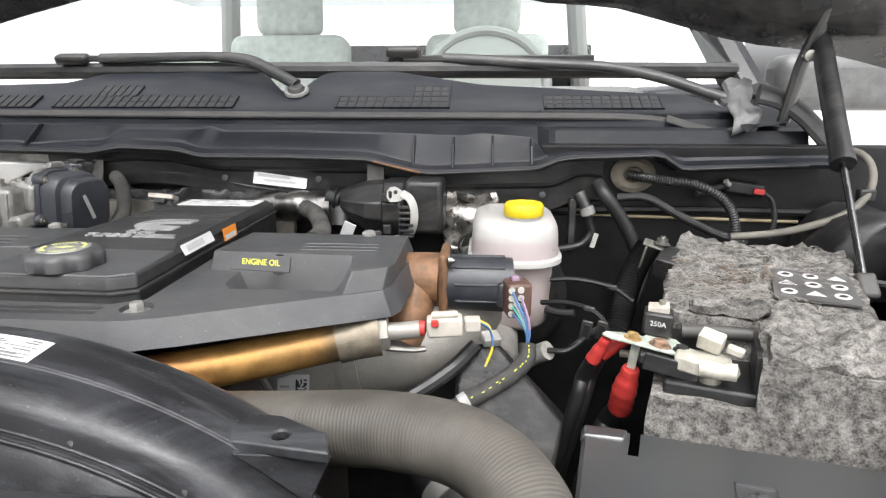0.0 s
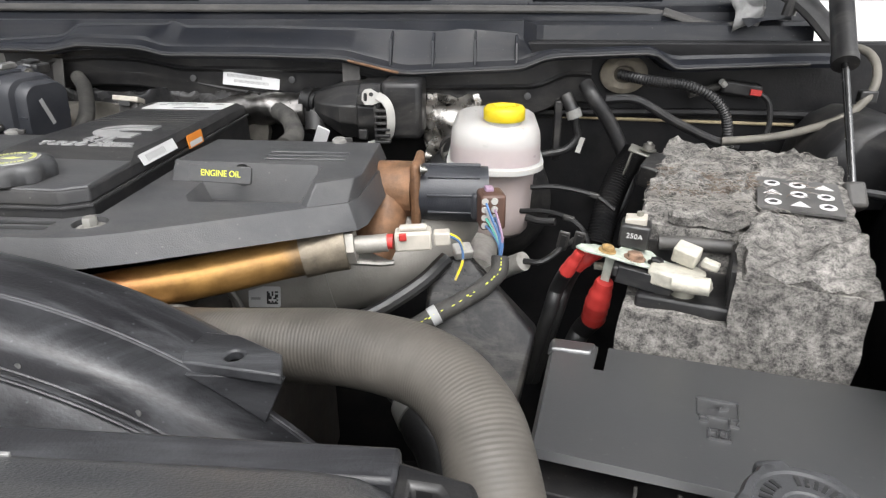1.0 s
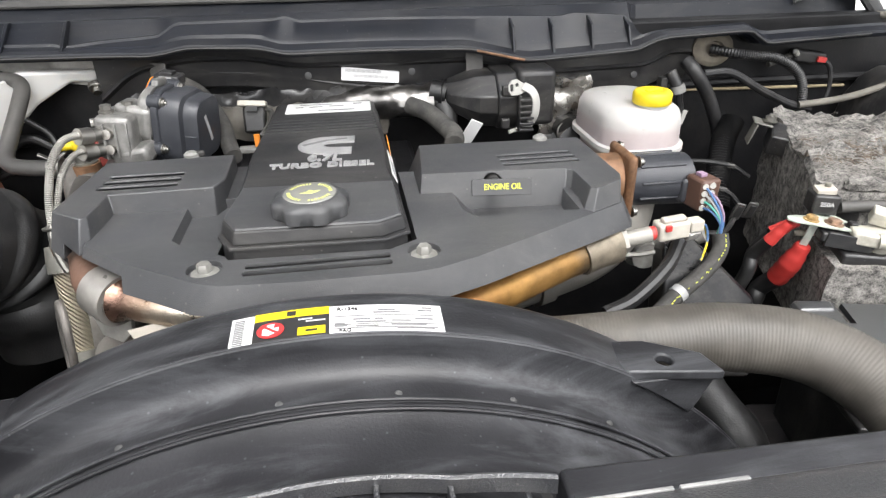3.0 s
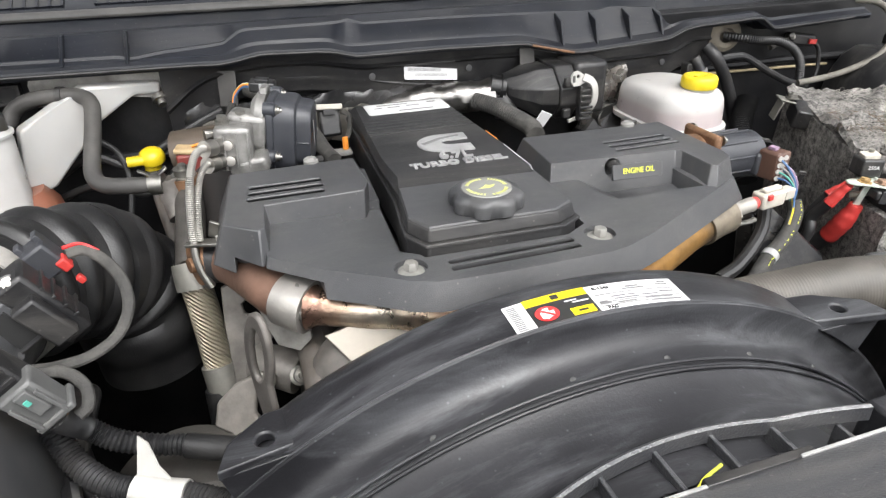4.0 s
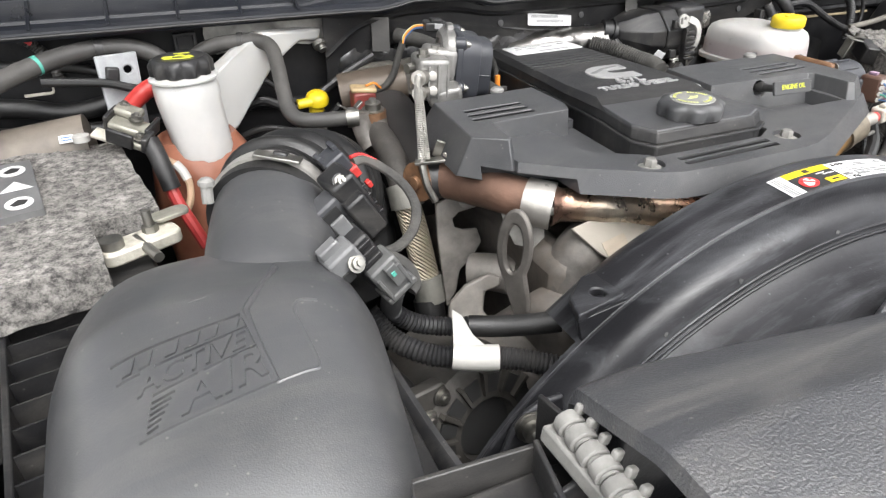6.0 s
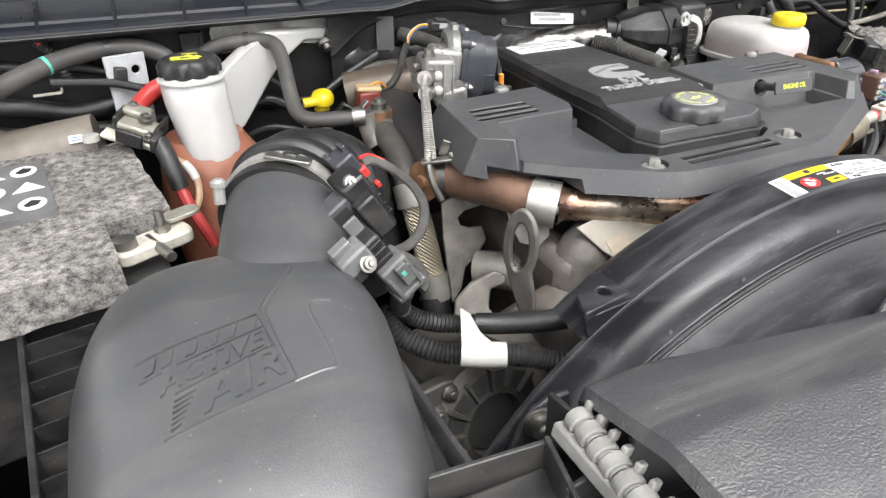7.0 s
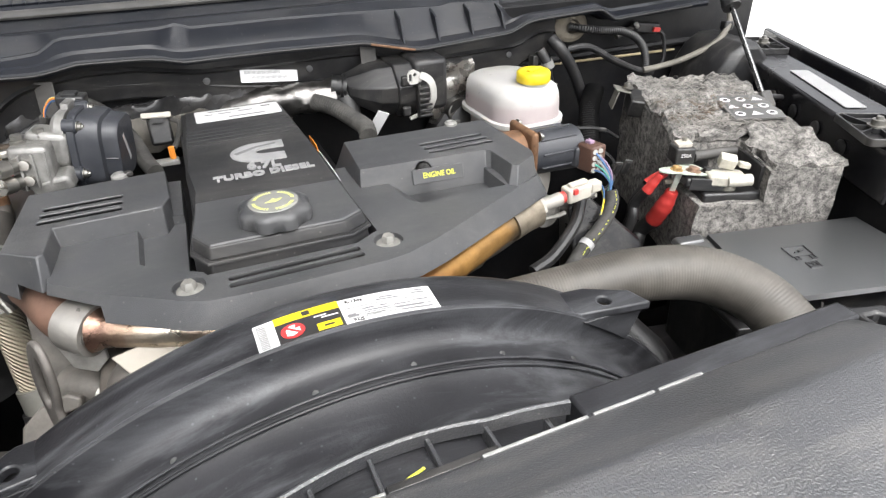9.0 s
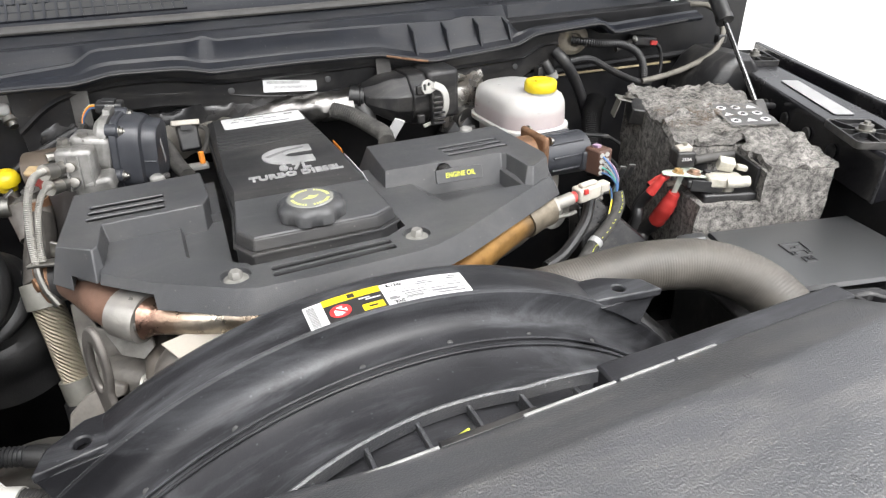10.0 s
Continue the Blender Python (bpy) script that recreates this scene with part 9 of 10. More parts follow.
def front_brackets():
    br = thing("alloy_bracket", (-0.26, 0.72, 1.15), "pale alloy bracket with a slot and bolts", "bracket")
    P = Matrix.Translation((-0.271, 0.750, 1.297)) @ turn3(74, 0, -8).to_4x4()
    bm = slab(bmesh.new(), [(-0.032, 0.050), (-0.006, 0.060), (0.008, 0.068), (0.024, 0.066), (0.030, 0.052), (0.026, 0.038), (0.0, 0.034), (-0.010, 0.026), (-0.008, 0.014), (0.004, 0.009), (0.024, 0.008), (0.029, -0.012), (0.012, -0.035), (-0.006, -0.048), (-0.014, -0.078), (-0.030, -0.100), (-0.034, 0.0)][::-1], -0.004, 0.004, P)
    part("plate", bm, PALEALU, br, bevel=0.002)
    hexbolt(P @ Vector((0.012, 0.051, 0.004)), P.to_3x3() @ Vector((0, 0, 1)), 0.008, br)
    part("boss", one_tube([(-0.270, 0.715, 1.258), (-0.248, 0.695, 1.262), (-0.226, 0.680, 1.258)], 0.026, 16, 4), PALEALU, br)
    hexbolt((-0.228, 0.655, 1.275), (0.3, -0.8, 0.6), 0.008, br)
    lf = thing("lifting_eye", (-0.235, 0.60, 1.24), "dark steel lifting eye plate with an oval hole", "lifting eye")
    L = Matrix.Translation((-0.265, 0.609, 1.345)) @ turn3(84, 0, -60).to_4x4()
    ring = [(0.024 * math.cos(radians(a)), 0.006 + 0.048 * math.sin(radians(a))) for a in range(-40, 226, 14)]
    bm = slab(bmesh.new(), ring + [(0.000, -0.066), (0.020, -0.098), (0.030, -0.096), (0.028, -0.060)], -0.004, 0.004, L)
    cut = slab(bmesh.new(), [(0.0115 * math.cos(radians(a)), 0.004 + 0.031 * math.sin(radians(a))) for a in range(0, 360, 15)], -0.02, 0.02, L)
    part("plate", carve(bm, cut), mat("dark_steel_plate", (0.13, 0.12, 0.11), 0.5, 0.5, 0.3, 50, 0.3), lf, bevel=0.003)
    part("foot", one_box((-0.19, 0.60, 1.24), (0.09, 0.05, 0.012), (0, 10, -20)), BLOCK, lf, bevel=0.003)
    pp = thing("front_casting", (-0.19, 0.56, 1.2), "rusty front exhaust casting with a pale heat shield", "casting")
    part("bend", one_tube([(-0.08, 0.64, 1.325), (-0.13, 0.62, 1.330), (-0.17, 0.605, 1.325), (-0.190, 0.60, 1.295), (-0.190, 0.595, 1.24), (-0.18, 0.60, 1.16)], 0.034, 20, 8), BLOCK, pp)
    H = Matrix.Translation((-0.135, 0.578, 1.350)) @ turn3(48, -8, 6).to_4x4()
    part("heat_shield", slab(bmesh.new(), [(-0.058, 0.034), (-0.050, 0.016), (-0.040, -0.006), (-0.028, -0.022), (-0.008, -0.034), (0.016, -0.040), (0.055, -0.040), (0.08, 0.034)], -0.0015, 0.0015, H), mat("shield_metal", (0.22, 0.20, 0.17), 0.5, 0.4, 0.2, 20, 0.1), pp, "pale metal heat shield", bevel=0.001)
    B = Matrix.Translation((-0.238, 0.652, 1.368)) @ turn3(80, 0, -20).to_4x4()
    bm = slab(bmesh.new(), [(-0.030, 0.034), (0.030, 0.034), (0.034, -0.030), (0.020, -0.045), (-0.004, -0.038), (-0.016, -0.012)], -0.003, 0.003, B)
    cut = slab(bmesh.new(), [(-0.002 + 0.008 * math.cos(radians(a)), 0.002 + 0.009 * math.sin(radians(a))) for a in range(0, 360, 24)], -0.02, 0.02, B)
    part("pale_web", carve(bm, cut), ALU, pp, "pale alloy web with a round hole", bevel=0.001)
    part("stamp", slab(bmesh.new(), rounded(0.017, 0.009, 0.001, 1, -0.014, -0.006), 0.0015, 0.0021, H), mat("stamp_tan", (0.25, 0.21, 0.16), 0.5), pp, "tan stamped rectangle")
    part("lower_casting", one_box((-0.24, 0.60, 1.19), (0.14, 0.12, 0.09), (0, 0, 20)), BLOCK, pp, bevel=0.02, seg=3)
    hexbolt((-0.22, 0.535, 1.236), (0, -0.3, 1), 0.007, pp)
    ar = thing("alloy_support_bracket", (-0.30, 0.62, 1.2), "pale cast alloy support beside the fan", "bracket")
    Q = Matrix.Translation((-0.292, 0.660, 1.238)) @ turn3(66, 0, -18).to_4x4()
    part("arm", slab(bmesh.new(), [(-0.034, 0.010), (-0.012, 0.032), (0.020, 0.046), (0.036, 0.040), (0.034, 0.028), (0.014, 0.022), (0.010, -0.004), (0.034, -0.034), (0.052, -0.060), (-0.004, -0.060), (-0.018, -0.028), (-0.038, -0.018)], -0.006, 0.006, Q), PALEALU, ar, bevel=0.003)
    al = thing("alternator", (-0.34, 0.52, 1.05), "dull alloy alternator with cooling slots deep in the bay", "alternator")
    Z = Matrix.Translation((-0.352, 0.545, 1.172)) @ turn3(78, 0, 12).to_4x4()
    part("housing", lathe(bmesh.new(), [(0.085, -0.10), (0.09, 0.0), (0.085, 0.022), (0.072, 0.032), (0.040, 0.034), (0.038, 0.02), (0.0, 0.02)], Z, 40), BAYSHADEALU, al, "dull cast housing")
    for k in range(14):
        u = radians(360 / 14 * k)
        V = Z @ Matrix.Rotation(u, 4, "Z")
        # slots are black slabs laid on, their inner shade painted
        part("slot", slab(bmesh.new(), [(0.048, -0.0065), (0.070, -0.0095), (0.070, 0.0095), (0.048, 0.0065)], 0.0325, 0.0350, V), INKSHADE, al, smooth=False)
        part("vane", slab(bmesh.new(), [(0.046, 0.0090), (0.074, 0.0125), (0.074, 0.0175), (0.046, 0.0120)], 0.030, 0.040, V), BAYSHADEALU, al, smooth=False)
    for x, y in ((-0.070, 0.048), (-0.050, 0.066)):
        hexbolt(Z @ Vector((x, y, 0.026)), Z.to_3x3() @ Vector((0, 0, 1)), 0.007, al)
    part("mount_ear", slab(bmesh.new(), rounded(0.024, 0.020, 0.009, 4, -0.064, 0.060), 0.004, 0.024, Z), BAYSHADEALU, al, bevel=0.003)
    part("hub", lathe(bmesh.new(), [(0.036, 0.021), (0.036, 0.024), (0.0, 0.024)], Z, 24), INKSHADE, al)
    # looms that cross to the shroud
    for name, pts, r in (("upper", [(-0.436, 0.545, 1.378), (-0.434, 0.565, 1.350), (-0.428, 0.582, 1.326), (-0.406, 0.578, 1.307), (-0.370, 0.575, 1.292), (-0.335, 0.565, 1.290)], 0.0105), ("lower", [(-0.455, 0.580, 1.335), (-0.438, 0.556, 1.311), (-0.408, 0.528, 1.300), (-0.375, 0.512, 1.298)], 0.0115)):
        lm = thing("wire_loom", pts[-1], "black corrugated wire loom crossing to the shroud", "wire loom", "front looms")
        part("conduit", loom(pts, r), LOOM, lm)
        if name == "upper":
            part("taped_end", one_tube([(-0.345, 0.567, 1.290), (-0.315, 0.553, 1.290), (-0.285, 0.535, 1.295), (-0.255, 0.518, 1.302)], 0.0125, 14, 6), RUBBER, lm)
        else:
            part("far_conduit", loom([(-0.344, 0.499, 1.296), (-0.320, 0.486, 1.294), (-0.297, 0.472, 1.290), (-0.265, 0.455, 1.282)], 0.0115), LOOM, lm)
            part("white_wrap", one_tube([(-0.387, 0.517, 1.299), (-0.365, 0.507, 1.297), (-0.343, 0.498, 1.296)], 0.0140, 16, 4), WHITE, lm, "white wrapped tag")
            bm = slab(bmesh.new(), [(-0.020, 0.0), (0.018, 0.0), (0.000, 0.016), (-0.011, 0.036), (-0.021, 0.042)], -0.001, 0.001, Matrix.Translation((-0.366, 0.512, 1.304)) @ turn3(62, 0, -24).to_4x4())
            part("flag", bm, WHITE, lm, "white tag end")
    part("drip_hose", one_tube([(-0.46, 0.60, 1.25), (-0.43, 0.56, 1.22), (-0.40, 0.53, 1.17), (-0.39, 0.50, 1.08)], 0.02, 14, 6), RUBBER, al)
    b2 = thing("strut_bar", (-0.45, 0.42, 1.1), "black plastic strut running down beside the air box", "bar")
    part("bar", one_tube([(-0.452, 0.56, 1.28), (-0.43, 0.46, 1.24), (-0.40, 0.36, 1.20)], 0.012, 8, 4, flat=0.6), BLACK, b2)


front_brackets()


# ---- firewall furniture ----
def firewall_things():
    bx = thing("hvac_valve_box", (0.29, 1.05, 1.38), "black plastic duct box with a white clip at the firewall", "duct box")
    # a faceted funnel that widens from the nose to the box
    def cross(x, y, w, h, z):
        return [Vector((x, y - w, z - 0.35 * h)), Vector((x, y - w, z + 0.30 * h)), Vector((x, y - 0.35 * w, z + h)), Vector((x, y + w, z + h)), Vector((x, y + w, z - h)), Vector((x, y - 0.6 * w, z - h))]
    part("funnel", stack(bmesh.new(), [cross(0.206, 1.078, 0.020, 0.020, 1.466), cross(0.222, 1.072, 0.030, 0.026, 1.464), cross(0.256, 1.066, 0.044, 0.040, 1.460), cross(0.286, 1.064, 0.046, 0.042, 1.459)]), BLACK, bx, angle=20, bevel=0.002)
    part("box", stack(bmesh.new(), [cross(0.286, 1.064, 0.050, 0.045, 1.459), cross(0.322, 1.064, 0.050, 0.045, 1.459)]), BLACK, bx, angle=20, bevel=0.003)
    part("rear_half", one_box((0.355, 1.075, 1.462), (0.066, 0.085, 0.094)), BLACK, bx, bevel=0.010, seg=3)
    part("ladder_side", one_box((0.318, 1.006, 1.446), (0.004, 0.012, 0.060)), BLACK, bx, bevel=0.001)
    for k in range(6):
        part("rib", one_box((0.329, 1.004, 1.420 + 0.0098 * k), (0.024, 0.014, 0.0045)), BLACK, bx, bevel=0.001)
    for z in (1.484, 1.430):
        part("lug", one_box((0.296, 1.010, z), (0.014, 0.010, 0.016)), BLACK, bx, bevel=0.002)
    part("nose", one_tube([(0.184, 1.086, 1.470), (0.196, 1.082, 1.468), (0.210, 1.077, 1.466)], 0.021, 16, 2), RUBBER, bx)
    part("nose_ring", one_tube([(0.199, 1.081, 1.468), (0.203, 1.080, 1.467), (0.207, 1.078, 1.467)], 0.0245, 18, 1), RUBBER, bx)
    # the white strap: a broad head with two holes, a bent strip and a foot
    def strap(pts, w):
        bm, rows = bmesh.new(), []
        line = glide(pts, 5)
        for k, c in enumerate(line):
            d = (line[min(k + 1, len(line) - 1)] - line[max(k - 1, 0)]).normalized()
            side = d.cross(Vector((0.25, -1, 0.15))).normalized() * w
            rows.append([bm.verts.new(c - side), bm.verts.new(c + side)])
        for a, b in zip(rows, rows[1:]):
            bm.faces.new((a[0], a[1], b[1], b[0]))
        thicken(bm, 0.0035)
        return bm
    part("white_clip", strap([(0.322, 1.004, 1.492), (0.336, 0.998, 1.484), (0.343, 0.996, 1.468), (0.343, 0.998, 1.446), (0.337, 1.006, 1.428), (0.326, 1.012, 1.419)], 0.0065), WHITE, bx, "white plastic clip strap", bevel=0.0008)
    H = Matrix.Translation((0.310, 1.006, 1.489)) @ turn3(84, 0, 8).to_4x4()
    bm = slab(bmesh.new(), [(-0.012, 0.006), (-0.007, 0.012), (0.002, 0.013), (0.016, 0.004), (0.016, -0.008), (0.004, -0.012), (-0.008, -0.012), (-0.013, -0.004)][::-1], -0.002, 0.002, H)
    cut = lathe(bmesh.new(), [(0.0, -0.02), (0.0034, -0.02), (0.0034, 0.02), (0.0, 0.02)], H @ Matrix.Translation((0.002, 0.004, 0)), 12)
    bm = carve(bm, cut)
    part("clip_head", carve(bm, slab(bmesh.new(), rounded(0.0028, 0.006, 0.002, 3, -0.007, 0.0), -0.02, 0.02, H)), WHITE, bx, "white clip head with holes", bevel=0.0008)
    part("clip_foot", one_box((0.314, 1.014, 1.4165), (0.024, 0.005, 0.006), (0, -12, 8)), WHITE, bx, bevel=0.001)
    fp = thing("foil_wrapped_pipe", (0.14, 1.09, 1.42), "crinkled foil-wrapped pipe along the firewall", "pipe")
    part("foil", crumple(one_tube([(-0.02, 1.13, 1.435), (0.06, 1.115, 1.448), (0.13, 1.10, 1.453), (0.19, 1.085, 1.455)], 0.027, 20, 8, lambda u: 0.5 + min(0.5, u * 6)), 0.006, 40, 2), FOIL, fp)
    part("hose_end", one_tube([(0.185, 1.086, 1.455), (0.20, 1.08, 1.452), (0.206, 1.07, 1.438), (0.205, 1.06, 1.42)], 0.020, 14, 5), RUBBER, fp)
    sd = thing("foil_shield", (0.42, 1.13, 1.36), "shiny foil heat shield behind the reservoir", "heat shield")
    part("sheet", crumple(gridbox(bmesh.new(), (0.385, 1.112, 1.36), (0.48, 1.119, 1.478), 0.010), 0.009, 34, 6), mat("bright_foil", (0.50, 0.48, 0.45), 0.28, 1.0, 0.3, 70, 1.0, 60), sd)
    fl = thing("foil_insulation", (-0.40, 1.14, 1.48), "silvery foil insulation strip under the cowl", "insulation")
    part("sheet", crumple(gridbox(bmesh.new(), (-0.53, 1.134, 1.498), (-0.275, 1.141, 1.548), 0.010), 0.006, 34, 5), DULLFOIL, fl)
    sh = thing("pipe_insulation", (0.0, 1.10, 1.42), "crumpled silvery insulation behind the engine", "insulation")
    part("sheet", crumple(gridbox(bmesh.new(), (-0.30, 1.098, 1.40), (0.11, 1.112, 1.455), 0.012), 0.010, 26, 9), mat("dull_insulation", (0.13, 0.12, 0.105), 0.7, 0.2, 0.4, 30, 0.6, 200), sh)
    ln = thing("firewall_liner", (-0.05, 1.14, 1.46), "crinkled glossy black sheet liner on the firewall", "liner")
    bm = crumple(gridbox(bmesh.new(), (-0.33, 1.122, 1.425), (0.19, 1.130, 1.478), 0.010), 0.012, 24, 3)
    part("sheet", bm, mat("glossy_liner", (0.020, 0.020, 0.021), 0.24, 0.0, 0.3, 20, 0.6, 90, dust=0.15), ln, angle=70)
    part("edge_bead", one_tube([(-0.34, 1.130, 1.490), (-0.28, 1.124, 1.506), (-0.20, 1.122, 1.512), (-0.08, 1.122, 1.503), (0.02, 1.122, 1.484), (0.10, 1.122, 1.474), (0.19, 1.124, 1.470)], 0.0032, 8, 6), BLACK, ln)
    for k, pts in enumerate(([(-0.52, 1.10, 1.40), (-0.47, 1.095, 1.425), (-0.42, 1.085, 1.405), (-0.38, 1.09, 1.42), (-0.32, 1.10, 1.45), (-0.27, 1.11, 1.47)],
                             [(-0.54, 1.09, 1.36), (-0.48, 1.07, 1.385), (-0.44, 1.06, 1.38), (-0.40, 1.08, 1.36), (-0.34, 1.09, 1.40)],
                             [(-0.46, 1.08, 1.46), (-0.43, 1.08, 1.43), (-0.42, 1.06, 1.39), (-0.43, 1.03, 1.33)])):
        rl = thing("wire_loom", pts[0], "black wire loom hanging on the firewall behind the duct", "wire loom", "rear looms")
        part("conduit", one_tube(pts, 0.0075 - 0.0015 * k, 10, 8), RUBBER, rl)
    pc = thing("wire_loom", (-0.75, 1.13, 1.52), "grey corrugated loom with a red tag behind the bottle", "wire loom", "rear looms")
    part("conduit", loom([(-0.80, 1.125, 1.56), (-0.770, 1.128, 1.542), (-0.752, 1.130, 1.517), (-0.745, 1.132, 1.48)], 0.0075), HOSEGREY, pc)
    part("red_tag", one_box((-0.770, 1.120, 1.545), (0.012, 0.004, 0.006), (0, 40, 0)), REDINK, pc, "small red tag")
    for k, pts in enumerate(([(-0.86, 1.12, 1.462), (-0.80, 1.125, 1.450), (-0.751, 1.127, 1.437), (-0.70, 1.130, 1.440), (-0.66, 1.135, 1.450)], [(-0.88, 1.11, 1.43), (-0.82, 1.115, 1.415), (-0.76, 1.12, 1.412), (-0.70, 1.125, 1.405)], [(-0.84, 1.135, 1.515), (-0.79, 1.133, 1.508), (-0.725, 1.132, 1.500), (-0.69, 1.130, 1.489)])):
        bh = thing("heater_hose", pts[0], "black rubber hose along the firewall behind the bottle", "hose", "firewall hoses")
        part("hose", one_tube(pts, 0.014 - 0.003 * k, 12, 8), RUBBER, bh)
    sl = thing("bare_bracket", (-0.78, 1.13, 1.466), "thin tan steel bracket edge on the firewall", "bracket")
    part("strip", one_tube([(-0.800, 1.140, 1.4655), (-0.775, 1.138, 1.466), (-0.762, 1.137, 1.467), (-0.760, 1.137, 1.474)], 0.0026, 8, 5, flat=0.5), CREAM, sl)
    gp = thing("firewall_socket", (-0.563, 1.14, 1.515), "black rectangular socket frame on the firewall", "socket")
    part("frame", carve(one_box((-0.563, 1.138, 1.518), (0.034, 0.014, 0.030)), one_box((-0.563, 1.130, 1.518), (0.024, 0.014, 0.020))), BLACK, gp, bevel=0.001)
    # looms behind the filler cover
    lm = thing("wire_loom", (0.15, 1.0, 1.40), "dusty corrugated loom behind the oil filler cover", "wire loom")
    part("conduit", loom([(0.145, 1.06, 1.455), (0.17, 1.03, 1.450), (0.19, 0.99, 1.44), (0.20, 0.95, 1.435), (0.195, 0.92, 1.43)], 0.014), TAPE, lm)
    part("tag", one_box((0.232, 0.985, 1.425), (0.020, 0.003, 0.05), (20, 25, 0)), PAPER, lm, "white paper tag", bevel=0.0005)
    l2 = thing("wire_loom", (-0.12, 0.98, 1.42), "black taped loom beside the actuator", "wire loom")
    part("loom", one_tube([(-0.225, 1.11, 1.50), (-0.185, 1.06, 1.490), (-0.150, 1.0, 1.462), (-0.135, 0.95, 1.440), (-0.125, 0.92, 1.432)], 0.012, 12, 8), TAPE, l2)
    pk = thing("injector_plug", (-0.105, 1.0, 1.44), "black and white wiring plug behind the cover", "plug")
    part("body", one_box((-0.108, 1.058, 1.446), (0.034, 0.030, 0.044), (-20, 0, 0)), BLACK, pk, bevel=0.004)
    part("white_top", one_box((-0.109, 1.056, 1.472), (0.044, 0.026, 0.009), (-20, 4, 0)), CREAM, pk, "white top", bevel=0.002)
    # window shown by a black block in place of its inner shade
    part("latch_window", one_box((-0.109, 1.043, 1.468), (0.018, 0.006, 0.008), (-20, 4, 0)), INKSHADE, pk)
    part("red_edge", one_box((-0.109, 1.047, 1.4775), (0.036, 0.004, 0.002), (-20, 4, 0)), REDINK, pk)
    part("wire_tail", one_tube([(-0.090, 1.056, 1.464), (-0.078, 1.04, 1.460), (-0.084, 1.01, 1.448), (-0.094, 0.99, 1.438)], 0.004, 8, 6), TAPE, pk)
    ft = thing("hose_fitting", (-0.098, 0.92, 1.43), "small orange stud and pale clip at the cover's edge", "fitting")
    part("stud", turned([(0.0045, 0), (0.0045, 0.022), (0.0, 0.023)], (-0.098, 0.976, 1.424), seg=10), ORANGEINK, ft)
    part("clip", one_box((-0.108, 0.974, 1.424), (0.036, 0.018, 0.008)), PALE, ft, bevel=0.002)
    # grommet and the looms to its side
    gr = thing("firewall_grommet", (0.722, 1.15, 1.48), "worn tan-grey round firewall grommet", "grommet")
    part("disc", turned([(0.040, 0), (0.040, 0.006), (0.030, 0.012), (0.018, 0.012), (0.015, 0.004), (0.0, 0.004)], (0.722, 1.146, 1.508), (0, -1, 0.1), 36, 0.8), mat("tan_rubber", (0.16, 0.14, 0.11), 0.8, 0, 0.4, 40, 0.5), gr)
    g1 = thing("wire_loom", (0.80, 1.1, 1.42), "black corrugated loom from the firewall grommet", "wire loom")
    part("conduit", loom([(0.715, 1.135, 1.509), (0.745, 1.10, 1.506), (0.775, 1.09, 1.503), (0.816, 1.09, 1.498), (0.858, 1.09, 1.479), (0.883, 1.09, 1.450), (0.892, 1.09, 1.412), (0.890, 1.09, 1.38)], 0.0085), LOOM, g1)
    g2 = thing("taped_harness", (0.73, 1.08, 1.36), "thick black taped harness down the firewall", "wire loom")
    part("harness", one_tube([(0.655, 1.11, 1.496), (0.667, 1.09, 1.477), (0.700, 1.09, 1.431), (0.726, 1.09, 1.379), (0.735, 1.08, 1.333), (0.70, 1.02, 1.28)], 0.0120, 14, 6), LOOM, g2)
    part("lower_conduit", loom([(0.738, 1.06, 1.395), (0.715, 1.04, 1.365), (0.690, 1.00, 1.32), (0.67, 0.95, 1.27)], 0.020), LOOM, g2)
    g3 = thing("black_cable", (0.80, 1.12, 1.44), "thin black cable along the firewall", "cable")
    part("cable", one_tube([(0.688, 1.10, 1.473), (0.738, 1.095, 1.4735), (0.800, 1.09, 1.441), (0.863, 1.09, 1.412), (0.91, 1.085, 1.40)], 0.0075, 10, 6), LOOM, g3)
    g4 = thing("pale_cable", (1.02, 1.05, 1.45), "pale grey cable looping down the wing", "cable")
    part("cable", one_tube([(1.06, 1.16, 1.555), (1.09, 1.12, 1.552), (1.10, 1.09, 1.53), (1.085, 1.06, 1.495), (1.05, 1.05, 1.46), (1.00, 1.06, 1.435), (0.95, 1.07, 1.42), (0.88, 1.08, 1.41)], 0.0065, 12, 8), mat("pale_cable_skin", (0.14, 0.13, 0.11), 0.6, dust=0.2), g4)
    part("clip", one_box((1.08, 1.06, 1.488), (0.026, 0.016, 0.020)), BLACK, g4, bevel=0.003)
    g5 = thing("red_black_plug", (0.90, 1.10, 1.48), "black wire plug with a red lock on the firewall", "plug")
    part("body", one_box((0.915, 1.135, 1.487), (0.066, 0.024, 0.024), (0, 8, 0)), BLACK, g5, bevel=0.005)
    part("red_lock", one_box((0.936, 1.120, 1.483), (0.018, 0.006, 0.010), (0, 8, 0)), REDBOOT, g5, "red lock", bevel=0.001)
    part("tail", one_tube([(0.945, 1.13, 1.482), (0.962, 1.125, 1.466), (0.968, 1.12, 1.43), (0.960, 1.115, 1.40)], 0.0045, 8, 6), RUBBER, g5)
    part("lead", one_tube([(0.885, 1.135, 1.492), (0.860, 1.130, 1.486), (0.83, 1.125, 1.478)], 0.006, 8, 5), TAPE, g5)
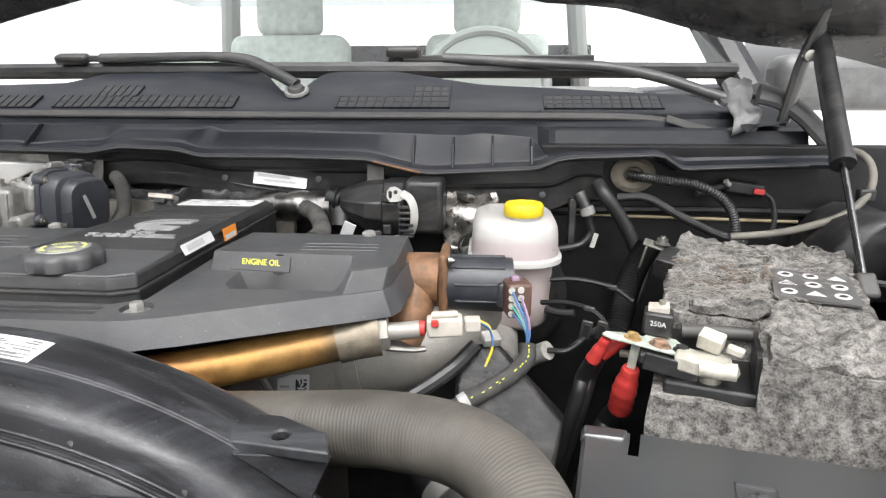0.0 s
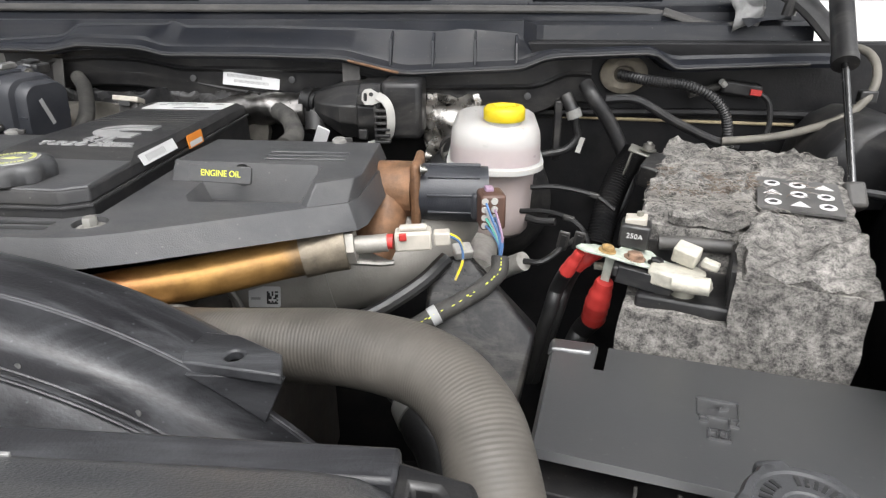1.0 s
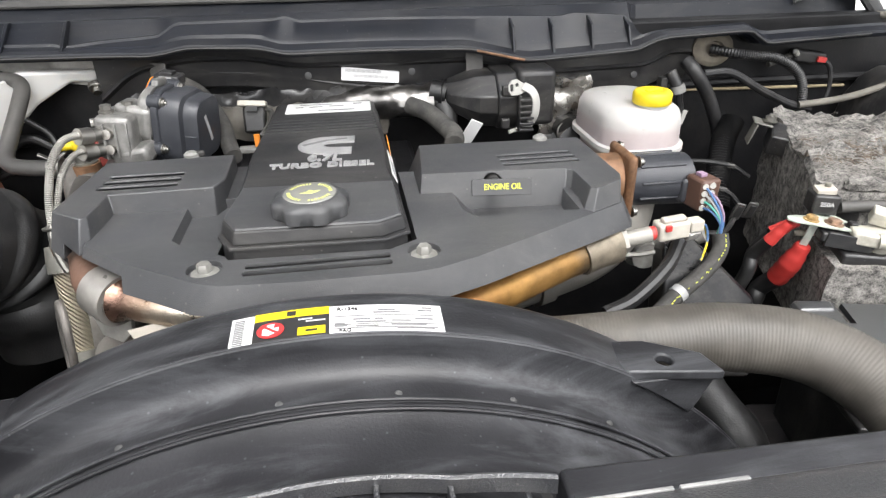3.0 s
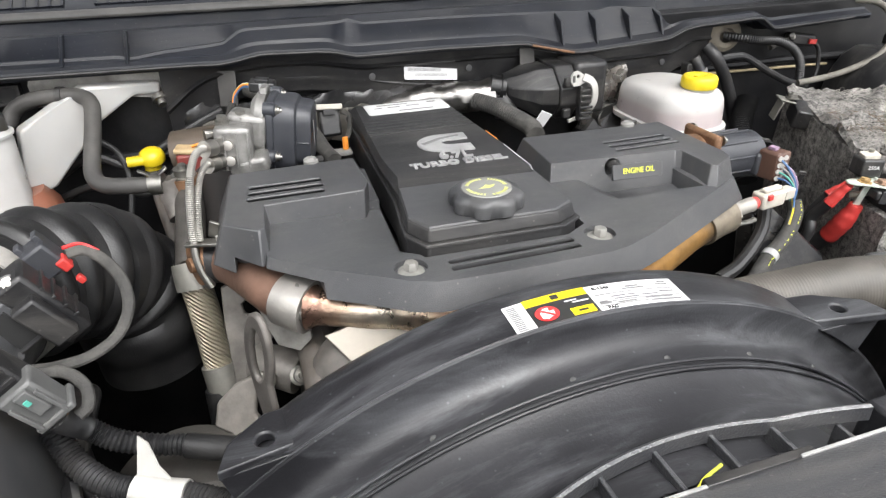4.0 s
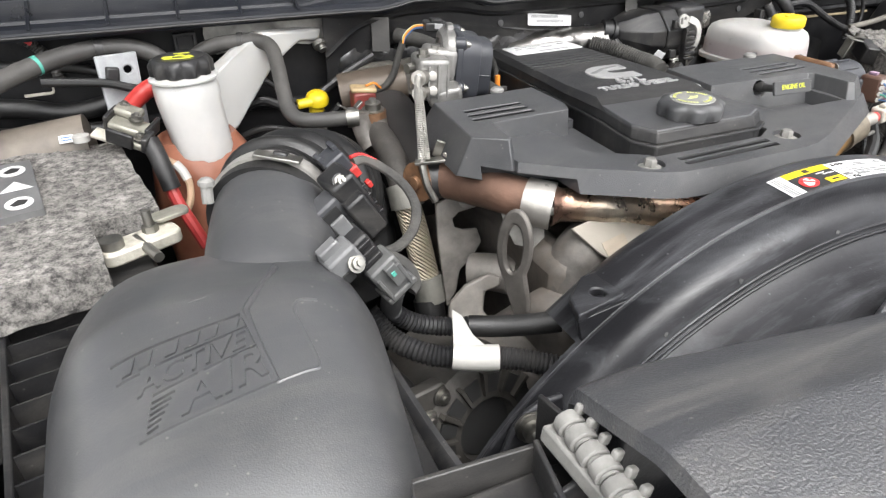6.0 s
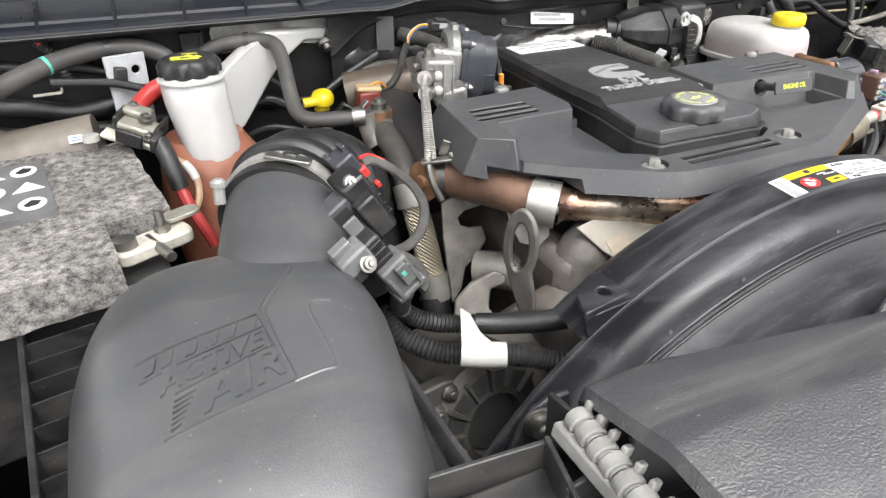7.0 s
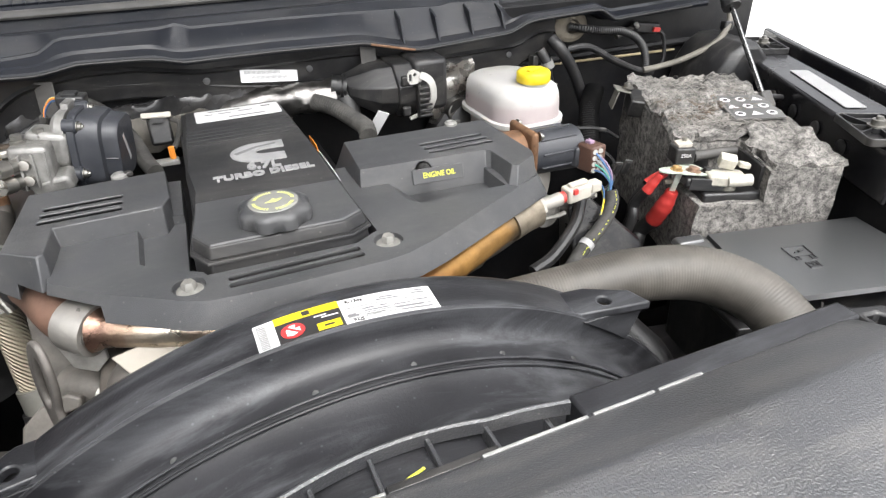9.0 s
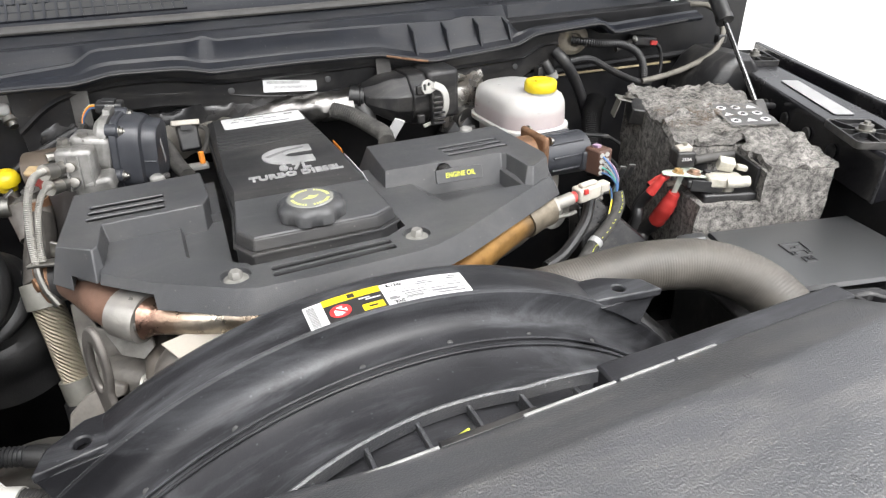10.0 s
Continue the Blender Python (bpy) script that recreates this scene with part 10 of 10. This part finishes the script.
    part("white_tip", turned([(0.005, 0), (0.005, 0.012), (0.0, 0.013)], (0.886, 1.125, 1.494), (-0.6, -0.3, 0.5), 10), WHITE, g5)
    s1 = thing("hydraulic_sensor", (0.635, 1.06, 1.38), "dark sensor with a pale ring on curved pipes", "sensor")
    part("body", one_tube([(0.622, 1.10, 1.480), (0.628, 1.095, 1.468), (0.635, 1.09, 1.455)], 0.0105, 14, 3), BLACK, s1)
    part("pale_ring", one_tube([(0.634, 1.090, 1.457), (0.6365, 1.089, 1.451), (0.639, 1.088, 1.444)], 0.0125, 16, 2), PALE, s1, "pale ring")
    part("pipe", one_tube([(0.639, 1.088, 1.446), (0.6410, 1.088, 1.430), (0.6450, 1.088, 1.411), (0.627, 1.085, 1.391), (0.593, 1.08, 1.384), (0.565, 1.07, 1.383)], 0.0068, 10, 6), RUBBER, s1)
    part("bracket", one_box((0.612, 1.105, 1.42), (0.012, 0.02, 0.10)), BLACK, s1, bevel=0.002)
    part("tag", one_box((0.6495, 1.080, 1.400), (0.008, 0.003, 0.026), (0, 15, 0)), WHITE, s1)
    cl = thing("chrome_cap_cylinder", (0.435, 1.06, 1.36), "dark cylinder with a dull bright end cap", "cylinder")
    part("barrel", one_tube([(0.432, 1.145, 1.386), (0.436, 1.12, 1.384), (0.439, 1.095, 1.382)], 0.027, 20, 3), BLACK, cl)
    part("end_cap", turned([(0.0255, 0), (0.0255, 0.005), (0.0225, 0.006), (0.0215, 0.003), (0.0, 0.003)], (0.439, 1.097, 1.382), (0.05, -1, 0.1), 24), STEEL, cl, "dull bright end cap")
    # small leads under the reservoir
    for k, pts in enumerate(([(0.545, 0.90, 1.345), (0.58, 0.88, 1.352), (0.61, 0.86, 1.35), (0.63, 0.85, 1.335), (0.64, 0.84, 1.31)], [(0.56, 0.93, 1.372), (0.60, 0.92, 1.376), (0.65, 0.91, 1.368), (0.68, 0.90, 1.35)])):
        ld = thing("sensor_lead", pts[-1], "thin black sensor lead with a pale clip", "cable", "sensor leads")
        part("lead", one_tube(pts, 0.004, 8, 6), RUBBER, ld)
        part("clip", one_box(pts[2], (0.016, 0.008, 0.008), (0, 10, -20)), HOSEGREY, ld, bevel=0.002)
    for x in (0.595, 0.615):
        tg = thing("grey_clip", (x, 0.79, 1.33), "grey open clip hanging by the cables", "clip", "grey clips")
        part("frame", one_box((x, 0.79, 1.345), (0.014, 0.004, 0.030), (15, 10, -15)), HOSEGREY, tg, bevel=0.002)
        # no hole is cut; black colour gives the opening's shade
        part("opening", one_box((x, 0.7875, 1.346), (0.007, 0.004, 0.018), (15, 10, -15)), INKSHADE, tg)


firewall_things()
